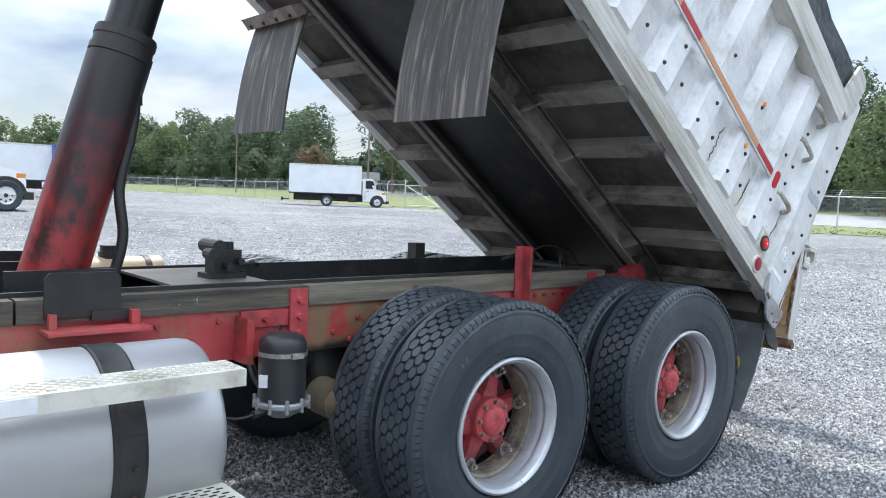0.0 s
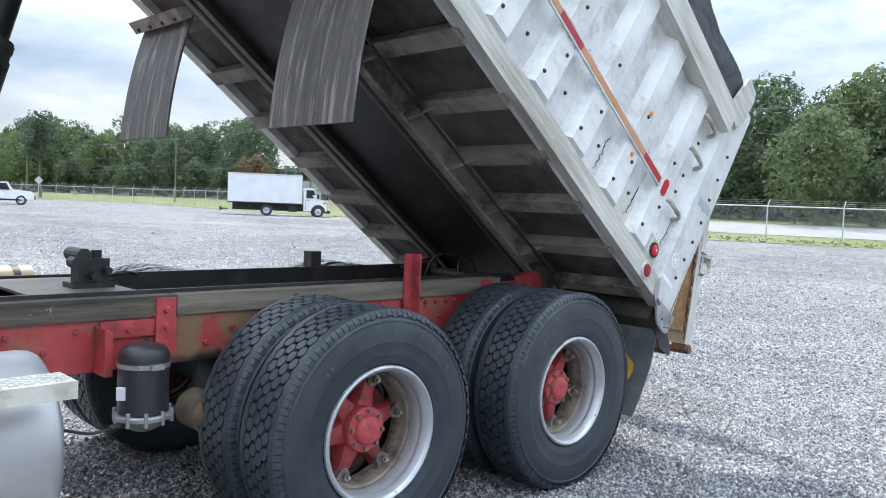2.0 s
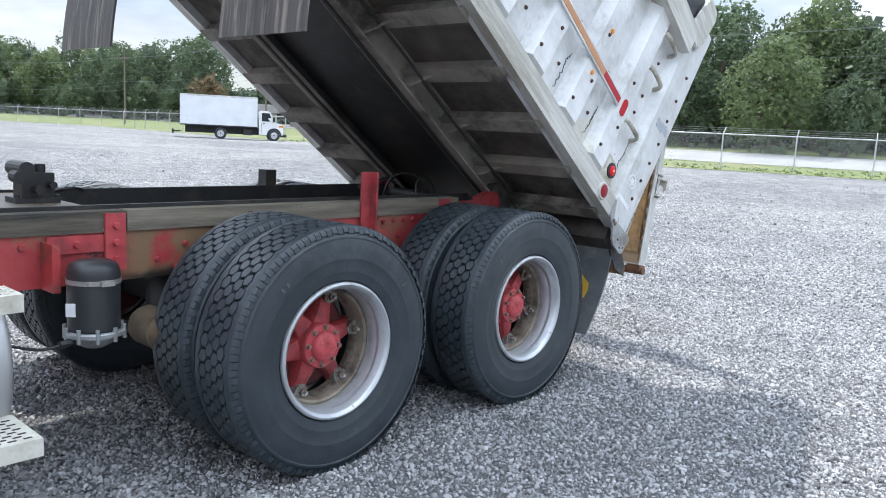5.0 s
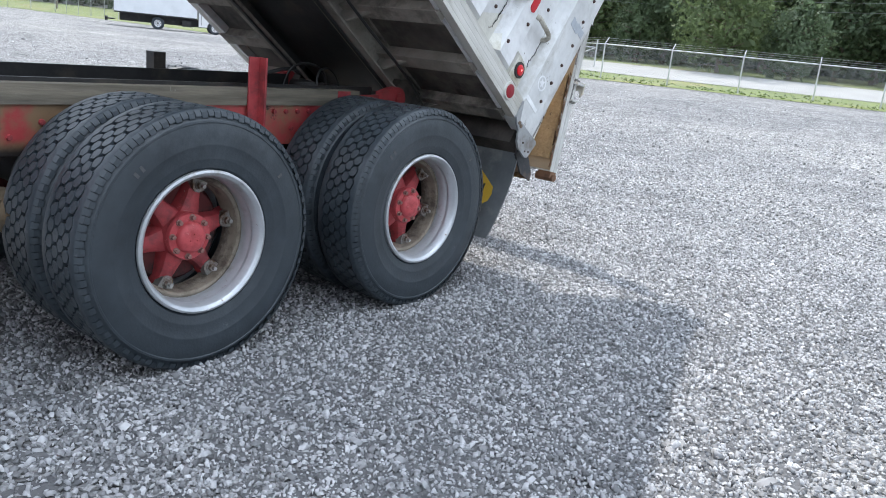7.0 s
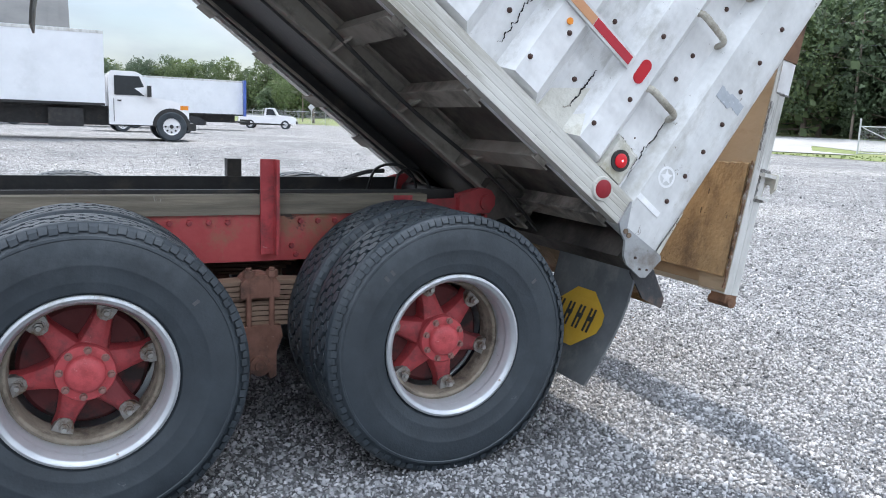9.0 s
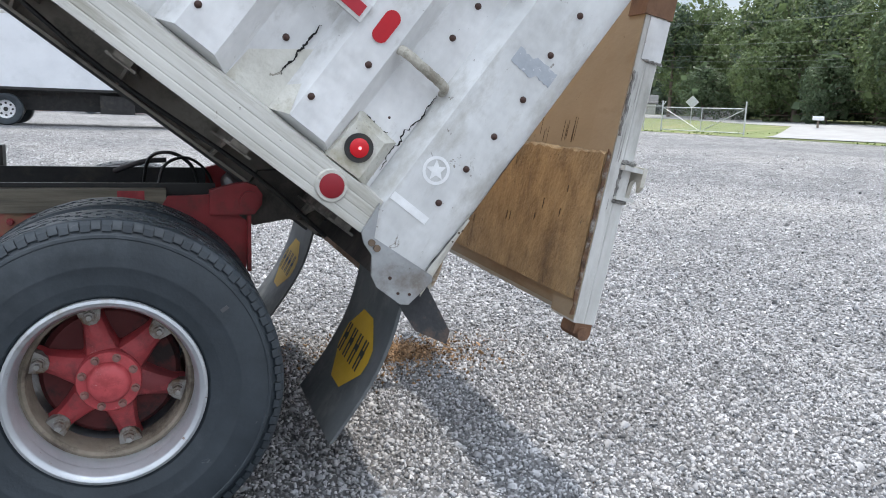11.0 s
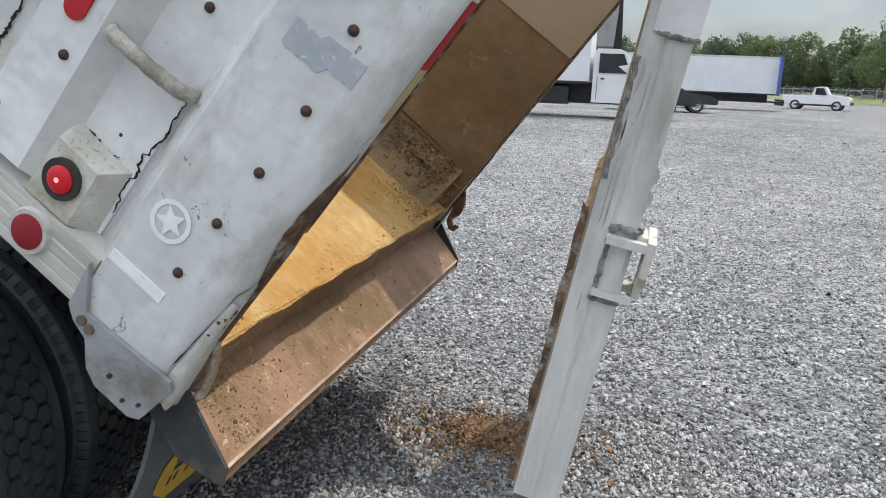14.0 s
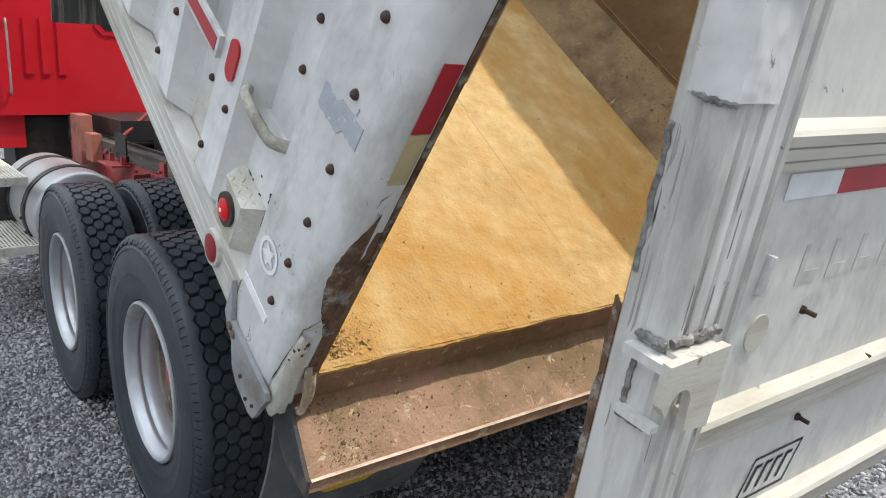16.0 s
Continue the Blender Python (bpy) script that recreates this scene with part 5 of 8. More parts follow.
bm = bmesh.new()
bent(bm, [(-2.6, -0.75, 0.15), (-1.9, -0.62, 0.12), (-1.3, -0.58, 0.15), (-0.7, -0.62, 0.11), (-0.1, -0.6, 0.13), (0.3, -0.55, 0.1)], 0.009, 6)
part("wiring_harness", bm, BLACK, bed, smooth=60)
for side in (-1, 1):
    bm = bmesh.new()
    prism(bm, [(-0.06, 0.15), (-0.05, 0.0), (-0.02, -0.035), (0.05, -0.035), (0.14, 0.06), (0.20, 0.10), (0.20, 0.2), (0.0, 0.2)], "y", *sorted((side * 0.40, side * 0.50)))
    part("hinge_lug", bm, TAR, bed, "steel hinge lug under the bed", bevel=0.01)

# apron below the tail
bm = bmesh.new()
prism(bm, [(0.485, 0.243), (0.495, 0.243), (0.505, 0.142), (0.70, 0.092), (0.722, 0.062), (0.712, 0.055), (0.692, 0.080), (0.495, 0.130)], "y", -1.16, 1.16)
apron = part("tail_apron", bm, APRON, bed, "worn brown spreader apron below the floor's edge", bevel=0.003)
part("worn_edge", boxes((0.7, 0.7085, -1.155, 1.155, 0.0905, 0.0945)), surf("bright_worn_edge", (0.34, 0.25, 0.18), (0.46, 0.36, 0.28), 20.0, 0.5, 0.2, 0.2, 60, (0.3, 0.2, 0.14), 8.0, 0.5, 0.6), apron, "bright worn edge of the apron", bevel=0.0015)
CHEEK = surf("blackened_dirty_steel", (0.022, 0.024, 0.028), (0.055, 0.057, 0.062), 7.0, 0.7, 0.0, 0.2, 50, (0.12, 0.085, 0.065), 7.0, 0.52, 0.64, fleck=(0.24, 0.22, 0.2), fleck_scale=30.0, fleck_lo=0.67)
for side in (-1, 1):
    bm = bmesh.new()
    prism(bm, [(0.46, 0.20), (0.52, 0.185), (0.706, 0.10), (0.726, 0.055), (0.60, 0.03), (0.46, 0.08)], "y", *sorted((side * 1.16, side * 1.172)))
    part("apron_cheek", bm, CHEEK, apron, "blackened end plate")

# lamps, tapes and bolts on the near side; the far side carries the same
for s in (-1, 1):
    y = s * 1.22
    # upper lamp in its box
    bm = bmesh.new()
    v = [bm.verts.new(p) for p in ((-0.03, s * 1.155, 0.312), (0.158, s * 1.155, 0.318), (0.155, s * 1.155, 0.50), (-0.02, s * 1.155, 0.515),
                                   (-0.02, s * 1.216, 0.318), (0.106, s * 1.216, 0.32), (0.104, s * 1.214, 0.462), (-0.012, s * 1.214, 0.468))]
    for f in ((0, 1, 2, 3), (4, 5, 6, 7), (0, 1, 5, 4), (1, 2, 6, 5), (2, 3, 7, 6), (3, 0, 4, 7)):
        bm.faces.new([v[i] for i in f])
    corner = [v_.co.copy() for v_ in v]
    lb = part("lamp_box", bm, PATCH, bed, "cream metal lamp box welded in the panel", bevel=0.004)
    for quad in ((2, 3, 7, 6), (1, 2, 6, 5)):          # raised bars of the tread plate that the box is folded from
        c0, c1, c2, c3 = [corner[i] for i in quad]
        nrm = (c1 - c0).cross(c3 - c0).normalized()
        if nrm.dot((c0 + c2) / 2 - Vector((0.05, s * 1.18, 0.40))) < 0:
            nrm = -nrm
        for i in range(5):
            for j in range(3):
                a_, b_ = (i + 0.5 + 0.25 * (j % 2)) / 5.6, (j + 0.55) / 3.1
                mid = c0.lerp(c1, a_).lerp(c3.lerp(c2, a_), b_)
                e1, e2 = (c1 - c0).normalized(), (c3 - c0).normalized()
                d = (e1 + e2 * (1 if (i + j) % 2 else -1)).normalized()
                w_ = d.cross(nrm)
                bm = bmesh.new()
                ring = [mid + d * 0.008, mid + w_ * 0.0022, mid - d * 0.008, mid - w_ * 0.0022]
                low_ = [bm.verts.new(p - nrm * 0.001) for p in ring]
                tip = [bm.verts.new(mid + d * t_ + nrm * 0.0016) for t_ in (0.005, -0.005)]
                for f in ((low_[0], low_[1], tip[0]), (low_[1], tip[1], tip[0]), (low_[1], low_[2], tip[1]), (low_[2], low_[3], tip[1]), (low_[3], tip[0], tip[1]), (low_[3], low_[0], tip[0])):
                    bm.faces.new(f)
                part("tread_bar", bm, PATCH, lb)
    bm = bmesh.new()
    tube(bm, (0.045, s * 1.210, 0.398), (0.045, s * 1.224, 0.398), 0.047, n=28)
    part("rubber_grommet", bm, BLACK, lb, "black rubber grommet", smooth=40)
    bm = bmesh.new()
    lathe(bm, [(0.0, -0.008), (0.012, -0.0078), (0.025, -0.004), (0.031, 0.0), (0.031, 0.008), (0.0, 0.008)], 28)
    lens = part("lamp_lens", bm, LAMP, lb, "lit red round lamp lens", at(0.045, y + s * 0.008, 0.398, 0, 0, 0 if s < 0 else 180), smooth=50)
    bm = bmesh.new()
    disc(bm, (0.0, -0.0079, 0.0), 0.0055, "y", -0.0015, 12)
    part("bulb", bm, LED, lens, "bright glowing bulb")
    # lower lamp on the rail
    bm = bmesh.new()
    tube(bm, (0.047, y - s * 0.004, 0.25), (0.047, y + s * 0.012, 0.25), 0.056, 0.050, n=28)
    ll = part("reflector_ring", bm, RAIL, bed, "white ring of the lower marker", smooth=40)
    bm = bmesh.new()
    lathe(bm, [(0.0, -0.006), (0.03, -0.004), (0.04, 0.0), (0.04, 0.006), (0.0, 0.006)], 28)
    part("lamp_lens", bm, DULLRED, ll, "dull red round marker lens", at(0.047, y + s * 0.014, 0.25, 0, 0, 0 if s < 0 else 180), smooth=50)
    # oval reflector
    bm = bmesh.new()
    pts = [(-0.118 + 0.027 * math.cos(a) , 0.748 + 0.027 * math.sin(a) + (0.03 if math.sin(a) >= 0 else -0.03)) for a in [6.2831853 * k / 24 for k in range(24)]]
    prism(bm, pts, "y", *sorted((y, y + s * 0.006)))
    part("oval_reflector", bm, REFLEX, bed, "red oval reflector", smooth=40)
    # reflective strip on its carrier
    part("strip_carrier", boxes((FRONT + 0.2, -0.19, *sorted((y, y + s * 0.014)), 0.70, 0.765)), WHITE, bed, "white bar carrying reflective tape", bevel=0.003)
    x, red = -0.20, True
    while x > FRONT + 0.4:
        L = 0.24 if red else 0.82
        part("reflective_tape", boxes((x - L, x - 0.003, *sorted((y + s * 0.014, y + s * 0.016)), 0.712, 0.752)), REDTAPE if red else AMBTAPE, bed, "red reflective tape" if red else "faded orange tape")
        x, red = x - L, not red
    # amber markers
    for v_ in (0.655, 0.965):
        bm = bmesh.new()
        disc(bm, (-0.53, y, v_), 0.014, "y", s * 0.008, 14)
        part("amber_marker", bm, AMBER, bed, "small amber marker", smooth=40)
    # bolts
    head = bmesh.new()
    lathe(head, [(0.0, -0.012), (0.007, -0.0105), (0.011, -0.005), (0.0118, 0.002)], 12)
    head = part("bolt_head", head, BOLT, bed, "", at(0.391, y, 0.873, 0, 0, 0 if s < 0 else 180), smooth=50)
    spots = [(0.387, 0.713, 0), (0.377, 0.568, 0), (0.37, 0.422, 0), (0.375, 1.05, 0), (0.375, 1.22, 0), (0.375, 1.42, 0)]
    for k, xr in enumerate(RIBS[:7]):
        spots += [(xr - 0.05, 0.43, 0), (xr + 0.03, 0.62, 0), (xr - 0.01, 0.93, 0)]
        spots += [(xr + 0.20, 0.53, 1), (xr + 0.20, 0.84, 1)] if k else [(0.076, 0.543, 1), (0.086, 0.883, 1), (0.09, 1.02, 1), (0.1, 1.3, 1)]
    for a, b, deep in spots:
        again(head, bed, at(a, s * (1.155 if deep else 1.22), b, 0, 0, 0 if s < 0 else 180))
    # grab steps between the last rib and the tail post
    for b in (0.70, 1.12, 1.40):
        bm = bmesh.new()
        bent(bm, [(-0.055, s * 1.157, b + 0.02), (-0.04, s * 1.20, b + 0.025), (-0.015, s * 1.222, b + 0.027), (0.07, s * 1.226, b + 0.027), (0.135, s * 1.222, b + 0.027), (0.16, s * 1.20, b + 0.025), (0.17, s * 1.157, b + 0.022)], 0.013, 10)
        for v in bm.verts:
            v.co.z = b + 0.026 + (v.co.z - b - 0.026) * 1.3 + 0.0012 * math.sin(900 * v.co.x)
        part("grab_step", bm, KNURL, bed, "knurled grey grab step bar", smooth=60)
    # welded patch sheets
    part("patch_sheet", boxes((-0.045, 0.158, *sorted((s * 1.155, s * 1.166)), 0.325, 0.70)), WHITE, bed, "white welded patch sheet with cracked edges", bevel=0.004)
    def crack(a, b, seed, wide, yy, jag=0.009):
        """A jagged dark split along a broken weld, from a to b in the panel's plane."""
        g = random.Random(seed)
        n_ = 44
        L = math.hypot(b[0] - a[0], b[1] - a[1])
        ux, uz = (b[0] - a[0]) / L, (b[1] - a[1]) / L
        off, mid = 0.0, []
        for k in range(n_ + 1):
            off = 0.93 * off + g.uniform(-jag, jag) * (1.6 if g.random() < 0.12 else 0.35)
            w = wide * g.uniform(0.15, 1.25) * min(1, 6 * k / n_, 6 * (n_ - k) / n_) + 0.0006
            t = k / n_ * L
            mid.append((a[0] + ux * t - uz * off, a[1] + uz * t + ux * off, w))
        bm = bmesh.new()
        prism(bm, [(x_ - uz * w, z_ + ux * w) for x_, z_, w in mid] + [(x_ + uz * w, z_ - ux * w) for x_, z_, w in mid[::-1]], "y", *sorted((yy, yy + s * 0.002)))
        part("weld_crack", bm, DARKGAP, bed, "dark jagged crack along a broken weld")
    crack((-0.035, 0.67), (-0.052, 0.46), 3, 0.0028, s * 1.1665)
    crack((0.157, 0.70), (0.152, 0.39), 5, 0.0022, s * 1.1665)
    crack((-0.03, 0.49), (0.10, 0.512), 8, 0.002, s * 1.1665)
    crack((-0.268, 0.63), (-0.283, 0.43), 6, 0.0032, s * 1.1585)
    crack((-0.68, 0.66), (-0.69, 0.40), 7, 0.0022, s * 1.1585)
    for k in range(1):
        x = RIBS[k]
        bm = bmesh.new()
        v = [bm.verts.new(p) for p in ((x - 0.282, s * 1.1575, 0.322), (x - 0.126, s * 1.1575, 0.322), (x - 0.07, s * 1.2225, 0.345), (x - 0.118, s * 1.1575, 0.56), (x - 0.275, s * 1.1575, 0.43))]
        bm.faces.new((v[0], v[1], v[3], v[4]))
        bm.faces.new((v[1], v[2], v[3]))
        r = bmesh.ops.extrude_face_region(bm, geom=list(bm.faces))
        bmesh.ops.translate(bm, verts=[e for e in r["geom"] if isinstance(e, bmesh.types.BMVert)], vec=(0, -s * 0.003, 0))
        part("patch_plate", bm, PATCH, bed, "cream checker-plate patch")
# marks on the near tail post
bm = bmesh.new()
def annulus(bm, cx, cz, r0, r1, y, n=36):
    a = [bm.verts.new((cx + r0 * math.cos(6.2831853 * i / n), y, cz + r0 * math.sin(6.2831853 * i / n))) for i in range(n)]
    b = [bm.verts.new((cx + r1 * math.cos(6.2831853 * i / n), y, cz + r1 * math.sin(6.2831853 * i / n))) for i in range(n)]
    for i in range(n):
        j = (i + 1) % n
        bm.faces.new((a[i], a[j], b[j], b[i]))
    return bm
annulus(bm, 0.295, 0.50, 0.037, 0.048, -1.2225)
pts = []
for k in range(10):
    r = 0.037 if k % 2 == 0 else 0.0165
    pts.append((0.295 + r * math.cos(radians(125) + 0.6283185 * k), 0.50 + r * math.sin(radians(125) + 0.6283185 * k)))
c = bm.verts.new((0.295, -1.2225, 0.50))
vs = [bm.verts.new((p[0], -1.2225, p[1])) for p in pts]
for k in range(10):
    bm.faces.new((c, vs[k], vs[(k + 1) % 10]))
part("painted_star", bm, STENCIL, bed, "white painted star in a ring")
part("painted_bar", boxes((0.225, 0.375, -1.2225, -1.2195, 0.335, 0.362)), STENCIL, bed, "white painted bar")
bm = bmesh.new()
brush = random.Random(77)
lower = [(0.272 + 0.165 * k / 16, 0.944 + 0.018 * (k > 9) + brush.uniform(-0.0035, 0.0035)) for k in range(17)]
upper = [(0.272 + 0.165 * k / 16, 1.000 + 0.016 * (k > 6) + brush.uniform(-0.0035, 0.0035)) for k in range(16, -1, -1)]
prism(bm, lower + upper, "y", -1.2222, -1.2195)
part("paint_blot", bm, GREYPAINT, bed, "grey-blue blot of paint")
for s in (-1, 1):
    curve = [(0.5065, 1.172), (0.508, 1.165), (0.508, 1.128)]
    for z0, z1, paint, words in ((1.07, 1.225, REDTAPE, "red reflective tape on the tail edge"), (0.94, 1.068, OLDTAPE, "faded yellowed reflective tape")):
        bm = bmesh.new()
        prism(bm, [(x + 0.0022, s * (y + 0.0022)) for x, y in curve] + [(x - 0.004, s * (y - 0.004)) for x, y in curve[::-1]], "z", z0, z1)
        part("reflective_tape", bm, paint, bed, words, smooth=40)
    # Dark strip added where the gap along the tail edge lies in shade.
    part("edge_shade_strip", boxes((0.5085, 0.5125, *sorted((s * 1.112, s * 1.124)), 0.64, 1.84)), TORN, bed, "dark strip standing for the shaded gap along the tail edge", bevel=0.002)
# torn lower edge of the tail post: peeled rusty steel, a gash, bent pale lips and a dark gap
CORNER = [(0.508, 1.150), (0.508, 1.165), (0.503, 1.188), (0.490, 1.205), (0.470, 1.216), (0.445, 1.220), (0.425, 1.220)]


def on_corner(u, lift):
    """A point round the post's rear corner, u from the rear face to the outer face."""
    k = min(int(u * 6), 5)
    f = u * 6 - k
    (x0, y0), (x1, y1) = CORNER[k], CORNER[k + 1]
    nx, ny = (1.0, 0.0) if u < 0.2 else ((0.6, 0.8) if u < 0.6 else (0.0, 1.0))
    return x0 + (x1 - x0) * f + nx * lift, y0 + (y1 - y0) * f + ny * lift


for s in (-1, 1):
    for name_, z0, z1, top, seed_, lift, paint, words in (("peeled_edge", 0.44, 0.86, 0.42, 51, 0.0014, TORN, "peeled rusty brown edge of the tail post"),
                                                         ("bare_patch", 0.425, 0.50, 0.72, 54, 0.0022, PATCH, "pale bare metal patch in the peeled edge"),
                                                         ("split", 0.42, 0.535, 0.56, 58, 0.0032, DARKGAP, "dark open split along the peeled edge")):
        g = random.Random(seed_)
        bm = bmesh.new()
        rows, n_ = [], 34
        for k in range(n_ + 1):
            v = k / n_
            swell = math.sin(3.14159 * v) ** 0.7
            lo_u = 0.0 if name_ == "peeled_edge" else (0.30 + 0.16 * math.sin(4.0 * v + 0.6) + g.uniform(-0.015, 0.015))
            hi_u = lo_u + (0.012 if name_ == "split" else 0.10 if name_ == "bare_patch" else top * (0.55 + 0.45 * math.sin(2.2 * v + 0.3))) * swell + g.uniform(0, 0.03 if name_ != "split" else 0.012) * swell
            rows.append([bm.verts.new((p[0], s * p[1], z0 + (z1 - z0) * v)) for p in (on_corner(lo_u + (hi_u - lo_u) * j / 5, lift) for j in range(6))])
        for p_, q_ in zip(rows, rows[1:]):
            for i in range(5):
                bm.faces.new((p_[i], p_[i + 1], q_[i + 1], q_[i]))
        part(name_, bm, paint, bed, words)
    bm = bmesh.new()
    prism(bm, [(0.484, 0.30), (0.513, 0.27), (0.515, 0.60), (0.509, 0.66), (0.507, 0.57), (0.498, 0.50), (0.503, 0.42), (0.494, 0.37)], "y", *sorted((s * 1.128, s * 1.150)))
    part("rust_edge", bm, TORN, bed, "torn rusty edge of the tail post")
    gash = random.Random(23)
    bm = bmesh.new()
    prism(bm, [(s * 1.1275, 0.43), (s * 1.1275, 0.80)] + [(s * (1.135 + 0.026 * math.sin(0.35 + 2.6 * (1 - k / 16)) ** 2 + gash.uniform(-0.004, 0.004)), 0.80 - 0.37 * k / 16) for k in range(17)], "x", 0.506, 0.5102)
    part("rust_gash", bm, TORN, bed, "rusty gash down the tail post's rear face")
    # pale sheet tongue folded over the post's foot, pitted at its top and ragged below
    g = random.Random(61)
    bm = bmesh.new()
    rows = []
    for k in range(19):
        v = k / 18
        z_ = 0.445 - 0.30 * v
        half = 0.10 + 0.20 * v ** 0.8
        mid = 0.34 + 0.02 * v
        row = []
        for j in range(9):
            u = min(0.97, max(0.0, mid - half + 2 * half * j / 8 + g.uniform(-0.006, 0.006)))
            swell = 0.003 + 0.016 * math.sin(3.14159 * j / 8) * (0.35 + 0.65 * v)
            x_, y_ = on_corner(u, swell)
            row.append(bm.verts.new((x_ + 0.012 * v * v, s * y_, z_ + (g.uniform(-0.012, 0.012) if k == 18 else 0.0))))
        rows.append(row)
    for p_, q_ in zip(rows, rows[1:]):
        for i in range(8):
            bm.faces.new((p_[i], p_[i + 1], q_[i + 1], q_[i]))
    part("bent_lip", bm, PATCH, bed, "bent pale metal tongue at the tail post's foot", smooth=40)
    bm = bmesh.new()
    seam = []
    for k in range(13):
        v = 0.12 + 0.62 * k / 12
        u = 0.36 + 0.10 + 0.20 * v ** 0.8
        w = 0.014 * math.sin(3.14159 * k / 12) + 0.002
        seam.append([bm.verts.new((x_, s * y_, 0.445 - 0.30 * v)) for x_, y_ in (on_corner(min(u, 0.96), 0.0035), on_corner(min(u + w, 0.98), 0.0035))])
    for p_, q_ in zip(seam, seam[1:]):
        bm.faces.new((p_[0], p_[1], q_[1], q_[0]))
    part("tear", bm, DARKGAP, bed, "dark open seam beside the tongue")
    for k in range(9):
        u, z_, r_ = 0.22 + 0.24 * g.random(), 0.345 + 0.09 * g.random(), g.uniform(0.002, 0.005)
        x_, y_ = on_corner(u, 0.009)
        bm = bmesh.new()
        prism(bm, [(s * y_ + r_ * g.uniform(0.6, 1.5) * math.cos(a_), z_ + 1.5 * r_ * g.uniform(0.5, 1.3) * math.sin(a_)) for a_ in [0.57 * i for i in range(11)]], "x", x_ - 0.006, x_ + 0.001)
        part("pit", bm, DARKGRIME, bed, "dark corroded pit" if k == 0 else "")

# side boards above the top rails, wrapped in black tarp with an uneven upper edge
TARP = surf("black_vinyl_tarp", (0.018, 0.020, 0.025), (0.034, 0.037, 0.044), 5.0, 0.5, 0.0, 0.2, 30, (0.05, 0.053, 0.06), 3.0, 0.52, 0.7, dent=0.6)
for s in (-1, 1):
    g = random.Random(40 + s)
    bm = bmesh.new()
    upper = [(0.215 - (0.215 - FRONT) * k / 46, 1.965 + 0.018 * math.sin(0.9 * k) + g.uniform(-0.014, 0.014)) for k in range(47)]
    prism(bm, [(FRONT, 1.69), (0.215, 1.69)] + upper, "y", *sorted((s * 1.15, s * 1.215)))
    part("tarp_board", bm, TARP, bed, "black tarp-wrapped side board above the top rail", bevel=0.008)


# ---- rubber flaps ----
def hanging(name, top, length, width, thick, bow, material, label, parent, n=14):
    """A rubber sheet hung from its top edge, bowed as it hangs. The sheet lies across Y."""
    bm = bmesh.new()
    rows = []
    for i in range(n + 1):
        s = i / n
        x = bow(s)
        rows.append([bm.verts.new((top[0] + x + dx, top[1] + y, top[2] - length * s)) for dx in (0, thick) for y in (-width / 2, -width / 6, width / 6, width / 2)])
    for p, q in zip(rows, rows[1:]):
        for k in range(3):
            bm.faces.new((p[k], p[k + 1], q[k + 1], q[k]))
            bm.faces.new((p[4 + k], q[4 + k], q[5 + k], p[5 + k]))
        bm.faces.new((p[0], q[0], q[4], p[4]))
        bm.faces.new((p[3], p[7], q[7], q[3]))
    bm.faces.new((rows[0][0], rows[0][4], rows[0][5], rows[0][6], rows[0][7], rows[0][3], rows[0][2], rows[0][1]))
    bm.faces.new((rows[-1][0], rows[-1][1], rows[-1][2], rows[-1][3], rows[-1][7], rows[-1][6], rows[-1][5], rows[-1][4]))
    return part(name, bm, material, parent, label, smooth=50)


def bed_point(x, y, z):
    return BED @ Vector((x, y, z))


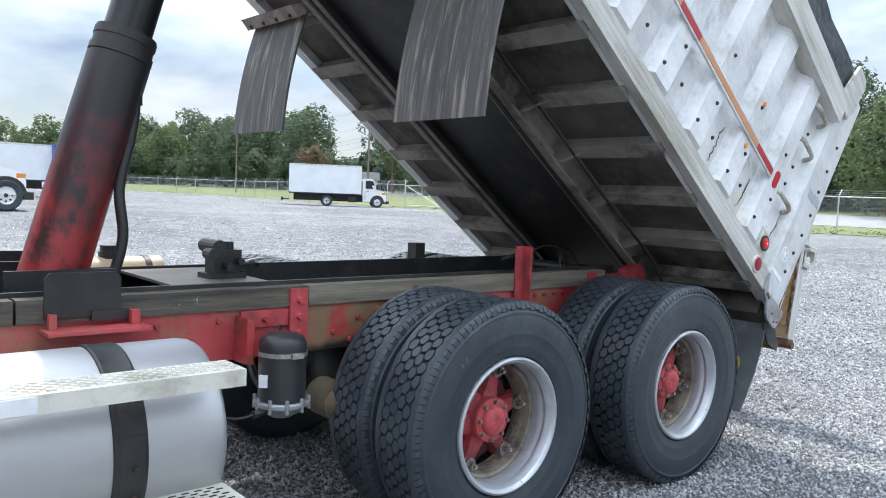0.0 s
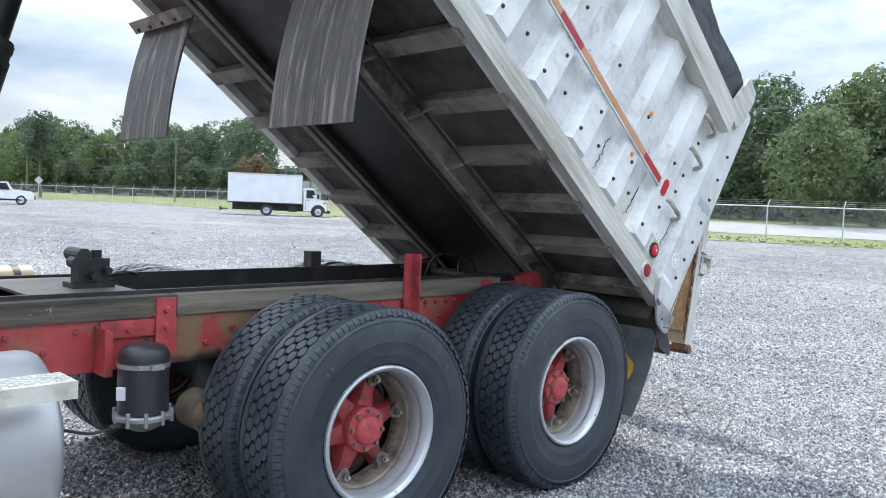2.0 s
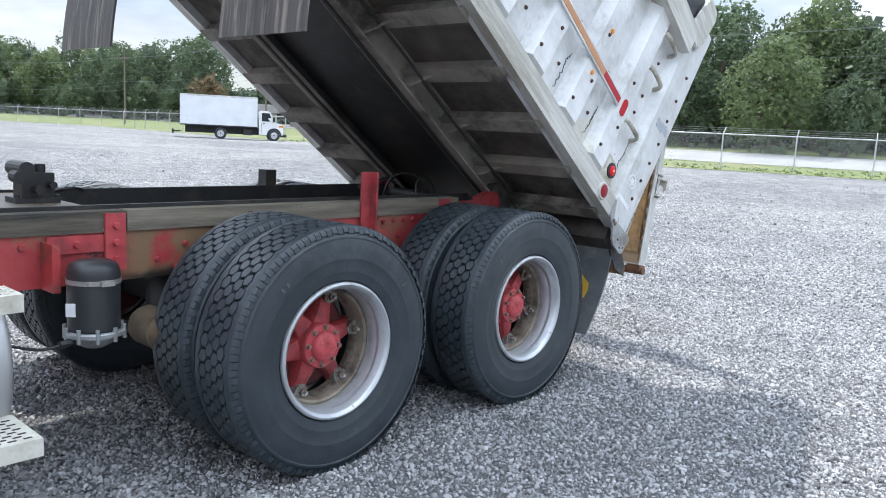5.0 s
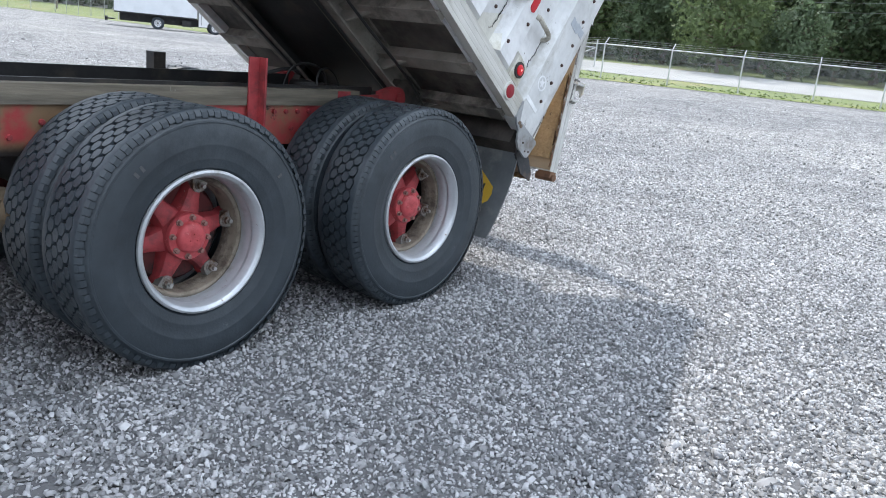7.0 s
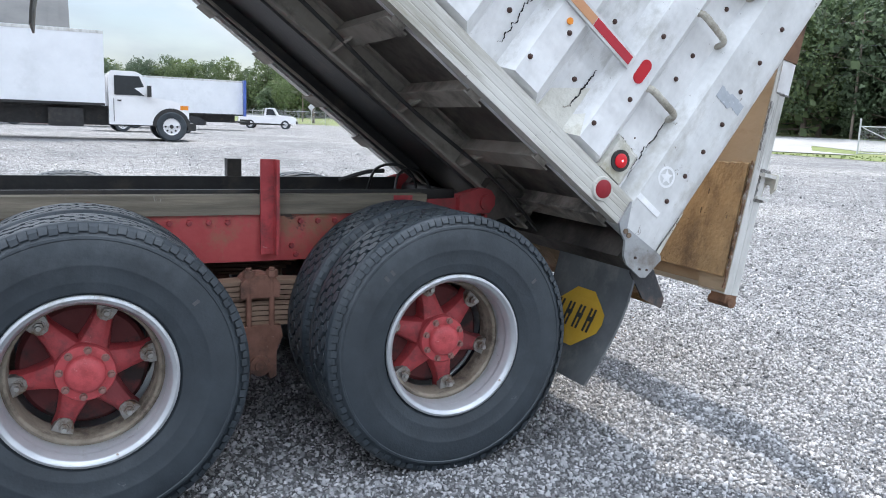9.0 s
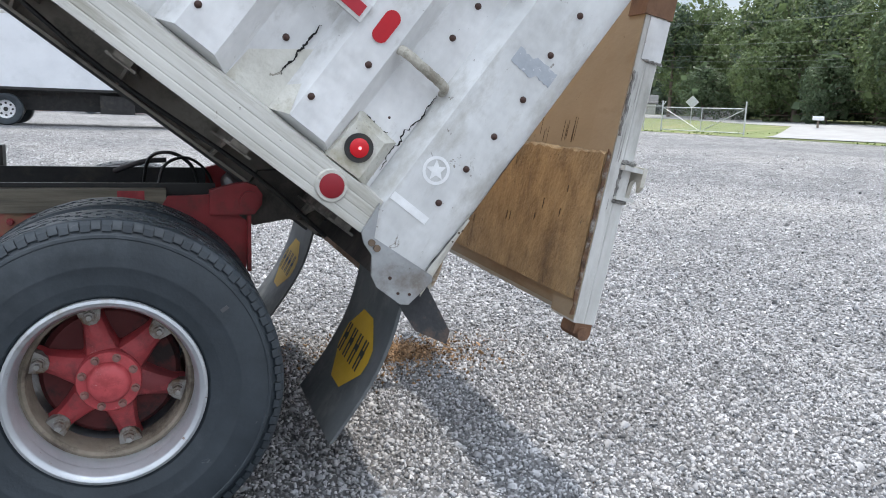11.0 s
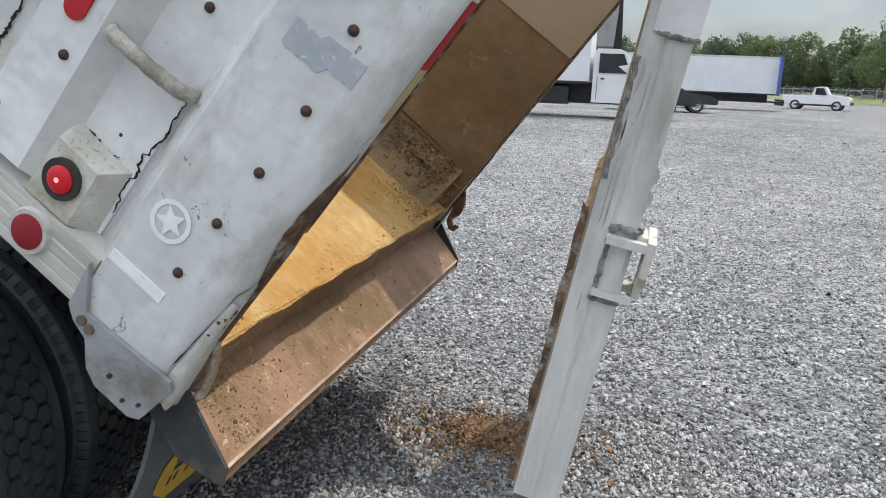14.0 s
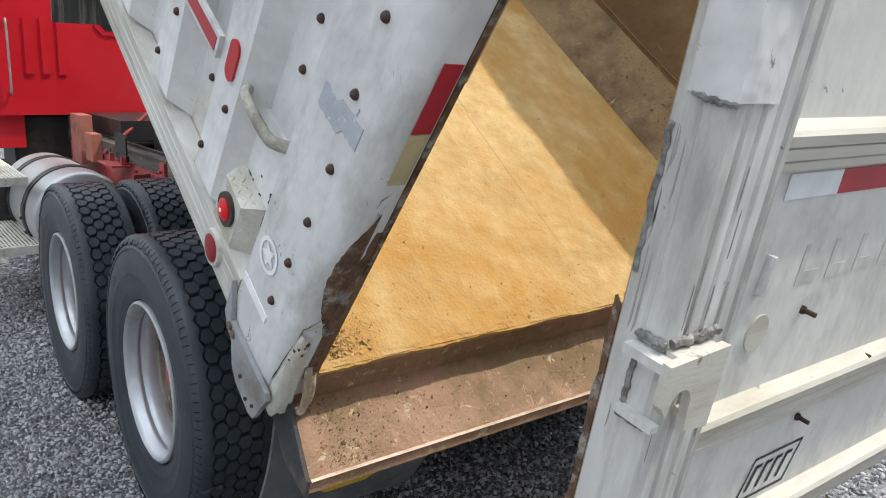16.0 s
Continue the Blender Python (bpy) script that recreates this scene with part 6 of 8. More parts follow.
for side in (-1, 1):
    p = bed_point(-2.43, side * 0.84, 0.05)
    f = hanging("front_flap", (p.x, p.y, p.z), 0.68, 0.60, 0.012, lambda s: 0.09 * (1 - s) ** 2 - 0.05 * s - 0.03, FLAP, "black rubber flap with brown streaks", truck)
    bm = bmesh.new()
    prism(bm, [(-2.475, 0.035), (-2.40, 0.02), (-2.385, 0.06), (-2.30, 0.165), (-2.28, 0.24), (-2.36, 0.24), (-2.37, 0.20)], "y", *sorted((side * 0.53, side * 1.15)))
    br = part("flap_bracket", bm, UNDER, bed, "dusty brown sheet-metal flap bracket", bevel=0.006)
    for k in range(4):
        bm = bmesh.new()
        tube(bm, (-2.42, side * (0.6 + 0.16 * k), 0.015), (-2.42, side * (0.6 + 0.16 * k), 0.04), 0.012, n=8)
        part("bolt", bm, BOLT, br)
    top = bed_point(0.47, side * 0.86, 0.09)
    m = hanging("mud_flap", (top.x + 0.02, top.y, top.z + 0.02), 0.53, 0.60, 0.012, lambda s: 0.045 * math.sin(3.14159 * s) - 0.25 * s, MUD, "dark grey mudflap with a yellow printed badge", truck)
    # badge: yellow hexagon with dark bars, lying on the bowed sheet
    bm = bmesh.new()
    def on_flap(y, s, lift):
        return (top.x + 0.02 + 0.045 * math.sin(3.14159 * s) - 0.25 * s - lift, top.y + y, top.z + 0.02 - 0.53 * s)
    def on_back(y, s, lift):
        x, yy, z = on_flap(y, s, 0)
        return (x + 0.012 + lift, yy, z)
    for where in (on_flap, on_back):
        rows = []
        for s, w in ((0.30, 0.07), (0.38, 0.13), (0.46, 0.19), (0.54, 0.20), (0.62, 0.19), (0.70, 0.13), (0.78, 0.07)):
            rows.append([bm.verts.new(where(y, s, 0.003)) for y in (-w, w)])
        for p_, q_ in zip(rows, rows[1:]):
            bm.faces.new((p_[0], p_[1], q_[1], q_[0]))
    badge = part("badge", bm, YELLOW, m, "yellow hexagon badge")
    for where in (on_flap, on_back):
        for k in range(4):
            bm = bmesh.new()
            y = -0.13 + 0.085 * k
            for (a0, a1, s0, s1) in ((y, y + 0.016, 0.44, 0.64), (y + 0.03, y + 0.046, 0.44, 0.64), (y, y + 0.046, 0.51, 0.55)):
                bm.faces.new([bm.verts.new(where(yy, ss, 0.0045)) for yy, ss in ((a0, s0), (a1, s0), (a1, s1), (a0, s1))])
            part("badge_bar", bm, DARKPRINT, badge)

# ---- tailgate ----
GATE = at(1.747, 0.12, 0.594) @ Matrix.Rotation(radians(10.7), 4, "Y") @ Matrix.Diagonal((1, 0.87, 1, 1))     # local z up the gate, x outwards
gate = part("tailgate", boxes((0.035, 0.06, -1.0, 1.0, 0.0, 1.50)), GATEGREY, truck, "grey-white aluminium tailgate hanging open, tan inside", GATE)
part("inner_sheet", boxes((0.022, 0.034, -1.0, 1.0, 0.0, 1.50)), INWALL, gate, "tan scoured inner sheet")
for s in (-1, 1):
    bm = bmesh.new()
    y0, y1 = s * 1.18, s * 0.965
    prof = [(0.0, y0), (0.0, y1), (0.105, y1)]
    for k in range(4):
        yy = y1 + (y0 - y1) * (k + 0.5) / 4.5
        prof += [(0.105, yy - s * 0.009), (0.097, yy - s * 0.004), (0.098, yy + s * 0.004), (0.105, yy + s * 0.009)]
    prof += [(0.105, y0 - s * 0.01), (0.095, y0), (0.055, y0), (0.05, y0 - s * 0.004), (0.045, y0)]
    prism(bm, prof, "z", -0.03, 1.50)
    part("edge_liner", boxes((-0.005, -0.001, *sorted((s * 1.176, s * 0.955)), -0.02, 1.5)), INWALL, gate, "tan scoured lining of the gate's edge")
    post = part("gate_post", bm, ALU, gate, "grooved weathered aluminium gate post")
    part("post_doubler", boxes((0.02, 0.112, *sorted((s * 1.186, s * 1.06)), 1.05, 1.212)), WHITE, gate, "white doubler plate on the post", bevel=0.003)
    # hook plate half way up: an outer plate with an open notch, on two webs
    bm = bmesh.new()
    notch = [(-0.09 + 0.032 * math.cos(a), 0.550 + 0.032 * math.sin(a)) for a in [radians(18 * k) for k in range(11)]]
    outline = [(0.03, 0.645), (0.03, 0.482), (-0.05, 0.492)] + notch + [(-0.125, 0.535), (-0.15, 0.56), (-0.15, 0.636)]
    prism(bm, [(s * 1.225 - s * (p[0] + 0.15), p[1]) for p in outline], "x", 0.130, 0.148)
    hp = part("hook_plate", bm, CREAM, gate, "cream welded hook plate with an open notch", bevel=0.003)
    part("side_web", boxes((0.045, 0.1305, *sorted((s * 1.222, s * 1.181)), 0.612, 0.630)), ALU, hp, bevel=0.003)
    part("top_web", boxes((0.106, 0.1305, *sorted((s * 1.181, s * 1.05)), 0.612, 0.638)), CREAM, hp, bevel=0.003)
    part("side_web", boxes((0.045, 0.1305, *sorted((s * 1.205, s * 1.181)), 0.492, 0.506)), ALU, hp, bevel=0.003)
    part("lower_web", boxes((0.106, 0.1305, *sorted((s * 1.10, s * 1.05)), 0.495, 0.512)), CREAM, hp, bevel=0.003)
    bead = random.Random(17)
    for a_, b_, rr in (((0.045, 1.184, 0.642), (0.105, 1.186, 0.645), 0.008), ((0.108, 1.17, 0.648), (0.108, 1.03, 0.655), 0.009), ((0.042, 1.184, 0.484), (0.108, 1.184, 0.486), 0.008),
                       ((0.006, 1.181, 0.74), (0.006, 1.181, 1.0), 0.006), ((0.050, 1.182, 0.50), (0.050, 1.182, 0.62), 0.006), ((0.03, 1.184, 1.046), (0.114, 1.187, 1.046), 0.005)):
        bm = bmesh.new()
        n_ = 15
        bent(bm, [(a_[0] + (b_[0] - a_[0]) * k / n_ + bead.uniform(-0.0025, 0.0025), s * (a_[1] + (b_[1] - a_[1]) * k / n_ + bead.uniform(-0.0025, 0.0025)),
                   a_[2] + (b_[2] - a_[2]) * k / n_ + bead.uniform(-0.003, 0.003)) for k in range(n_ + 1)], rr, 6)
        part("weld_bead", bm, WELD, hp, "sooty lumpy weld bead")
    for k in range(16):
        face = k % 2
        z_, L, w, u = bead.choice((0.38, 0.42, 0.62, 0.66, 0.8, 0.9)) + bead.uniform(-0.03, 0.03), bead.uniform(0.04, 0.16), bead.uniform(0.001, 0.0028), bead.random()
        bm = bmesh.new()
        if face:
            y_ = 1.172 - 0.19 * u
            prism(bm, [(s * y_ - w, z_), (s * y_ - 0.4 * w, z_ + L), (s * y_ + 0.5 * w, z_ + 0.9 * L), (s * y_ + w, z_ + 0.02)], "x", 0.104, 0.1062)
        else:
            x_ = 0.014 + 0.027 * u
            prism(bm, [(x_ - w, z_), (x_ - 0.4 * w, z_ + L), (x_ + 0.5 * w, z_ + 0.9 * L), (x_ + w, z_ + 0.02)], "y", *sorted((s * 1.179, s * 1.1812)))
        part("grime_streak", bm, STREAK, post, "grey grime streak" if k == 0 else "")
    bm = bmesh.new()
    tube(bm, (0.05, s * 1.03, -0.07), (0.05, s * 1.20, -0.07), 0.028, n=16)
    box(bm, 0.01, 0.09, *sorted((s * 1.18, s * 1.06)), -0.075, -0.03)
    part("gate_pin", bm, RUST, gate, "rusty lower gate pin", smooth=40)
    part("hinge_strap", boxes((-0.012, 0.116, *sorted((s * 1.19, s * 1.05)), 1.218, 1.42)), RUST, gate, "brown rusty hinge strap round the post", bevel=0.006)
    bm = bmesh.new()
    box(bm, 0.0, 0.09, *sorted((s * 1.18, s * 1.06)), 1.50, 1.60)
    tube(bm, (0.04, s * 1.05, 1.60), (0.04, s * 1.24, 1.60), 0.04, n=16)
    part("gate_hinge", bm, RUST, gate, "rusty brown upper gate hinge", smooth=40)
for b in (0.565, 0.455):
    bm = bmesh.new()
    turn = [6.2831853 * i / 20 for i in range(20)]
    hole = [(0.150 + 0.022 * math.cos(a), b + 0.022 * math.sin(a)) for a in turn]
    rim_ = [(0.146 + 0.052 * math.cos(a), b + 0.054 * math.sin(a)) for a in turn]
    rings = [[bm.verts.new((p[0], y_, p[1])) for p in a] for y_ in (1.10, 1.115) for a in (hole, rim_)]
    for i in range(20):
        j = (i + 1) % 20
        bm.faces.new((rings[0][i], rings[0][j], rings[1][j], rings[1][i]))
        bm.faces.new((rings[2][i], rings[3][i], rings[3][j], rings[2][j]))
        bm.faces.new((rings[1][i], rings[1][j], rings[3][j], rings[3][i]))
        bm.faces.new((rings[0][i], rings[2][i], rings[2][j], rings[0][j]))
    part("ring_lug", bm, ALU, gate, "grey steel ring lug", smooth=40)
part("lug_plate", boxes((0.09, 0.122, 1.096, 1.119, 0.41, 0.61)), ALU, gate, "grey steel plate carrying the ring lugs", bevel=0.004)


def gate_rib(z0, z1, name, label):
    bm = bmesh.new()
    h = z1 - z0
    prism(bm, [(0.06, z0), (0.085, z0 + 0.01), (0.088, z0 + h * 0.3), (0.084, z0 + h * 0.33), (0.09, z0 + h * 0.36), (0.092, z0 + h * 0.6), (0.087, z0 + h * 0.63), (0.095, z0 + h * 0.66),
               (0.10, z0 + h * 0.9), (0.092, z1), (0.06, z1 + 0.012)], "y", -1.0, 1.0)
    return part(name, bm, CREAM, gate, label)


gate_rib(0.915, 1.0, "gate_rib", "white grooved cross rib")
gate_rib(0.325, 0.42, "gate_rib", "white grooved cross rib")
gate_rib(-0.03, 0.06, "gate_rib", "white grooved bottom rail")
gate_rib(1.42, 1.5, "gate_rib", "white grooved top rail")
# liner plate with a jagged top edge
bm = bmesh.new()
rng = random.Random(4)
SLAB_END = -1.15
def slab_face(z, y=0.0):
    """How far the liner slab stands in from the gate: flush at its foot, sprung off towards its top."""
    return -0.014 - 0.040 * max(0.0, (z - 0.08) / 0.6) ** 1.3 * (0.25 + 0.75 * ease(SLAB_END, 0.1, y))


columns = []
for k in range(61):
    y, top_z = SLAB_END + (0.92 - SLAB_END) * k / 60, 0.668 + rng.uniform(-0.006, 0.006)
    col = [(0.020, 0.06)] + [(slab_face(z, y) + rng.uniform(-0.002, 0.002), z) for z in (0.06, 0.18, 0.30, 0.42, 0.52, 0.60)] + [(slab_face(top_z, y) + 0.003, top_z - 0.008), (slab_face(top_z, y) + 0.010, top_z + rng.uniform(-0.004, 0.006)), (0.020, top_z + 0.004)]
    columns.append([bm.verts.new((x, y + (rng.uniform(-0.004, 0.004) if k == 0 else 0), z)) for x, z in col])
for p, q in zip(columns, columns[1:]):
    for i in range(len(p)):
        j = (i + 1) % len(p)
        bm.faces.new((p[i], q[i], q[j], p[j]))
bm.faces.new(columns[0])
bm.faces.new(columns[-1][::-1])
part("liner_slab", bm, LINER, gate, "orange-brown worn wooden liner slab with splintered top")
for k in range(26):
    z0, L, u = rng.uniform(0.07, 0.52), rng.uniform(0.06, 0.2), rng.random()
    z1 = min(z0 + L, 0.66)
    w = rng.uniform(0.0012, 0.004)
    x0, x1 = 0.018 + u * (slab_face(z0, SLAB_END) - 0.012), 0.018 + u * (slab_face(z1, SLAB_END) - 0.012)
    bm = bmesh.new()
    prism(bm, [(x0 - w, z0), (x0 + w, z0), (x1 + 0.6 * w, z1), (x1 - 0.6 * w, z1 - 0.015)], "y", SLAB_END - 0.007 - 0.004 * rng.random(), SLAB_END + 0.003)
    part("splinter", bm, DARKGRIME if k % 3 else LINER, gate, "dark splintered end grain" if k == 0 else "")
grime = random.Random(31)
for k in range(56):
    y = -0.9 + 1.95 * grime.random() ** 1.2
    L, w = (grime.uniform(0.03, 0.09), grime.uniform(0.001, 0.0034)) if k % 2 else (grime.uniform(0.008, 0.035), grime.uniform(0.0015, 0.005))
    if k % 2 == 0 and k % 6:
        continue
    z = 0.70 + grime.uniform(0.0, 0.04) if k % 2 else 0.10 + 0.5 * grime.random() ** 0.6
    x0 = 0.0215 if k % 2 else min(slab_face(z + L, y), slab_face(z, y)) - 0.001
    bm = bmesh.new()
    prism(bm, [(y - w, z), (y - w * 0.4, z + L), (y + w * 0.5, z + L * 0.9), (y + w, z + 0.01), (y + w * 0.3, z - 0.02)], "x", x0 - 0.001, x0 + 0.002)
    part("grime_streak", bm, DARKGRIME, gate, "dark burnt grime streak" if k == 0 else "")
bm = bmesh.new()
ragged = [(-0.021 + 0.003 * math.sin(1.9 * k) + grime.uniform(-0.003, 0.003), 0.0 + 0.68 * k / 18) for k in range(19)]
prism(bm, [(-0.006, 0.0), (-0.006, 0.66)] + ragged[::-1], "y", -1.178, -1.169)
part("liner_edge", bm, TORN, gate, "ragged brown edge of the liner slab", bevel=0.003)
y = -0.83
k = 0
while y < 0.8:
    L = 0.22 if k % 2 == 0 else 0.24
    part("reflective_tape", boxes((0.061, 0.0635, y, y + L - 0.002, 0.86, 0.91)), WHITETAPE if k % 2 == 0 else REDTAPE, gate, "white reflective tape" if k % 2 == 0 else "red reflective tape")
    y, k = y + L, k + 1
bm = bmesh.new()
disc(bm, (0.06, -0.765, 0.575), 0.042, "x", 0.004, 28)
part("plug_disc", bm, CREAM, gate, "round white plug", smooth=40)
bm = bmesh.new()
bent(bm, [(0.066, -0.82, 0.67), (0.066, -0.815, 0.71), (0.066, -0.81, 0.75)], 0.011, 8)
part("keeper", bm, WHITE, gate, smooth=60)
for yy, zz in ((-0.58, 0.60), (-0.40, 0.29), (-0.16, 0.42), (0.2, 0.29)):
    bm = bmesh.new()
    tube(bm, (0.06, yy, zz), (0.092, yy, zz), 0.006, n=8)
    tube(bm, (0.06, yy, zz), (0.067, yy, zz), 0.0105, n=6)
    part("bolt", bm, BOLT, gate)
# faded lettering on the gate sheet, worn past reading
FADED = surf("faded_grey_lettering", (0.40, 0.40, 0.385), (0.60, 0.597, 0.575), 9.0, 0.5, 0.1, 0.08, 45, (0.66, 0.655, 0.63), 6.0, 0.46, 0.60)
for k in range(8):
    yy = -0.66 + 0.135 * k
    part("faded_bar", boxes((0.0602, 0.0612, yy, yy + 0.085, 0.665, 0.695), (0.0602, 0.0612, yy, yy + 0.022, 0.696, 0.755)), FADED, gate, "faded grey bar of worn lettering" if k == 0 else "")
# badge on the gate: a slanted frame with bars
bm = bmesh.new()
def slant(y, z):
    return (0.0615, -0.45 + y + 0.35 * z, 0.15 + z)
for pts in (((-0.12, -0.06), (0.12, -0.06), (0.12, -0.052), (-0.12, -0.052)), ((-0.12, 0.052), (0.12, 0.052), (0.12, 0.06), (-0.12, 0.06)),
            ((-0.12, -0.06), (-0.112, -0.06), (-0.112, 0.06), (-0.12, 0.06)), ((0.112, -0.06), (0.12, -0.06), (0.12, 0.06), (0.112, 0.06)),
            *[((-0.095 + 0.05 * k, -0.035), (-0.08 + 0.05 * k, -0.035), (-0.08 + 0.05 * k, 0.035), (-0.095 + 0.05 * k, 0.035)) for k in range(4)],
            *[((-0.095 + 0.05 * k, 0.025), (-0.06 + 0.05 * k, 0.025), (-0.06 + 0.05 * k, 0.035), (-0.095 + 0.05 * k, 0.035)) for k in range(4)]):
    bm.faces.new([bm.verts.new(slant(*p)) for p in pts])
part("maker_badge", bm, DARKPRINT, gate, "dark slanted badge of bars in a frame")

# ---- cab ----
CX = -4.3
bm = bmesh.new()
prism(bm, [(-6.3, 1.0), (-5.0, 1.0), (-4.95, 1.18), (CX, 1.18), (CX, 2.75), (-4.5, 2.85), (-5.3, 2.85), (-5.85, 2.1), (-6.3, 1.95)], "y", -1.0, 1.0)
cab = part("cab", bm, CABRED, truck, "glossy red cab with a ribbed back wall", bevel=0.05, smooth=35)
for k in range(3):
    y = -0.74 + 0.12 * k
    part("pressed_rib", boxes((CX - 0.01, CX + 0.016, y - 0.03, y + 0.03, 1.50, 1.93)), CABRED, cab, bevel=0.012, smooth=35)
    part("pressed_rib", boxes((CX - 0.01, CX + 0.018, -y - 0.022, -y + 0.022, 1.50, 1.93)), CABRED, cab, bevel=0.015, smooth=35)
bm = bmesh.new()
prism(bm, [(-0.24, 1.88), (-0.18, 1.82), (0.18, 1.82), (0.24, 1.88), (0.24, 2.48), (0.18, 2.54), (-0.18, 2.54), (-0.24, 2.48)], "x", CX - 0.01, CX + 0.012)
part("window_surround", bm, CABRED, cab, bevel=0.008, smooth=35)
bm = bmesh.new()
prism(bm, [(-0.20, 1.91), (-0.16, 1.86), (0.16, 1.86), (0.20, 1.91), (0.20, 2.44), (0.16, 2.49), (-0.16, 2.49), (-0.20, 2.44)], "x", CX + 0.008, CX + 0.016)
part("back_window", bm, GLASS, cab, "dark back window")
bm = bmesh.new()
bent(bm, [(CX + 0.0, -0.89, 1.89), (CX + 0.05, -0.89, 1.87), (CX + 0.05, -0.89, 1.39), (CX + 0.0, -0.89, 1.37)], 0.009, 8)
part("grab_handle", bm, STEEL, cab, "bright grab handle", smooth=60)
part("side_window", boxes((-5.75, -5.15, -1.006, -1.0, 2.05, 2.55)), GLASS, cab, "dark cab window")
part("door_skirt", boxes((-5.0, -4.36, -1.01, -0.80, 0.92, 1.19)), CABRED, cab, "red lower cab corner", bevel=0.02)
bm = bmesh.new()
prism(bm, [(-8.2, 0.95), (-6.3, 0.95), (-6.3, 1.9), (-8.1, 1.7)], "y", -0.85, 0.85)
part("hood", bm, CABRED, truck, "red hood", bevel=0.06, smooth=35)
bm = bmesh.new()
tube(bm, (-3.2, -0.50, 0.975), (-3.3, -0.14, 1.26), 0.014, n=8)
part("stay_rod", bm, RED, truck, "thin red stay rod")
bm = boxes((-3.9, -3.6, -0.56, -0.47, 0.86, 1.22), (-3.55, -3.35, -0.54, -0.47, 0.9, 1.1))
part("frame_bracket", bm, surf("faded_salmon_paint", (0.32, 0.1, 0.07), (0.42, 0.16, 0.12), 5.0, 0.7, 0.0, 0.15, 40, (0.12, 0.07, 0.05), 3.0, 0.5, 0.64), truck, "faded salmon-red frame bracket", bevel=0.008)
bm = boxes((-4.2, -3.25, -0.36, 0.36, 1.05, 1.2), (-4.25, -4.205, -0.5, 0.5, 0.99, 1.17))
part("cab_mount", bm, BLACK, truck, "dark parts behind the cab", bevel=0.02)
part("cab_underframe", boxes((-5.0, -4.42, -0.88, 0.88, 0.7, 1.16)), BLACK, truck, "dark parts under the cab", bevel=0.02)


# ---- road, verge and woods ----
FENCE = [(45.0, -22.0), (40.0, -2.0), (36.6, 6.0), (33.8, 15.6), (38.5, 21.0), (43.4, 21.2)]      # yard fence east of the entrance
FENCE_W = [(32.7, 43.0), (35.5, 60.0), (38.0, 82.0), (32.0, 96.0), (27.0, 112.0), (16.0, 150.0)]   # and west of it
LINE = [(60.0, -60.0), (45.0, -22.0), (40.0, -2.0), (36.6, 6.0), (34.5, 15.0), (35.5, 28.0), (34.0, 43.0), (36.0, 60.0), (38.5, 82.0), (33.5, 96.0), (28.0, 112.0), (16.0, 150.0), (-40.0, 215.0)]


def along(line, step):
    """Points every so many metres along a line, with the direction to its right."""
    out = []
    for (x0, y0), (x1, y1) in zip(line, line[1:]):
        L = math.hypot(x1 - x0, y1 - y0)
        n = max(1, round(L / step))
        for k in range(n):
            s = k / n
            out.append((x0 + (x1 - x0) * s, y0 + (y1 - y0) * s, (y1 - y0) / L, -(x1 - x0) / L))
    out.append((*line[-1], *out[-1][2:]))
    # smooth the side vectors so that strips do not fold
    for _ in range(6):
        sm = []
        for i, p in enumerate(out):
            q = out[max(0, i - 1):i + 2]
            a, b = sum(v[2] for v in q), sum(v[3] for v in q)
            L = math.hypot(a, b) or 1
            sm.append((p[0], p[1], a / L, b / L))
        out = sm
    return out


def rise(d):
    """Height of the land, d metres beyond the fence line."""
    return 0.42 + 0.78 * ease(2, 15, d) + 0.6 * ease(14, 30, d)


PATH_LINE = along(LINE, 4.0)


def swing(x, y):
    """How much further the road lies from the fence north of the entrance."""
    a = math.degrees(math.atan2(y, x))
    return 5.0 * ease(36, 50, a) + 7.0 * ease(54, 70, a)


def strip(name, d0, d1, lift, material, steps=6, wobble=0.0, seed=1):
    rng = random.Random(seed)
    bm = bmesh.new()
    rows = []
    for x, y, nx, ny in PATH_LINE:
        w0 = rng.uniform(-wobble, wobble)
        row = []
        for k in range(steps + 1):
            a, b = d0 + (swing(x, y) if d0 > 0 else 0), d1 + (swing(x, y) if d1 < 100 else 0)
            d = a + (b - a) * k / steps + (w0 if k == 0 else 0)
            row.append(bm.verts.new((x + nx * d, y + ny * d, rise(d) + lift if d > -1 else gz(x, y) + lift)))
        rows.append(row)
    for p, q in zip(rows, rows[1:]):
        for k in range(steps):
            bm.faces.new((p[k], p[k + 1], q[k + 1], q[k]))
    return part(name, bm, material, smooth=60)


tagged(strip("grass_verge", -3.6, 6.0, 0.02, GRASS, 8, 0.5), "mown grass verge along the yard fence", "grass", kind="structure")
tagged(strip("road", 6.0, 13.5, 0.04, ROAD, 5), "pale asphalt road beyond the fence", "road", kind="structure")
tagged(strip("grass_bank", 13.5, 260.0, 0.05, GRASS, 12), "grass bank running into the woods", "grass", kind="structure")
# driveway through the entrance
bm = bmesh.new()
rows = []
for k in range(9):
    s = k / 8
    x, y = 35.0 + 10.5 * s, 29.0 + 7.0 * s
    w = 4.5 + 1.5 * s
    rows.append([bm.verts.new((x - 0.55 * t, y + 0.84 * t, rise(11.0 * s) + 0.07)) for t in (-w, w)])
for p, q in zip(rows, rows[1:]):
    bm.faces.new((p[0], p[1], q[1], q[0]))
tagged(part("driveway", bm, ROAD), "pale paved entrance drive", "road", kind="structure")

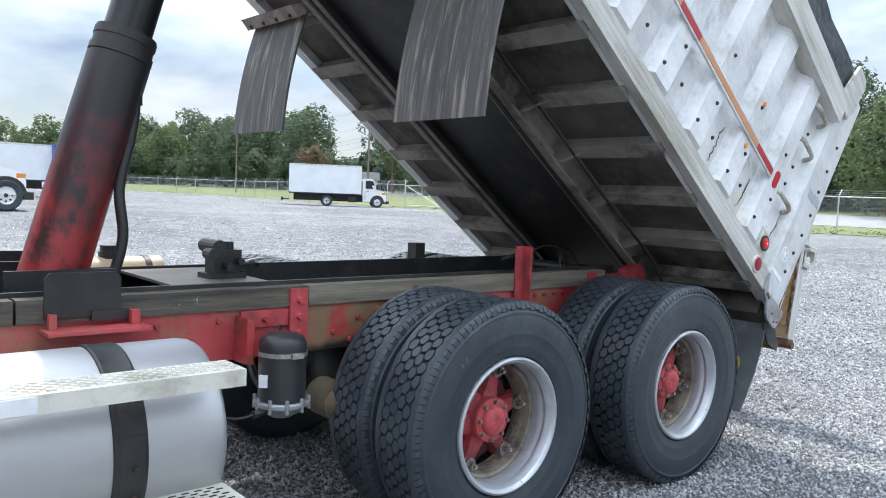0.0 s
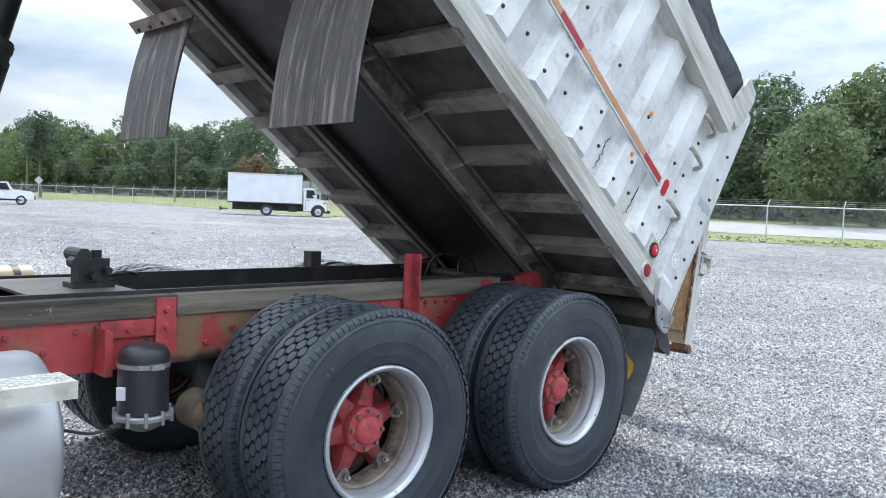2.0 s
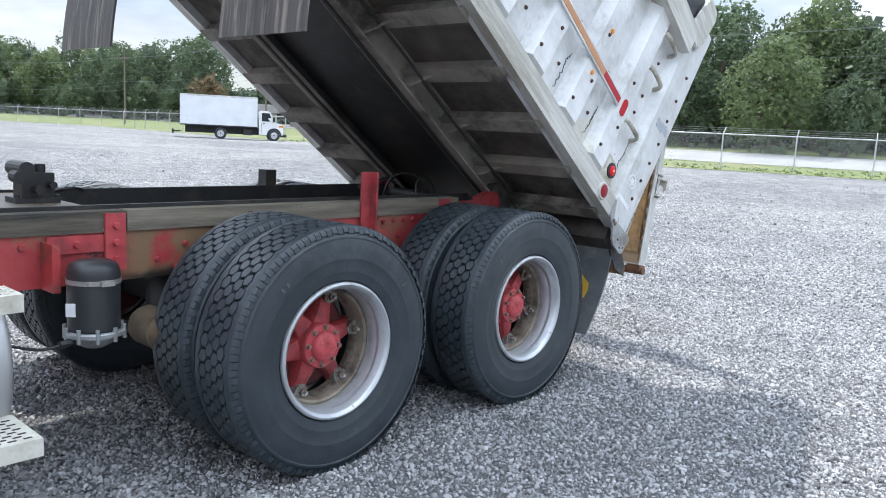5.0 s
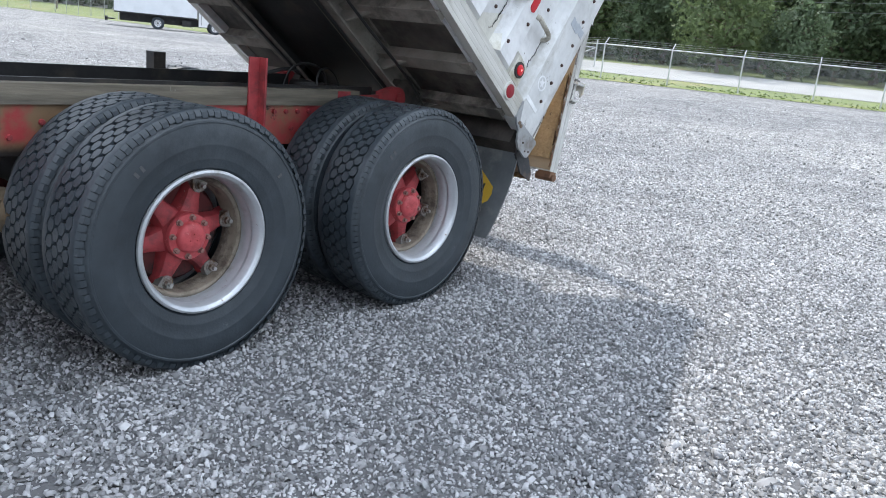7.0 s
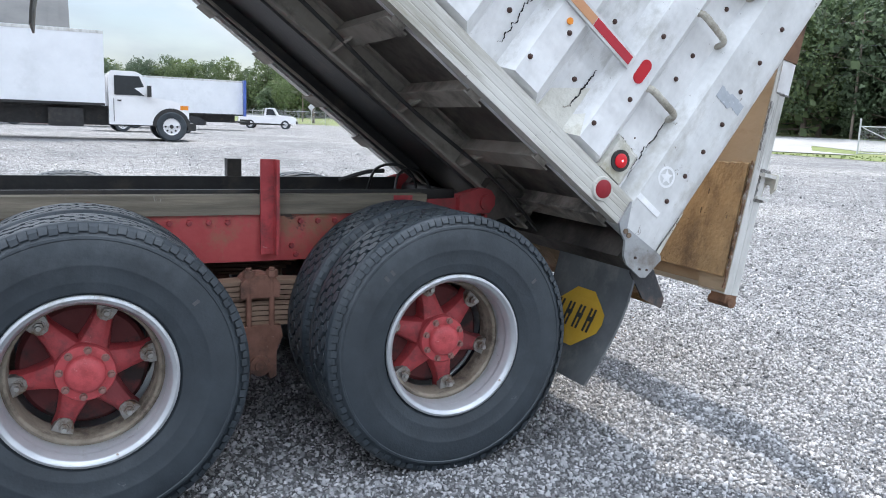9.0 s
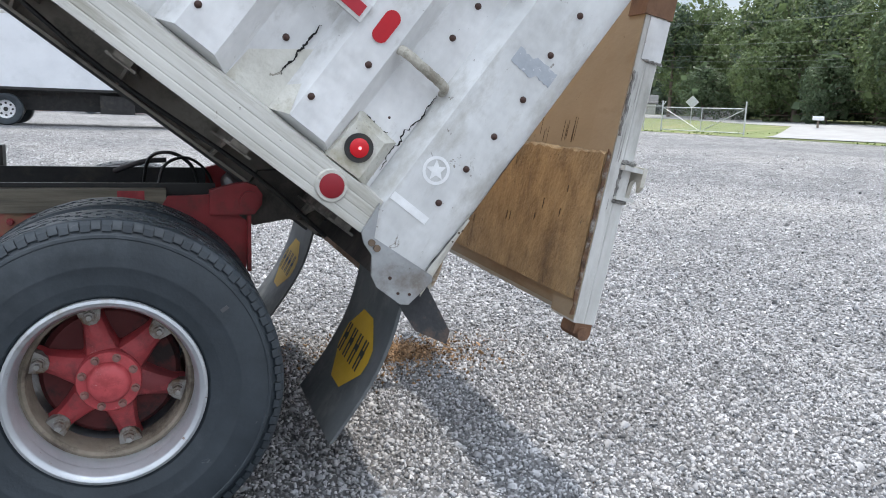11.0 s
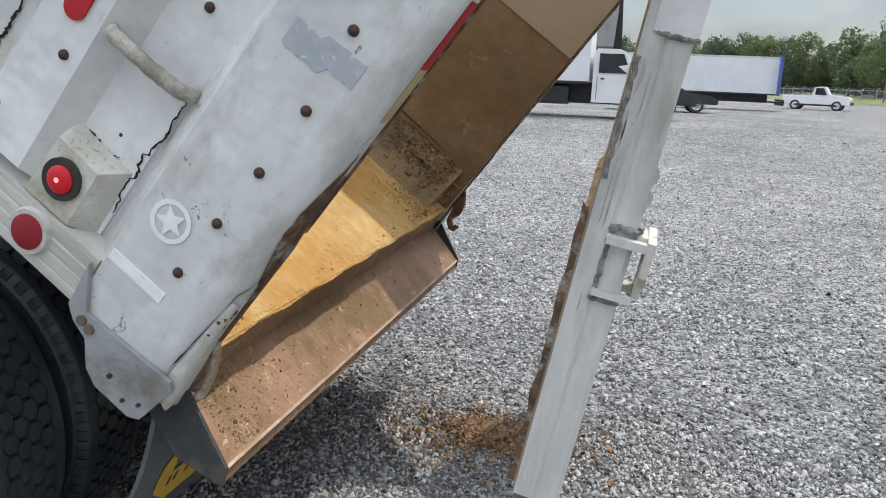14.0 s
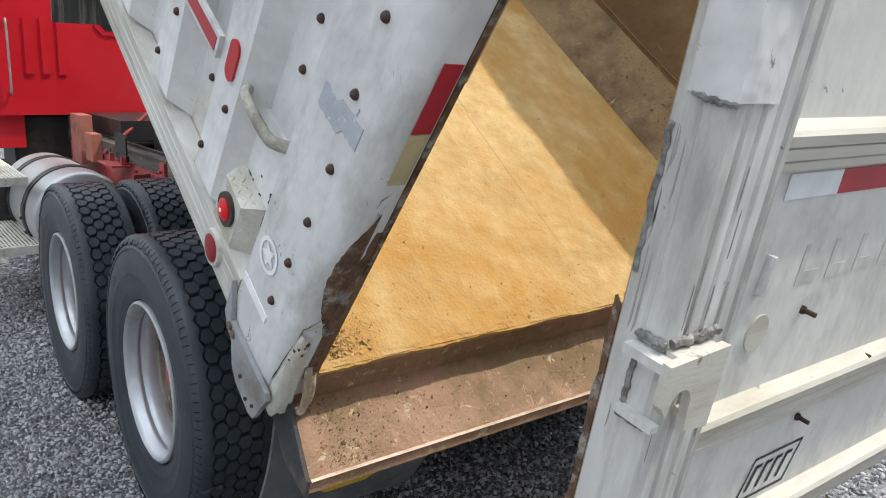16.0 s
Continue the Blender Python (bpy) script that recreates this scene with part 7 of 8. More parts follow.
# grass tufts on the verge nearest the yard
rng = random.Random(7)
bm = bmesh.new()
for x, y, nx, ny in along(LINE[1:7], 0.35):
    for _ in range(9):
        d = rng.uniform(-3.8, 5.5)
        px, py = x + nx * d + rng.uniform(-0.3, 0.3), y + ny * d + rng.uniform(-0.3, 0.3)
        h, a = rng.uniform(0.03, 0.10), rng.uniform(0, 3.14)
        if math.hypot(px - 38.0, py - 31.5) < 7.5:
            continue
        z = (rise(d) if d > -1 else gz(px, py)) + 0.03
        c, s = 0.07 * math.cos(a), 0.07 * math.sin(a)
        bm.faces.new([bm.verts.new(p) for p in ((px - c, py - s, z), (px + c, py + s, z), (px + rng.uniform(-0.06, 0.06), py + rng.uniform(-0.06, 0.06), z + h))])
tagged(part("grass_tufts", bm, BLADE), "uneven tufts of green grass on the verge", "grass", kind="stuff")


def fence_run(line, label):
    f = tagged(new("chain_link_fence"), label, "fence", kind="structure")
    pts = along(line, 3.05)
    post = None
    for x, y, nx, ny in pts:
        z = gz(x, y)
        if post is None:
            bm = bmesh.new()
            tube(bm, (0, 0, -0.1), (0, 0, 1.75), 0.036, n=8)
            tube(bm, (0, 0, 1.75), (0.22, 0, 2.05), 0.022, n=6)
            post = part("post", bm, GALV, f, "galvanised post with barbed-wire arm", at(x, y, z, 0, 0, math.degrees(math.atan2(ny, nx))))
        else:
            again(post, f, at(x, y, z, 0, 0, math.degrees(math.atan2(ny, nx))))
    top, wires, sheet_bm = bmesh.new(), bmesh.new(), bmesh.new()
    uv = sheet_bm.loops.layers.uv.new("UVMap")
    run = 0.0
    for (x0, y0, a0, b0), (x1, y1, a1, b1) in zip(pts, pts[1:]):
        z0, z1 = gz(x0, y0), gz(x1, y1)
        tube(top, (x0, y0, z0 + 1.72), (x1, y1, z1 + 1.72), 0.026, n=6)
        for k in range(3):
            o = 0.07 + 0.07 * k
            tube(wires, (x0 + a0 * o, y0 + b0 * o, z0 + 1.82 + 0.1 * k), (x1 + a1 * o, y1 + b1 * o, z1 + 1.82 + 0.1 * k), 0.006, n=4)
        L = math.hypot(x1 - x0, y1 - y0)
        face = sheet_bm.faces.new([sheet_bm.verts.new(p) for p in ((x0, y0, z0), (x1, y1, z1), (x1, y1, z1 + 1.71), (x0, y0, z0 + 1.71))])
        for loop, c in zip(face.loops, ((run, 0), (run + L, 0), (run + L, 1.71), (run, 1.71))):
            loop[uv].uv = c
        run += L
    part("top_rail", top, GALV, f)
    part("barbed_wire", wires, GALV, f)
    part("wire_mesh", sheet_bm, LINK, f, "galvanised chain-link mesh")
    return f


fence_run(FENCE[:5], "galvanised chain-link fence with barbed wire")
fence_run(FENCE_W, "galvanised chain-link fence with barbed wire")


def gate_leaf(a, b, label):
    g = tagged(new("yard_gate"), label, "gate", "yard gate leaves")
    a, b = Vector((*a, gz(*a))), Vector((*b, gz(*b)))
    up = Vector((0, 0, 1))
    for p in (a, b):
        bm = bmesh.new()
        tube(bm, p - up * 0.1, p + up * 2.1, 0.05, n=10)
        part("gate_post", bm, GALV, g, smooth=40)
    for h in (0.15, 1.65):
        bm = bmesh.new()
        tube(bm, a + up * h, b + up * h, 0.028, n=8)
        part("rail", bm, GALV, g, smooth=40)
    for p, q in ((a.lerp(b, 0.02) + up * 1.6, a.lerp(b, 0.48) + up * 0.2), (a.lerp(b, 0.5) + up * 0.15, a.lerp(b, 0.5) + up * 1.65), (a.lerp(b, 0.52) + up * 0.2, a.lerp(b, 0.98) + up * 1.6)):
        bm = bmesh.new()
        tube(bm, p, q, 0.026, n=8)
        part("brace", bm, GALV, g, smooth=40)
    bm = bmesh.new()
    uv = bm.loops.layers.uv.new("UVMap")
    L = (b - a).length
    face = bm.faces.new([bm.verts.new(p) for p in (a + up * 0.15, b + up * 0.15, b + up * 1.65, a + up * 1.65)])
    for loop, c in zip(face.loops, ((0, 0), (L, 0), (L, 1.5), (0, 1.5))):
        loop[uv].uv = c
    part("wire_mesh", bm, LINK, g)


gate_leaf((39.6, 26.3), (43.4, 21.2), "galvanised pipe gate leaf standing open by the drive")
gate_leaf((32.7, 43.0), (34.4, 36.7), "galvanised pipe gate leaf standing open by the drive")


# ---- trees ----
def tree_kind(seed, height, spread, leaf, pine, count=54, size_of=1.1):
    """A tapered trunk with limbs and a crown of many leaf clumps with gaps."""
    rng = random.Random(seed)
    t = new("pine_tree" if pine else "tree")
    bm = bmesh.new()
    lean = Vector((rng.uniform(-0.04, 0.04), rng.uniform(-0.04, 0.04), 1))
    top = 0.93 if pine else 0.7
    tube(bm, (0, 0, -0.5), lean * height * 0.35, 0.24, 0.17, 10)
    tube(bm, lean * height * 0.35, lean * height * top, 0.17, 0.04, 8)
    tips = []
    base = 0.5 if pine else 0.09
    for k in range(30 if pine else 34):
        h = height * (base + (0.98 - base) * (k + rng.random()) / (30 if pine else 34))
        s = (h / height - base) / (1 - base)
        r = spread * (math.sin(3.14159 * min(1, 0.3 + 0.7 * s)) ** 0.6 * 0.95 + 0.1 if pine else math.sin(3.14159 * min(1, 0.16 + 0.84 * s)) ** 0.75 + 0.12) * rng.uniform(0.55, 1.1)
        a = k * 2.4 + rng.uniform(-0.4, 0.4)
        p = lean * h * (0.92 if pine else 0.8)
        q = Vector((r * math.cos(a), r * math.sin(a), h + rng.uniform(-0.3, 0.5)))
        tube(bm, p, q, 0.06 * (1 - 0.6 * s), 0.015, 5)
        tips.append((q, r))
        tips.append((p.lerp(q, 0.55), r * 0.8))
    part("trunk", bm, BARK, t, smooth=50)
    bm = bmesh.new()
    clumps = []
    if pine:
        for q, r in tips:
            clumps.append((q, rng.uniform(0.55, 1.0) * 0.75 * spread / 3.2, count, Vector((0, 0, q.z))))
    else:
        # rounded lobes over an egg-shaped crown, smaller towards its top
        heart = Vector((0, 0, height * 0.54))
        for k in range(30):
            up = -0.75 + 1.7 * (k + rng.random()) / 30
            a = k * 2.4 + rng.uniform(-0.5, 0.5)
            side = math.sqrt(max(0.06, 1 - min(1, abs(up)) ** 2.2))
            q = heart + Vector((spread * 0.72 * side * math.cos(a), spread * 0.72 * side * math.sin(a), height * 0.42 * up)) * rng.uniform(0.82, 1.08)
            clumps.append((q, spread * rng.uniform(0.24, 0.40) * (0.85 if up > 0.5 else 1.0), int(count * 2.3), heart))
    for q, size, leaves, heart in clumps:
        away = (q - heart).normalized() if (q - heart).length > 0.01 else Vector((0, 0, 1))
        for _ in range(leaves):
            d = Vector((rng.gauss(0, 1), rng.gauss(0, 1), rng.gauss(0, 0.8))).normalized()
            if d.dot(away) < -0.3:
                d = -d
            c = q + d * size * (rng.uniform(0.80, 1.12) if rng.random() < 0.8 else rng.uniform(1.1, 1.45))
            n = (d * 1.1 + Vector((rng.gauss(0, 0.55), rng.gauss(0, 0.55), rng.gauss(0.25, 0.55)))).normalized()
            u = n.orthogonal().normalized()
            v = n.cross(u)
            turn = rng.uniform(0, 6.2832)
            u, v = u * math.cos(turn) + v * math.sin(turn), v * math.cos(turn) - u * math.sin(turn)
            w = rng.uniform(0.08, 0.17) * spread / 3.2 * size_of
            u, v = u * w, v * w * rng.uniform(0.6, 1.1)
            bm.faces.new([bm.verts.new(c + e) for e in (-u - v * 0.5, u - v * 0.5, v * 1.1)])
    # inner foliage that closes the crown
    for _ in range(260):
        q, r = rng.choice(tips)
        c = Vector((0, 0, q.z)).lerp(q, rng.uniform(0.15, 0.85)) + Vector((rng.gauss(0, 0.3), rng.gauss(0, 0.3), rng.gauss(0, 0.4)))
        n = Vector((rng.gauss(0, 1), rng.gauss(0, 1), rng.gauss(0.3, 1))).normalized()
        u = n.orthogonal().normalized() * rng.uniform(0.3, 0.55)
        v = n.cross(u) * rng.uniform(0.6, 1.0)
        bm.faces.new([bm.verts.new(c + e) for e in (-u, -v * 0.9, u, v)])
    part("crown", bm, leaf, t)
    return t


KINDS = [tree_kind(1, 10.5, 3.9, LEAF[0], False), tree_kind(2, 11.5, 4.2, LEAF[1], False), tree_kind(3, 9.0, 3.7, LEAF[2], False),
         tree_kind(4, 12.4, 3.6, LEAF[0], True), tree_kind(5, 11.0, 3.8, LEAF[2], False), tree_kind(6, 5.2, 2.4, LEAF[1], False), tree_kind(7, 6.0, 2.4, LEAF[3], False), tree_kind(8, 5.0, 4.2, LEAF[0], False, 22, 2.2)]
NAMES = ["broad dark green deciduous tree at the wood's edge", "tall green deciduous tree at the wood's edge", "light green rounded tree at the wood's edge", "tall dark pine with a high crown",
         "full green deciduous tree at the wood's edge", "low green bushy tree before the woods", "bushy tree turning brown and gold", "dense dark thicket inside the wood"]
for ob, label in zip(KINDS, NAMES):
    tagged(ob, label, "tree", "roadside woods")
rng = random.Random(21)
used = set()
def plant(kind, x, y, z, s):
    m = at(x, y, z, 0, 0, rng.uniform(0, 360)) @ Matrix.Diagonal((s * rng.uniform(0.9, 1.1), s * rng.uniform(0.9, 1.1), s, 1))
    if kind not in used:
        used.add(kind)
        KINDS[kind].matrix_basis = m
        return
    o = copy_thing(KINDS[kind], m)
    o.matrix_basis = m
for x, y, nx, ny in along(LINE, 5.2):
    far = math.hypot(x, y)
    for row, (d, ks) in enumerate(((18, (5, 5, 2, 5)), (22.5, (0, 1, 2, 4, 4)), (27.0, (0, 1, 3, 4, 0)),)):
        if row == 0 and rng.random() < 0.15:
            continue
        if far > 120 and row == 3:
            continue
        dd = d + rng.uniform(-1.6, 1.6)
        k = rng.choice(ks)
        px, py = x + nx * dd + rng.uniform(-1.8, 1.8), y + ny * dd + rng.uniform(-1.8, 1.8)
        if 53.5 < math.degrees(math.atan2(py + 3.4, px - 0.8)) < 60.5 and math.hypot(px, py) < 122:
            continue          # the house stands in a clearing
        bearing = math.degrees(math.atan2(py + 3, px))
        tall = (0.92 + 0.30 * ease(24, 38, bearing) if bearing < 55 else 1.0) if row else 1.0          # the wood stands highest just east of the entrance
        plant(k, px, py, rise(dd) - 0.1, tall * rng.uniform(0.82, 1.08))
for x, y, nx, ny in along(LINE, 4.6):
    d = 37 + rng.uniform(-2.5, 2.5)
    plant(7, x + nx * d, y + ny * d, rise(d) - 0.6, rng.uniform(1.0, 1.35))
for x, y, k, s in ((32.0, 108.0, 3, 0.86), (58.0, 78.0, 3, 1.05), (52.0, 88.0, 6, 1.0), (64.0, 60.0, 3, 1.1), (56.5, 63.0, 5, 0.6), (-12.0, 150.0, 1, 0.9), (-25.0, 160.0, 4, 0.9), (-4.0, 158.0, 0, 0.9), (-38.0, 150.0, 2, 1.0)):
    plant(k, x, y, 1.0, s)

# ---- utility poles and lines ----
def pole(x, y, z, h):
    p = tagged(new("utility_pole"), "weathered wooden utility pole with a crossarm", "pole", "utility poles")
    bm = bmesh.new()
    tube(bm, (x, y, z - 0.5), (x, y, z + h), 0.11, 0.075, 10)
    part("shaft", bm, POLEWOOD, p, smooth=50)
    part("crossarm", boxes((x - 0.06, x + 0.06, y - 1.1, y + 1.1, z + h - 0.75, z + h - 0.63)), POLEWOOD, p)
    return Vector((x, y, z + h))
tops = [pole(59.0, -40.0, 1.2, 9.6), pole(54.0, 2.0, 1.2, 9.4), pole(52.5, 36.5, 1.2, 9.4), pole(44.5, 64.5, 1.2, 9.6), pole(43.0, 92.0, 1.2, 8.2), pole(31.5, 112.0, 1.2, 7.2)]
lines = tagged(new("power_lines"), "thin overhead power and phone cables", "cable")
for a, b in zip(tops, tops[1:]):
    for dz, off in ((-0.6, -1.0), (-0.6, 1.0), (-2.4, 0.0), (-3.5, 0.0), (-3.9, 0.1), (-4.5, 0.1)):
        bm = bmesh.new()
        pts = []
        for k in range(9):
            s = k / 8
            p = a.lerp(b, s)
            pts.append((p.x, p.y + off, p.z + dz - 0.5 * math.sin(3.14159 * s)))
        bent(bm, pts, 0.010, 4)
        part("cable", bm, plain("cable_black", (0.25, 0.26, 0.27), 0.5) if "cable_black" not in bpy.data.materials else bpy.data.materials["cable_black"], lines)

# ---- road sign, mailbox, house ----
def road_sign(x, y, z, size):
    s = tagged(new("road_sign"), "diamond road sign seen from behind on a steel post", "sign")
    bm = bmesh.new()
    tube(bm, (x, y, z - 0.3), (x, y, z + 2.6), 0.03, n=8)
    part("post", bm, GALV, s)
    bm = bmesh.new()
    prism(bm, [(0, -size), (size, 0), (0, size), (-size, 0)], "y", -0.005, 0.005)
    part("plate", bm, GALV, s, "grey back of a diamond sign plate", at(x, y - 0.04, z + 2.15, 0, 0, -38), bevel=0.002)
road_sign(43.0, 53.6, 0.6, 0.55)
road_sign(29.6, 101.2, 0.6, 0.5)
mb = tagged(new("mailbox"), "white mailbox on a post by the drive", "mailbox")
part("post", boxes((42.45, 42.55, 38.95, 39.05, 0.3, 1.55)), POLEWOOD, mb)
bm = bmesh.new()
prism(bm, [(-0.18, 0), (0.18, 0), (0.18, 0.2), (0.13, 0.28), (-0.13, 0.28), (-0.18, 0.2)], "y", -0.36, 0.36)
part("box", bm, CARWHITE, mb, "", at(42.5, 39.0, 1.55, 0, 0, 40), bevel=0.02)

h = tagged(new("house"), "small white house with a dark gable roof among trees", "house")
HM = at(61.5, 92.5, 1.6, 0, 0, -34) @ Matrix.Diagonal((0.68, 0.68, 0.60, 1))
part("wall", boxes((-5.5, 5.5, -3.2, 3.2, -0.5, 2.7)), SIDING, h, "white siding walls", HM)
bm = bmesh.new()
prism(bm, [(-3.7, 2.6), (0, 4.6), (3.7, 2.6), (3.5, 2.5), (0, 4.4), (-3.5, 2.5)], "x", -5.9, 5.9)
part("roof", bm, ROOFGREY, h, "dark shingle roof", HM)
for x in (-4.2, -2.4, 0.6, 3.2):
    w = part("window", boxes((x - 0.5, x + 0.5, -3.28, -3.2, 0.9, 2.1)), CARWHITE, h, "", HM)
    part("pane", boxes((x - 0.42, x + 0.42, -3.29, -3.281, 0.98, 2.02)), GLASS, w)
part("door", boxes((-1.2, -0.3, -3.27, -3.2, 0.0, 2.1)), BLUE, h, "dark front door", HM)
for x in (-5.2, -2.0, 1.6):
    part("porch_post", boxes((x - 0.08, x + 0.08, -5.0, -4.84, -0.4, 2.5)), CARWHITE, h, "", HM)
bm = bmesh.new()
prism(bm, [(-5.2, 2.45), (-3.2, 3.0), (-3.2, 2.9), (-5.2, 2.38)], "x", -5.6, 2.0)
part("porch_roof", bm, ROOFGREY, h, "", HM)


# ---- parked vehicles ----
def road_wheel(parent, x, y, r, w, m):
    bm = bmesh.new()
    lathe(bm, [(r * 0.56, -w / 2 + 0.02), (r * 0.62, -w / 2), (r * 0.93, -w / 2), (r, -w / 2 + 0.04), (r, w / 2 - 0.04), (r * 0.93, w / 2), (r * 0.6, w / 2)], 28)
    wh = part("wheel", bm, RUBBER, parent, "black tyre on white steel rim", m @ at(x, y, r), smooth=40)
    bm = bmesh.new()
    s = -1 if y < 0 else 1
    lathe(bm, [(0.0, s * w * 0.28), (r * 0.2, s * w * 0.3), (r * 0.22, s * w * 0.2), (r * 0.5, s * w * 0.15), (r * 0.57, s * w * 0.45), (r * 0.62, s * w * 0.47), (r * 0.6, s * w * 0.4)], 24)
    part("rim", bm, CARWHITE, wh, "", smooth=35)
    bm = bmesh.new()
    for k in range(8):
        a = k * 0.7854
        disc(bm, (r * 0.38 * math.cos(a), s * w * 0.16, r * 0.38 * math.sin(a)), r * 0.07, "y", s * 0.02, 8)
    disc(bm, (0, s * w * 0.3, 0), r * 0.14, "y", s * 0.02, 10)
    part("hub", bm, BLACK, wh)


def cab_shape(bm, x0, x1, hood, z0, roof, beltz, hoodz, half):
    """Side outline of a bonneted cab, drawn out across, narrower at the roof."""
    prof = [(x0, z0), (x0, roof - 0.12), (x0 + 0.1, roof), (x0 + (x1 - x0) * 0.62, roof), (x0 + (x1 - x0) * 0.78, roof - 0.08), (x1, beltz + 0.04), (x1 + hood * 0.55, hoodz), (x1 + hood * 0.92, hoodz - 0.16), (x1 + hood, hoodz - 0.4), (x1 + hood, z0)]
    prism(bm, prof, "y", -half, half)
    for v in bm.verts:
        if v.co.z > beltz + 0.08:
            v.co.y *= 0.86
    return bm


def box_truck(m, label, wb, r, box_x0, box_x1, box_z0, box_z1, cab_len, hood, roof, half_cab, half_box, grille):
    """Rear axle at x = 0, front axle at x = wb, heading +x."""
    t = tagged(new("box_truck"), label, "truck")
    z0 = r * 1.05
    bm = bmesh.new()
    cab_shape(bm, box_x1 + 0.12, box_x1 + 0.12 + cab_len, hood, z0, roof, roof * 0.62, roof * 0.60, half_cab)
    part("cab", bm, CARWHITE, t, "white bonneted cab", m, bevel=0.05, smooth=35)
    xa, xb = box_x1 + 0.3, box_x1 + 0.12 + cab_len * 0.82
    for s in (-1, 1):
        bm = bmesh.new()
        prism(bm, [(xa, roof * 0.655), (xb + 0.14, roof * 0.655), (xb - 0.12, roof * 0.93), (xa, roof * 0.93)], "y", *sorted((s * half_cab * 0.90, s * half_cab * 0.945)))
        part("side_window", bm, GLASS, t, "", m)
        part("mirror", boxes((xb + 0.1, xb + 0.22, *sorted((s * half_cab, s * (half_cab + 0.28))), roof * 0.64, roof * 0.8)), BLACK, t, "", m, bevel=0.02)
        part("door_line", boxes((xa - 0.04, xa - 0.02, *sorted((s * half_cab, s * (half_cab + 0.004))), z0 + 0.1, roof * 0.6)), BLACK, t, "", m)
        part("door_handle", boxes((xa + 0.08, xa + 0.2, *sorted((s * half_cab, s * (half_cab + 0.02))), roof * 0.56, roof * 0.585)), BLACK, t, "", m)
        fx = box_x1 + 0.12 + cab_len + hood
        part("marker_lamp", boxes((fx - 0.28, fx - 0.02, *sorted((s * half_cab * 0.8, s * (half_cab + 0.008))), roof * 0.47, roof * 0.53)), AMBER, t, "orange side marker", m, bevel=0.02)
        bm = bmesh.new()
        arc = [(math.cos(radians(12 * k)), math.sin(radians(12 * k))) for k in range(16)]
        prism(bm, [(r * 1.24 * c, r * 1.24 * v) for c, v in arc] + [(r * 0.98 * c, r * 0.98 * v) for c, v in arc[::-1]], "y", -0.012, 0.012)
        part("wheel_arch", bm, BLACK, t, "", m @ at(wb, s * (half_cab + 0.0), r))
    fx = box_x1 + 0.12 + cab_len + hood
    part("bumper", boxes((fx - 0.05, fx + 0.22, -half_cab, half_cab, r * 0.75, r * 1.25)), BLACK, t, "dark front bumper", m, bevel=0.04)
    part("grille", boxes((fx - 0.02, fx + 0.015, -half_cab * 0.62, half_cab * 0.62, r * 1.3, roof * 0.52)), grille, t, "", m, bevel=0.02)
    bm = boxes((box_x0, box_x1, -half_box, half_box, box_z0, box_z1))
    part("cargo_box", bm, BOXWHITE, t, "plain white cargo box", m, bevel=0.035)
    for s in (-1, 1):
        part("box_sill", boxes((box_x0, box_x1, *sorted((s * half_box, s * (half_box + 0.015))), box_z0 - 0.05, box_z0 + 0.03)), BLACK, t, "", m)
        part("box_cap_rail", boxes((box_x0, box_x1, *sorted((s * half_box, s * (half_box + 0.012))), box_z1 - 0.1, box_z1 - 0.01)), ALU, t, "", m)
    part("underframe", boxes((box_x0 + 0.3, fx - 0.3, -0.45, 0.45, r * 0.95, box_z0 - 0.05)), BLACK, t, "black chassis rails", m)
    part("under_gear", boxes((wb * 0.42, wb * 0.58, -half_box * 0.9, -half_box * 0.55, r * 0.85, box_z0 - 0.16)), BLACK, t, "dark tank under the chassis", m, bevel=0.03)
    part("tail_frame", boxes((box_x0 - 0.5, box_x0, -half_box * 0.9, half_box * 0.9, r * 0.95, r * 1.15), (box_x0 - 0.5, box_x0 - 0.42, -half_box * 0.9, half_box * 0.9, r * 0.7, r * 1.4)), BLACK, t, "folded tail-lift", m, bevel=0.03)
    for s in (-1, 1):
        road_wheel(t, wb, s * (half_cab - 0.1), r, 0.3, m)
        road_wheel(t, 0, s * (half_box - 0.16), r, 0.32, m)
    return t


box_truck(at(25.4, 42.4, 0.40, 0, 0, -31), "small white box truck parked by the fence", 3.4, 0.38, -2.5, 2.3, 0.86, 2.78, 0.95, 0.62, 1.95, 0.95, 1.08, BLACK)
box_truck(at(-4.35, 25.2, 0.42, 0, 0, 0), "long white box truck parked on the gravel", 6.4, 0.49, -3.4, 4.35, 1.15, 3.45, 1.3, 1.2, 2.25, 1.1, 1.22, BLACK)
far_truck = box_truck(at(2.6, 46.4, 0.42, 0, 0, 183), "white box truck with a blue door frame, parked far off", 6.2, 0.49, -6.2, 4.2, 0.95, 3.0, 1.3, 1.2, 2.25, 1.1, 1.22, BLACK)
for b in ((8.84, 8.98, 45.05, 45.35, 1.3, 3.45), (8.84, 8.98, 47.5, 47.8, 1.3, 3.45), (8.84, 8.98, 45.35, 47.5, 3.3, 3.45)):
    part("door_post", boxes(b), BLUE, far_truck, "blue rear door frame")


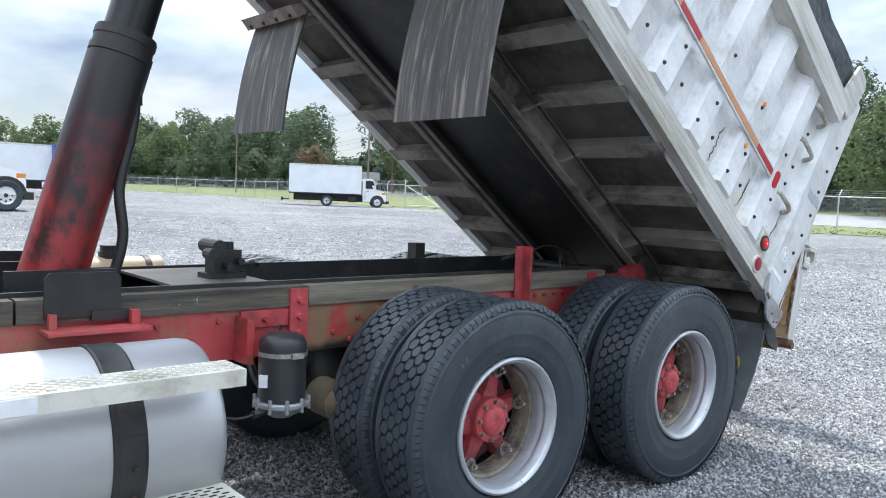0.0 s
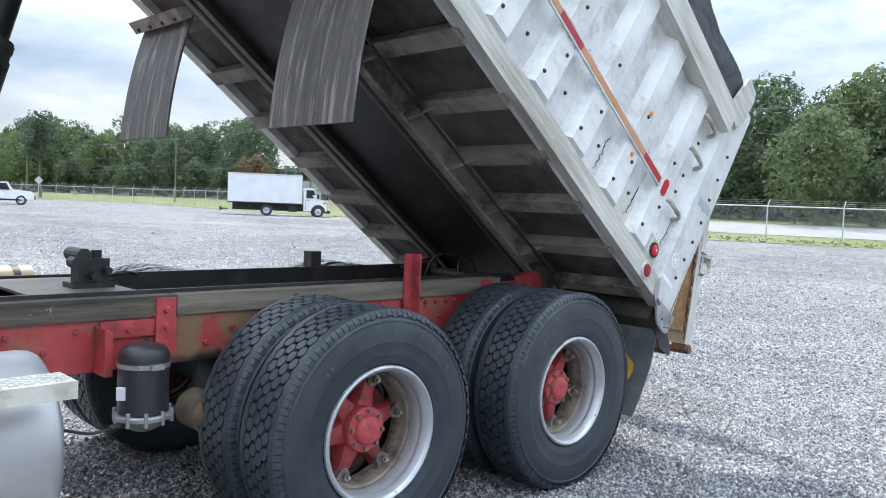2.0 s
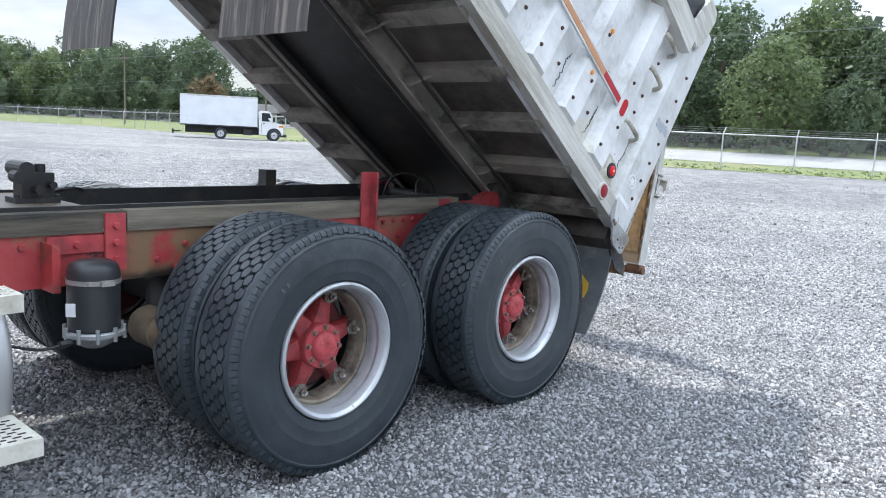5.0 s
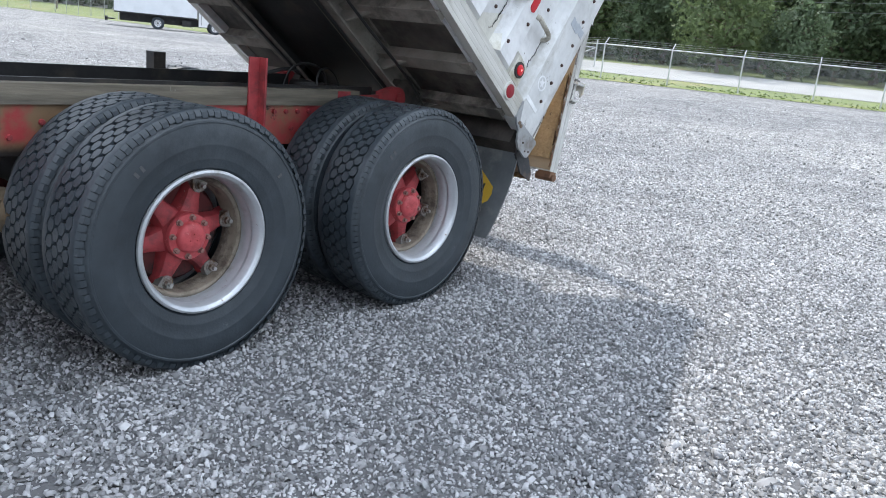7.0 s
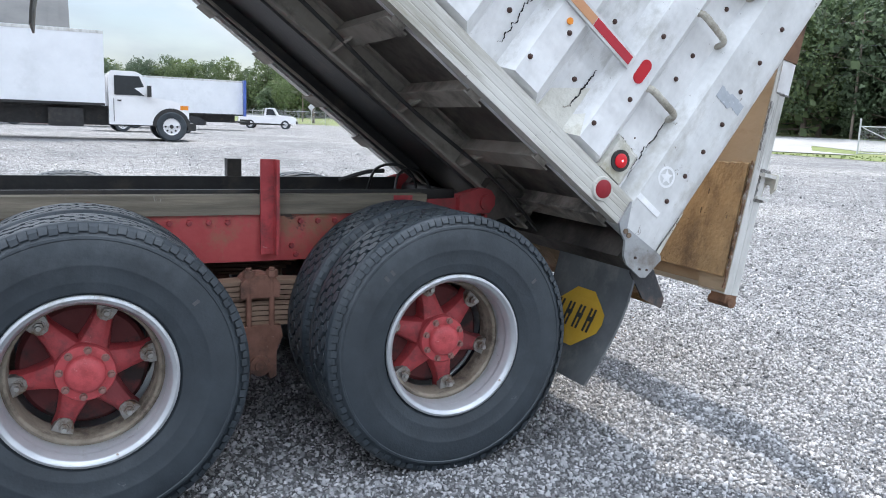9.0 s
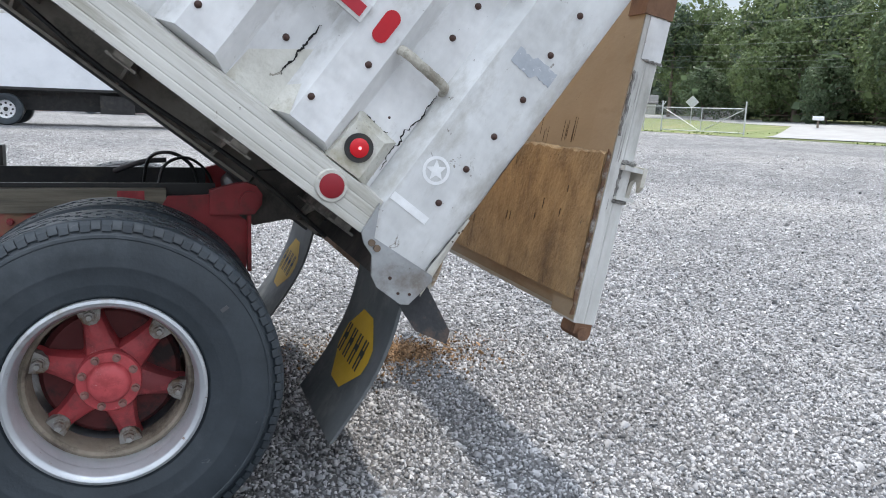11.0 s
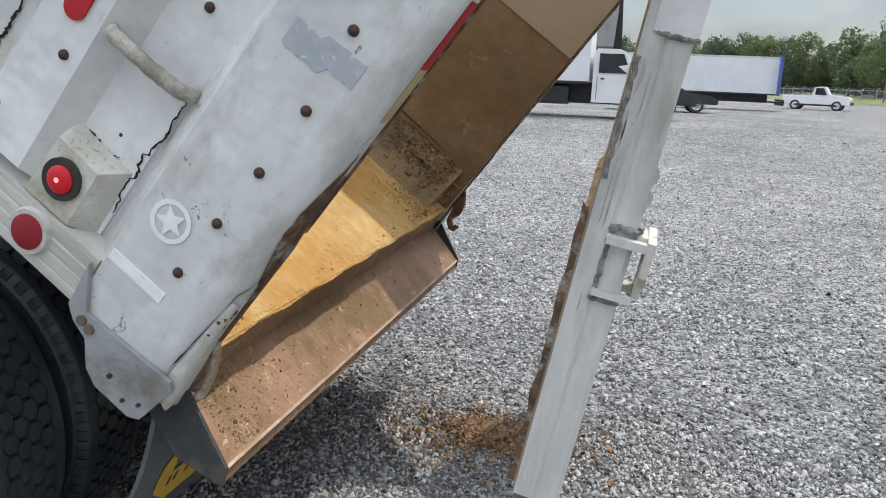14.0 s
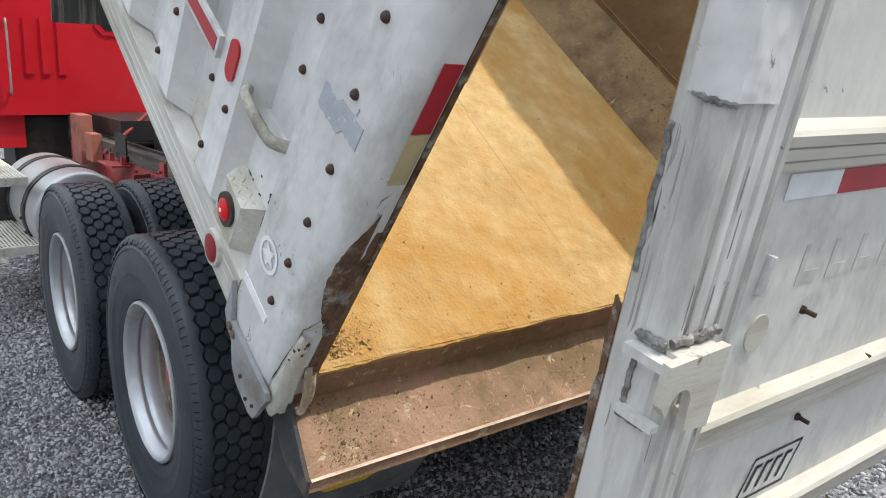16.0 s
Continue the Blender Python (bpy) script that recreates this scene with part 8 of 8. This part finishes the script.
def car(m, label, paint, length, roof, pickup, name):
    c = tagged(new(name), label, "pickup" if pickup else "car")
    r = 0.34
    L = length / 2
    if pickup:
        prof = [(-L, 0.42), (-L, 0.98), (-L * 0.12, 0.98), (-L * 0.08, roof - 0.06), (0.1, roof), (L * 0.22, roof), (L * 0.36, 1.08), (L * 0.9, 0.98), (L, 0.8), (L, 0.42)]
    else:
        prof = [(-L, 0.4), (-L, 0.82), (-L * 0.72, 0.95), (-L * 0.4, roof - 0.04), (-L * 0.1, roof), (L * 0.1, roof - 0.02), (L * 0.42, 0.94), (L * 0.88, 0.8), (L, 0.66), (L, 0.4)]
    bm = bmesh.new()
    prism(bm, prof, "y", -0.9, 0.9)
    for v in bm.verts:
        if v.co.z > 1.0:
            v.co.y *= 0.82
    part("body", bm, paint, c, "", m, bevel=0.05, smooth=35)
    for s in (-1, 1):
        bm = bmesh.new()
        if pickup:
            prism(bm, [(-L * 0.04, 1.05), (L * 0.3, 1.05), (L * 0.2, roof - 0.1), (-L * 0.02, roof - 0.1)], "y", *sorted((s * 0.80, s * 0.86)))
        else:
            prism(bm, [(-L * 0.55, 0.96), (L * 0.36, 0.96), (L * 0.08, roof - 0.08), (-L * 0.36, roof - 0.1)], "y", *sorted((s * 0.78, s * 0.84)))
        part("side_window", bm, GLASS, c, "", m)
        part("sill", boxes((-L * 0.6, L * 0.6, *sorted((s * 0.88, s * 0.915)), 0.3, 0.42)), BLACK, c, "", m)
        for x in (-L * 0.6, L * 0.62):
            road_wheel(c, x, s * 0.80, r, 0.22, m)
    part("bumper", boxes((L - 0.05, L + 0.08, -0.88, 0.88, 0.42, 0.62)), BLACK, c, "", m, bevel=0.03)
    part("tail_bumper", boxes((-L - 0.1, -L + 0.03, -0.85, 0.85, 0.42, 0.6)), STEEL, c, "", m, bevel=0.03)
    part("tail_lamp", boxes((-L - 0.01, -L + 0.02, 0.7, 0.88, 0.62, 0.9), (-L - 0.01, -L + 0.02, -0.88, -0.7, 0.62, 0.9)), REDTAPE, c, "", m)
    return c


car(at(13.3, 57.5, 0.40, 0, 0, -18), "white pickup truck parked by the far fence", CARWHITE, 4.3, 1.6, True, "pickup_truck")
car(at(2.6, 36.2, 0.42, 0, 0, 4), "black saloon car parked between the trucks", CARBLACK, 4.6, 1.42, False, "car")

# ---- low building behind the long truck ----
b = tagged(new("warehouse"), "low brick building with a dark grey metal roof", "building")
part("wall", boxes((-30, -0.9, 50, 64, 0.2, 4.0)), BRICK, b, "reddish brick wall")
bm = bmesh.new()
prism(bm, [(49.4, 3.9), (57, 9.4), (64.6, 3.9), (64.6, 3.7), (57, 9.1), (49.4, 3.7)], "x", -30.5, -0.5)
part("roof", bm, ROOFGREY, b, "dark grey metal roof")
for k in range(40):
    x = -30.3 + 0.75 * k
    bm = bmesh.new()
    prism(bm, [(49.4, 3.905), (57, 9.405), (57, 9.43), (49.4, 3.93)], "x", x, x + 0.05)
    part("roof_seam", bm, ROOFGREY, b)
for k in range(5):
    part("door", boxes((-28 + 5.5 * k, -25 + 5.5 * k, 49.93, 50.0, 0.4, 3.4)), BOXWHITE, b, "white roll-up door")

# ---- spilled soil under the tail ----
def scatter(n, place, size, seed, spread=0.28):
    """Angular chips: a ragged base of four corners and a short ridge, each turned and tilted its own way."""
    g = np.random.RandomState(seed)
    xy, base = place(g, n)
    n = len(xy)
    unit = np.array([(-1, -1, -0.5), (1, -1, -0.5), (1, 1, -0.5), (-1, 1, -0.5), (-0.45, 0.1, 0.8), (0.45, -0.1, 0.7)], float)
    v = unit[None] * (1 + g.uniform(-0.45, 0.3, (n, 6, 3)))
    v[:, 4:, 1] += g.uniform(-0.5, 0.5, (n, 2))
    s = size * g.lognormal(0, spread, (n, 1, 1))
    v *= s * np.stack([g.uniform(0.8, 1.45, n), g.uniform(0.5, 0.95, n), g.uniform(0.5, 1.05, n)], 1)[:, None]
    tilt = g.normal(0, 0.55, (n, 2))
    a = g.uniform(0, 6.2832, n)
    cx, sx, cy, sy, ca, sa_ = np.cos(tilt[:, 0]), np.sin(tilt[:, 0]), np.cos(tilt[:, 1]), np.sin(tilt[:, 1]), np.cos(a), np.sin(a)
    X, Y, Z = v[..., 0], v[..., 1], v[..., 2]
    Y, Z = Y * cx[:, None] - Z * sx[:, None], Y * sx[:, None] + Z * cx[:, None]
    X, Z = X * cy[:, None] + Z * sy[:, None], -X * sy[:, None] + Z * cy[:, None]
    X, Y = X * ca[:, None] - Y * sa_[:, None], X * sa_[:, None] + Y * ca[:, None]
    lift = base + np.abs(g.normal(0, 0.6, n)) * size
    co = np.stack([X + xy[:, :1], Y + xy[:, 1:2], Z + lift[:, None]], -1).reshape(-1, 3)
    tri = np.array([(0, 1, 5), (0, 5, 4), (1, 2, 5), (2, 3, 4), (2, 4, 5), (3, 0, 4)])
    faces = (tri[None] + 6 * np.arange(n)[:, None, None]).reshape(-1, 3)
    return co, faces


def stones(name, co, faces, material):
    data = bpy.data.meshes.new(name)
    data.vertices.add(len(co))
    data.vertices.foreach_set("co", co.ravel())
    data.loops.add(len(faces) * 3)
    data.loops.foreach_set("vertex_index", faces.ravel())
    data.polygons.add(len(faces))
    data.polygons.foreach_set("loop_start", np.arange(len(faces)) * 3)
    data.update(calc_edges=True)
    data.validate()
    data.materials.append(material)
    return new(name, data)


def heap(g, n):
    a, r = g.uniform(0, 6.2832, n), np.abs(g.normal(0, 0.62, n))
    xy = np.stack([1.42 + 0.55 * r * np.cos(a), 0.50 + 0.38 * r * np.sin(a)], 1)
    return xy, 0.012 + 0.03 * np.exp(-4 * r * r)


bm = bmesh.new()
rings = []
rng = random.Random(5)
for k in range(8):
    r = k / 7
    rings.append([bm.verts.new((1.46 + (0.17 * r) * math.cos(a) * (1 + 0.2 * math.sin(3 * a)), 0.48 + (0.12 * r) * math.sin(a) * (1 + 0.2 * math.cos(2 * a)),
                                0.016 + 0.045 * (1 - r) ** 1.5 + rng.uniform(-0.004, 0.006) * (1 - r) - 0.02 * (r > 0.95))) for a in [6.2831853 * i / 36 for i in range(36)]])
for p, q in zip(rings, rings[1:]):
    for i in range(36):
        j = (i + 1) % 36
        bm.faces.new((p[i], p[j], q[j], q[i]))
tagged(part("soil_heap", bm, DIRT, smooth=60), "small heap of spilled orange soil on the gravel", "soil", kind="stuff")
co, faces = scatter(1900, heap, 0.0066, 3)
tagged(stones("soil_crumbs", co, faces, DIRT), "loose orange soil crumbs on the gravel", "soil", kind="stuff")


# loose crumbs of sand left on the bed floor
def on_floor(g, n):
    x = 0.49 - np.abs(g.normal(0, 0.4, n)) * g.uniform(0, 1, n)
    y = np.where(g.uniform(0, 1, n) < 0.78, g.normal(0.80, 0.16, n), g.uniform(-1.0, 1.0, n))
    y = np.clip(y, -1.05, 1.05)
    return np.stack([x, y], 1), 0.27 + np.clip(np.abs(y) - 0.9, 0, 0.2) * np.where(y > 0, 0.9, 0.9)
co, faces = scatter(2600, on_floor, 0.0016, 9, 0.6)
crumbs = stones("sand_crumbs", co, faces, surf("brown_sand_crumbs", (0.30, 0.185, 0.075), (0.48, 0.31, 0.12), 9.0, 0.95, 0.0, 0.3, 60, island=0.4))
crumbs.matrix_basis = BED
tagged(crumbs, "brown sand crumbs lying on the tipped bed floor", "sand", kind="stuff")


def clods(g, n):
    far = g.uniform(0, 1, n) < 0.6
    x = 0.478 - np.abs(g.normal(0, 1, n)) * np.where(far, 0.13, 0.075)
    y = np.where(far, g.normal(0.80, 0.085, n), -1.075 + np.abs(g.normal(0, 0.075, n)))
    return np.stack([x, np.clip(y, -1.085, 0.9)], 1), np.full(n, 0.271)
co, faces = scatter(1500, clods, 0.0024, 21, 0.5)
lumps = stones("sand_clods", co, faces, bpy.data.materials["brown_sand_crumbs"])
lumps.matrix_basis = BED
tagged(lumps, "lumpy brown sand clods left at the floor's end", "sand", kind="stuff")


def on_fillet(g, n):
    x = np.where(g.uniform(0, 1, n) < 0.6, 0.42 - np.abs(g.normal(0, 0.16, n)), 0.44 - np.abs(g.normal(0, 0.55, n)))
    y = np.clip(g.normal(1.04, 0.042, n), 0.915, 1.095)
    return np.stack([x, y], 1), 0.272 + np.clip(y - 0.90, 0, 0.2) * 1.0
co, faces = scatter(4600, on_fillet, 0.0021, 15, 0.65)
dirt = stones("fillet_dirt", co, faces, surf("dark_clotted_dirt", (0.12, 0.075, 0.036), (0.24, 0.155, 0.075), 9.0, 0.95, 0.0, 0.3, 60, island=0.4))
dirt.matrix_basis = BED
tagged(dirt, "dark clotted dirt left in the bed's far corner", "dirt", kind="stuff")


def on_apron(g, n):
    x = g.uniform(0.51, 0.69, n)
    y = np.where(g.uniform(0, 1, n) < 0.5, g.uniform(-1.12, 1.12, n), -1.1 + np.abs(g.normal(0, 0.12, n)))
    return np.stack([x, y], 1), 0.143 - 0.256 * (x - 0.505)
co, faces = scatter(1100, on_apron, 0.0012, 10, 0.6)
crumbs = stones("apron_crumbs", co, faces, bpy.data.materials["dark_clotted_dirt"])
crumbs.matrix_basis = BED
tagged(crumbs, "fine sand crumbs lying on the spreader apron", "sand", kind="stuff")


# ---- gravel ----
NEAR = (-2.4, 3.9, -3.6, 1.0)          # the stretch of yard beside and behind the truck, laid stone by stone


def height_at(xy):
    s = np.clip((np.hypot(xy[:, 0], xy[:, 1]) - 6) / 19, 0, 1)
    return 0.42 * s * s * (3 - 2 * s)


def laid(g, n):
    xs, ys = np.arange(NEAR[0], NEAR[1], 0.0147), np.arange(NEAR[2], NEAR[3], 0.0147)
    xy = np.stack(np.meshgrid(xs, ys), -1).reshape(-1, 2) + g.uniform(-0.55, 0.55, (len(xs) * len(ys), 2)) * 0.0147
    rim = np.minimum(np.minimum(xy[:, 0] - NEAR[0], NEAR[1] - xy[:, 0]), np.minimum(xy[:, 1] - NEAR[2], NEAR[3] - xy[:, 1]))
    xy = xy[g.uniform(0, 1, len(xy)) < 0.28 + rim / 0.7]          # thinning out towards the edge of the stretch
    return xy, np.zeros(len(xy))


def yard(r0, r1):
    """Stones over the yard beyond; further off only the larger ones are laid."""
    def place(g, n):
        r = r0 + (r1 - r0) * g.uniform(0, 1, n) ** 1.15
        a = g.uniform(-0.45, 2.8, n)
        xy = np.stack([0.3 + r * np.cos(a), -2.6 + r * np.sin(a)], 1)
        inside = (xy[:, 0] > NEAR[0]) & (xy[:, 0] < NEAR[1]) & (xy[:, 1] > NEAR[2]) & (xy[:, 1] < NEAR[3])
        xy = xy[~inside]
        return xy, height_at(xy)
    return place


def chips(n, place, size, seed, corners, spread=0.3):
    """Blunt broken stones: an uneven foot, steep sides and a flat, tilted top of three or four corners."""
    g = np.random.RandomState(seed)
    xy, base = place(g, n)
    n, k = len(xy), corners
    turn = np.arange(k) * 6.2832 / k + g.uniform(-0.32, 0.32, (n, k)) + g.uniform(0, 6.2832, (n, 1))
    reach = g.uniform(0.72, 1.3, (n, k))
    foot = np.stack([reach * np.cos(turn), reach * np.sin(turn), np.full((n, k), -0.75)], -1)
    top = np.stack([reach * 0.74 * np.cos(turn), reach * 0.74 * np.sin(turn), g.uniform(0.34, 0.62, (n, k))], -1)
    v = np.concatenate([foot, top], 1)
    v *= (size * g.lognormal(0, spread, (n, 1, 1))) * np.stack([g.uniform(1.0, 1.9, n), g.uniform(0.6, 0.95, n), g.uniform(0.75, 1.25, n)], 1)[:, None]
    tilt, a = g.normal(0, 0.46, (n, 2)), g.uniform(0, 6.2832, n)
    X, Y, Z = v[..., 0], v[..., 1], v[..., 2]
    c, d = np.cos(tilt[:, :1]), np.sin(tilt[:, :1])
    Y, Z = Y * c - Z * d, Y * d + Z * c
    c, d = np.cos(tilt[:, 1:]), np.sin(tilt[:, 1:])
    X, Z = X * c + Z * d, Z * c - X * d
    c, d = np.cos(a)[:, None], np.sin(a)[:, None]
    X, Y = X * c - Y * d, X * d + Y * c
    lift = base + g.uniform(0, 1.0, n) ** 1.5 * 2.1 * size
    co = np.stack([X + xy[:, :1], Y + xy[:, 1:2], Z + lift[:, None]], -1).reshape(-1, 3)
    tri = [(k, k + i, k + i + 1) for i in range(1, k - 1)]
    for i in range(k):
        j = (i + 1) % k
        tri += [(i, j, k + j), (i, k + j, k + i)]
    tri = np.array(tri)
    return co, (tri[None] + 2 * k * np.arange(n)[:, None, None]).reshape(-1, 3)


# Dark sheet under the stones: the shade in their gaps, put in as colour.
bm = bmesh.new()
ragged = random.Random(8)
nx, ny = int((NEAR[1] - NEAR[0]) / 0.1), int((NEAR[3] - NEAR[2]) / 0.1)
grid = [[bm.verts.new((NEAR[0] + 0.1 * i, NEAR[2] + 0.1 * j, 0.004)) for j in range(ny + 1)] for i in range(nx + 1)]
for i in range(nx):
    for j in range(ny):
        if ragged.random() < 0.12 * min(i, j, nx - 1 - i, ny - 1 - j):          # patchy towards its rim
            bm.faces.new((grid[i][j], grid[i + 1][j], grid[i + 1][j + 1], grid[i][j + 1]))
bmesh.ops.delete(bm, geom=[v for v in bm.verts if not v.link_faces], context="VERTS")
tagged(part("stone_dust", bm, GAPSHADE), "dark sheet painting shade between the loose stones", "gravel", kind="stuff")
co, faces = chips(0, laid, 0.0076, 11, 3)
tagged(stones("gravel", co, faces, STONE), "angular grey crushed stone, finger-tip size", "gravel", kind="stuff")
for r0, r1, n, size, seed in ((2.0, 5.2, 52000, 0.0086, 12), (5.2, 8.5, 40000, 0.0100, 13), (8.5, 14.0, 30000, 0.0116, 14), (14.0, 24.0, 12000, 0.0135, 15)):
    co, faces = chips(n, yard(r0, r1), size, seed, 3)
    tagged(stones("gravel_beyond", co, faces, STONE), "angular grey crushed stone spread over the yard", "gravel", kind="stuff")
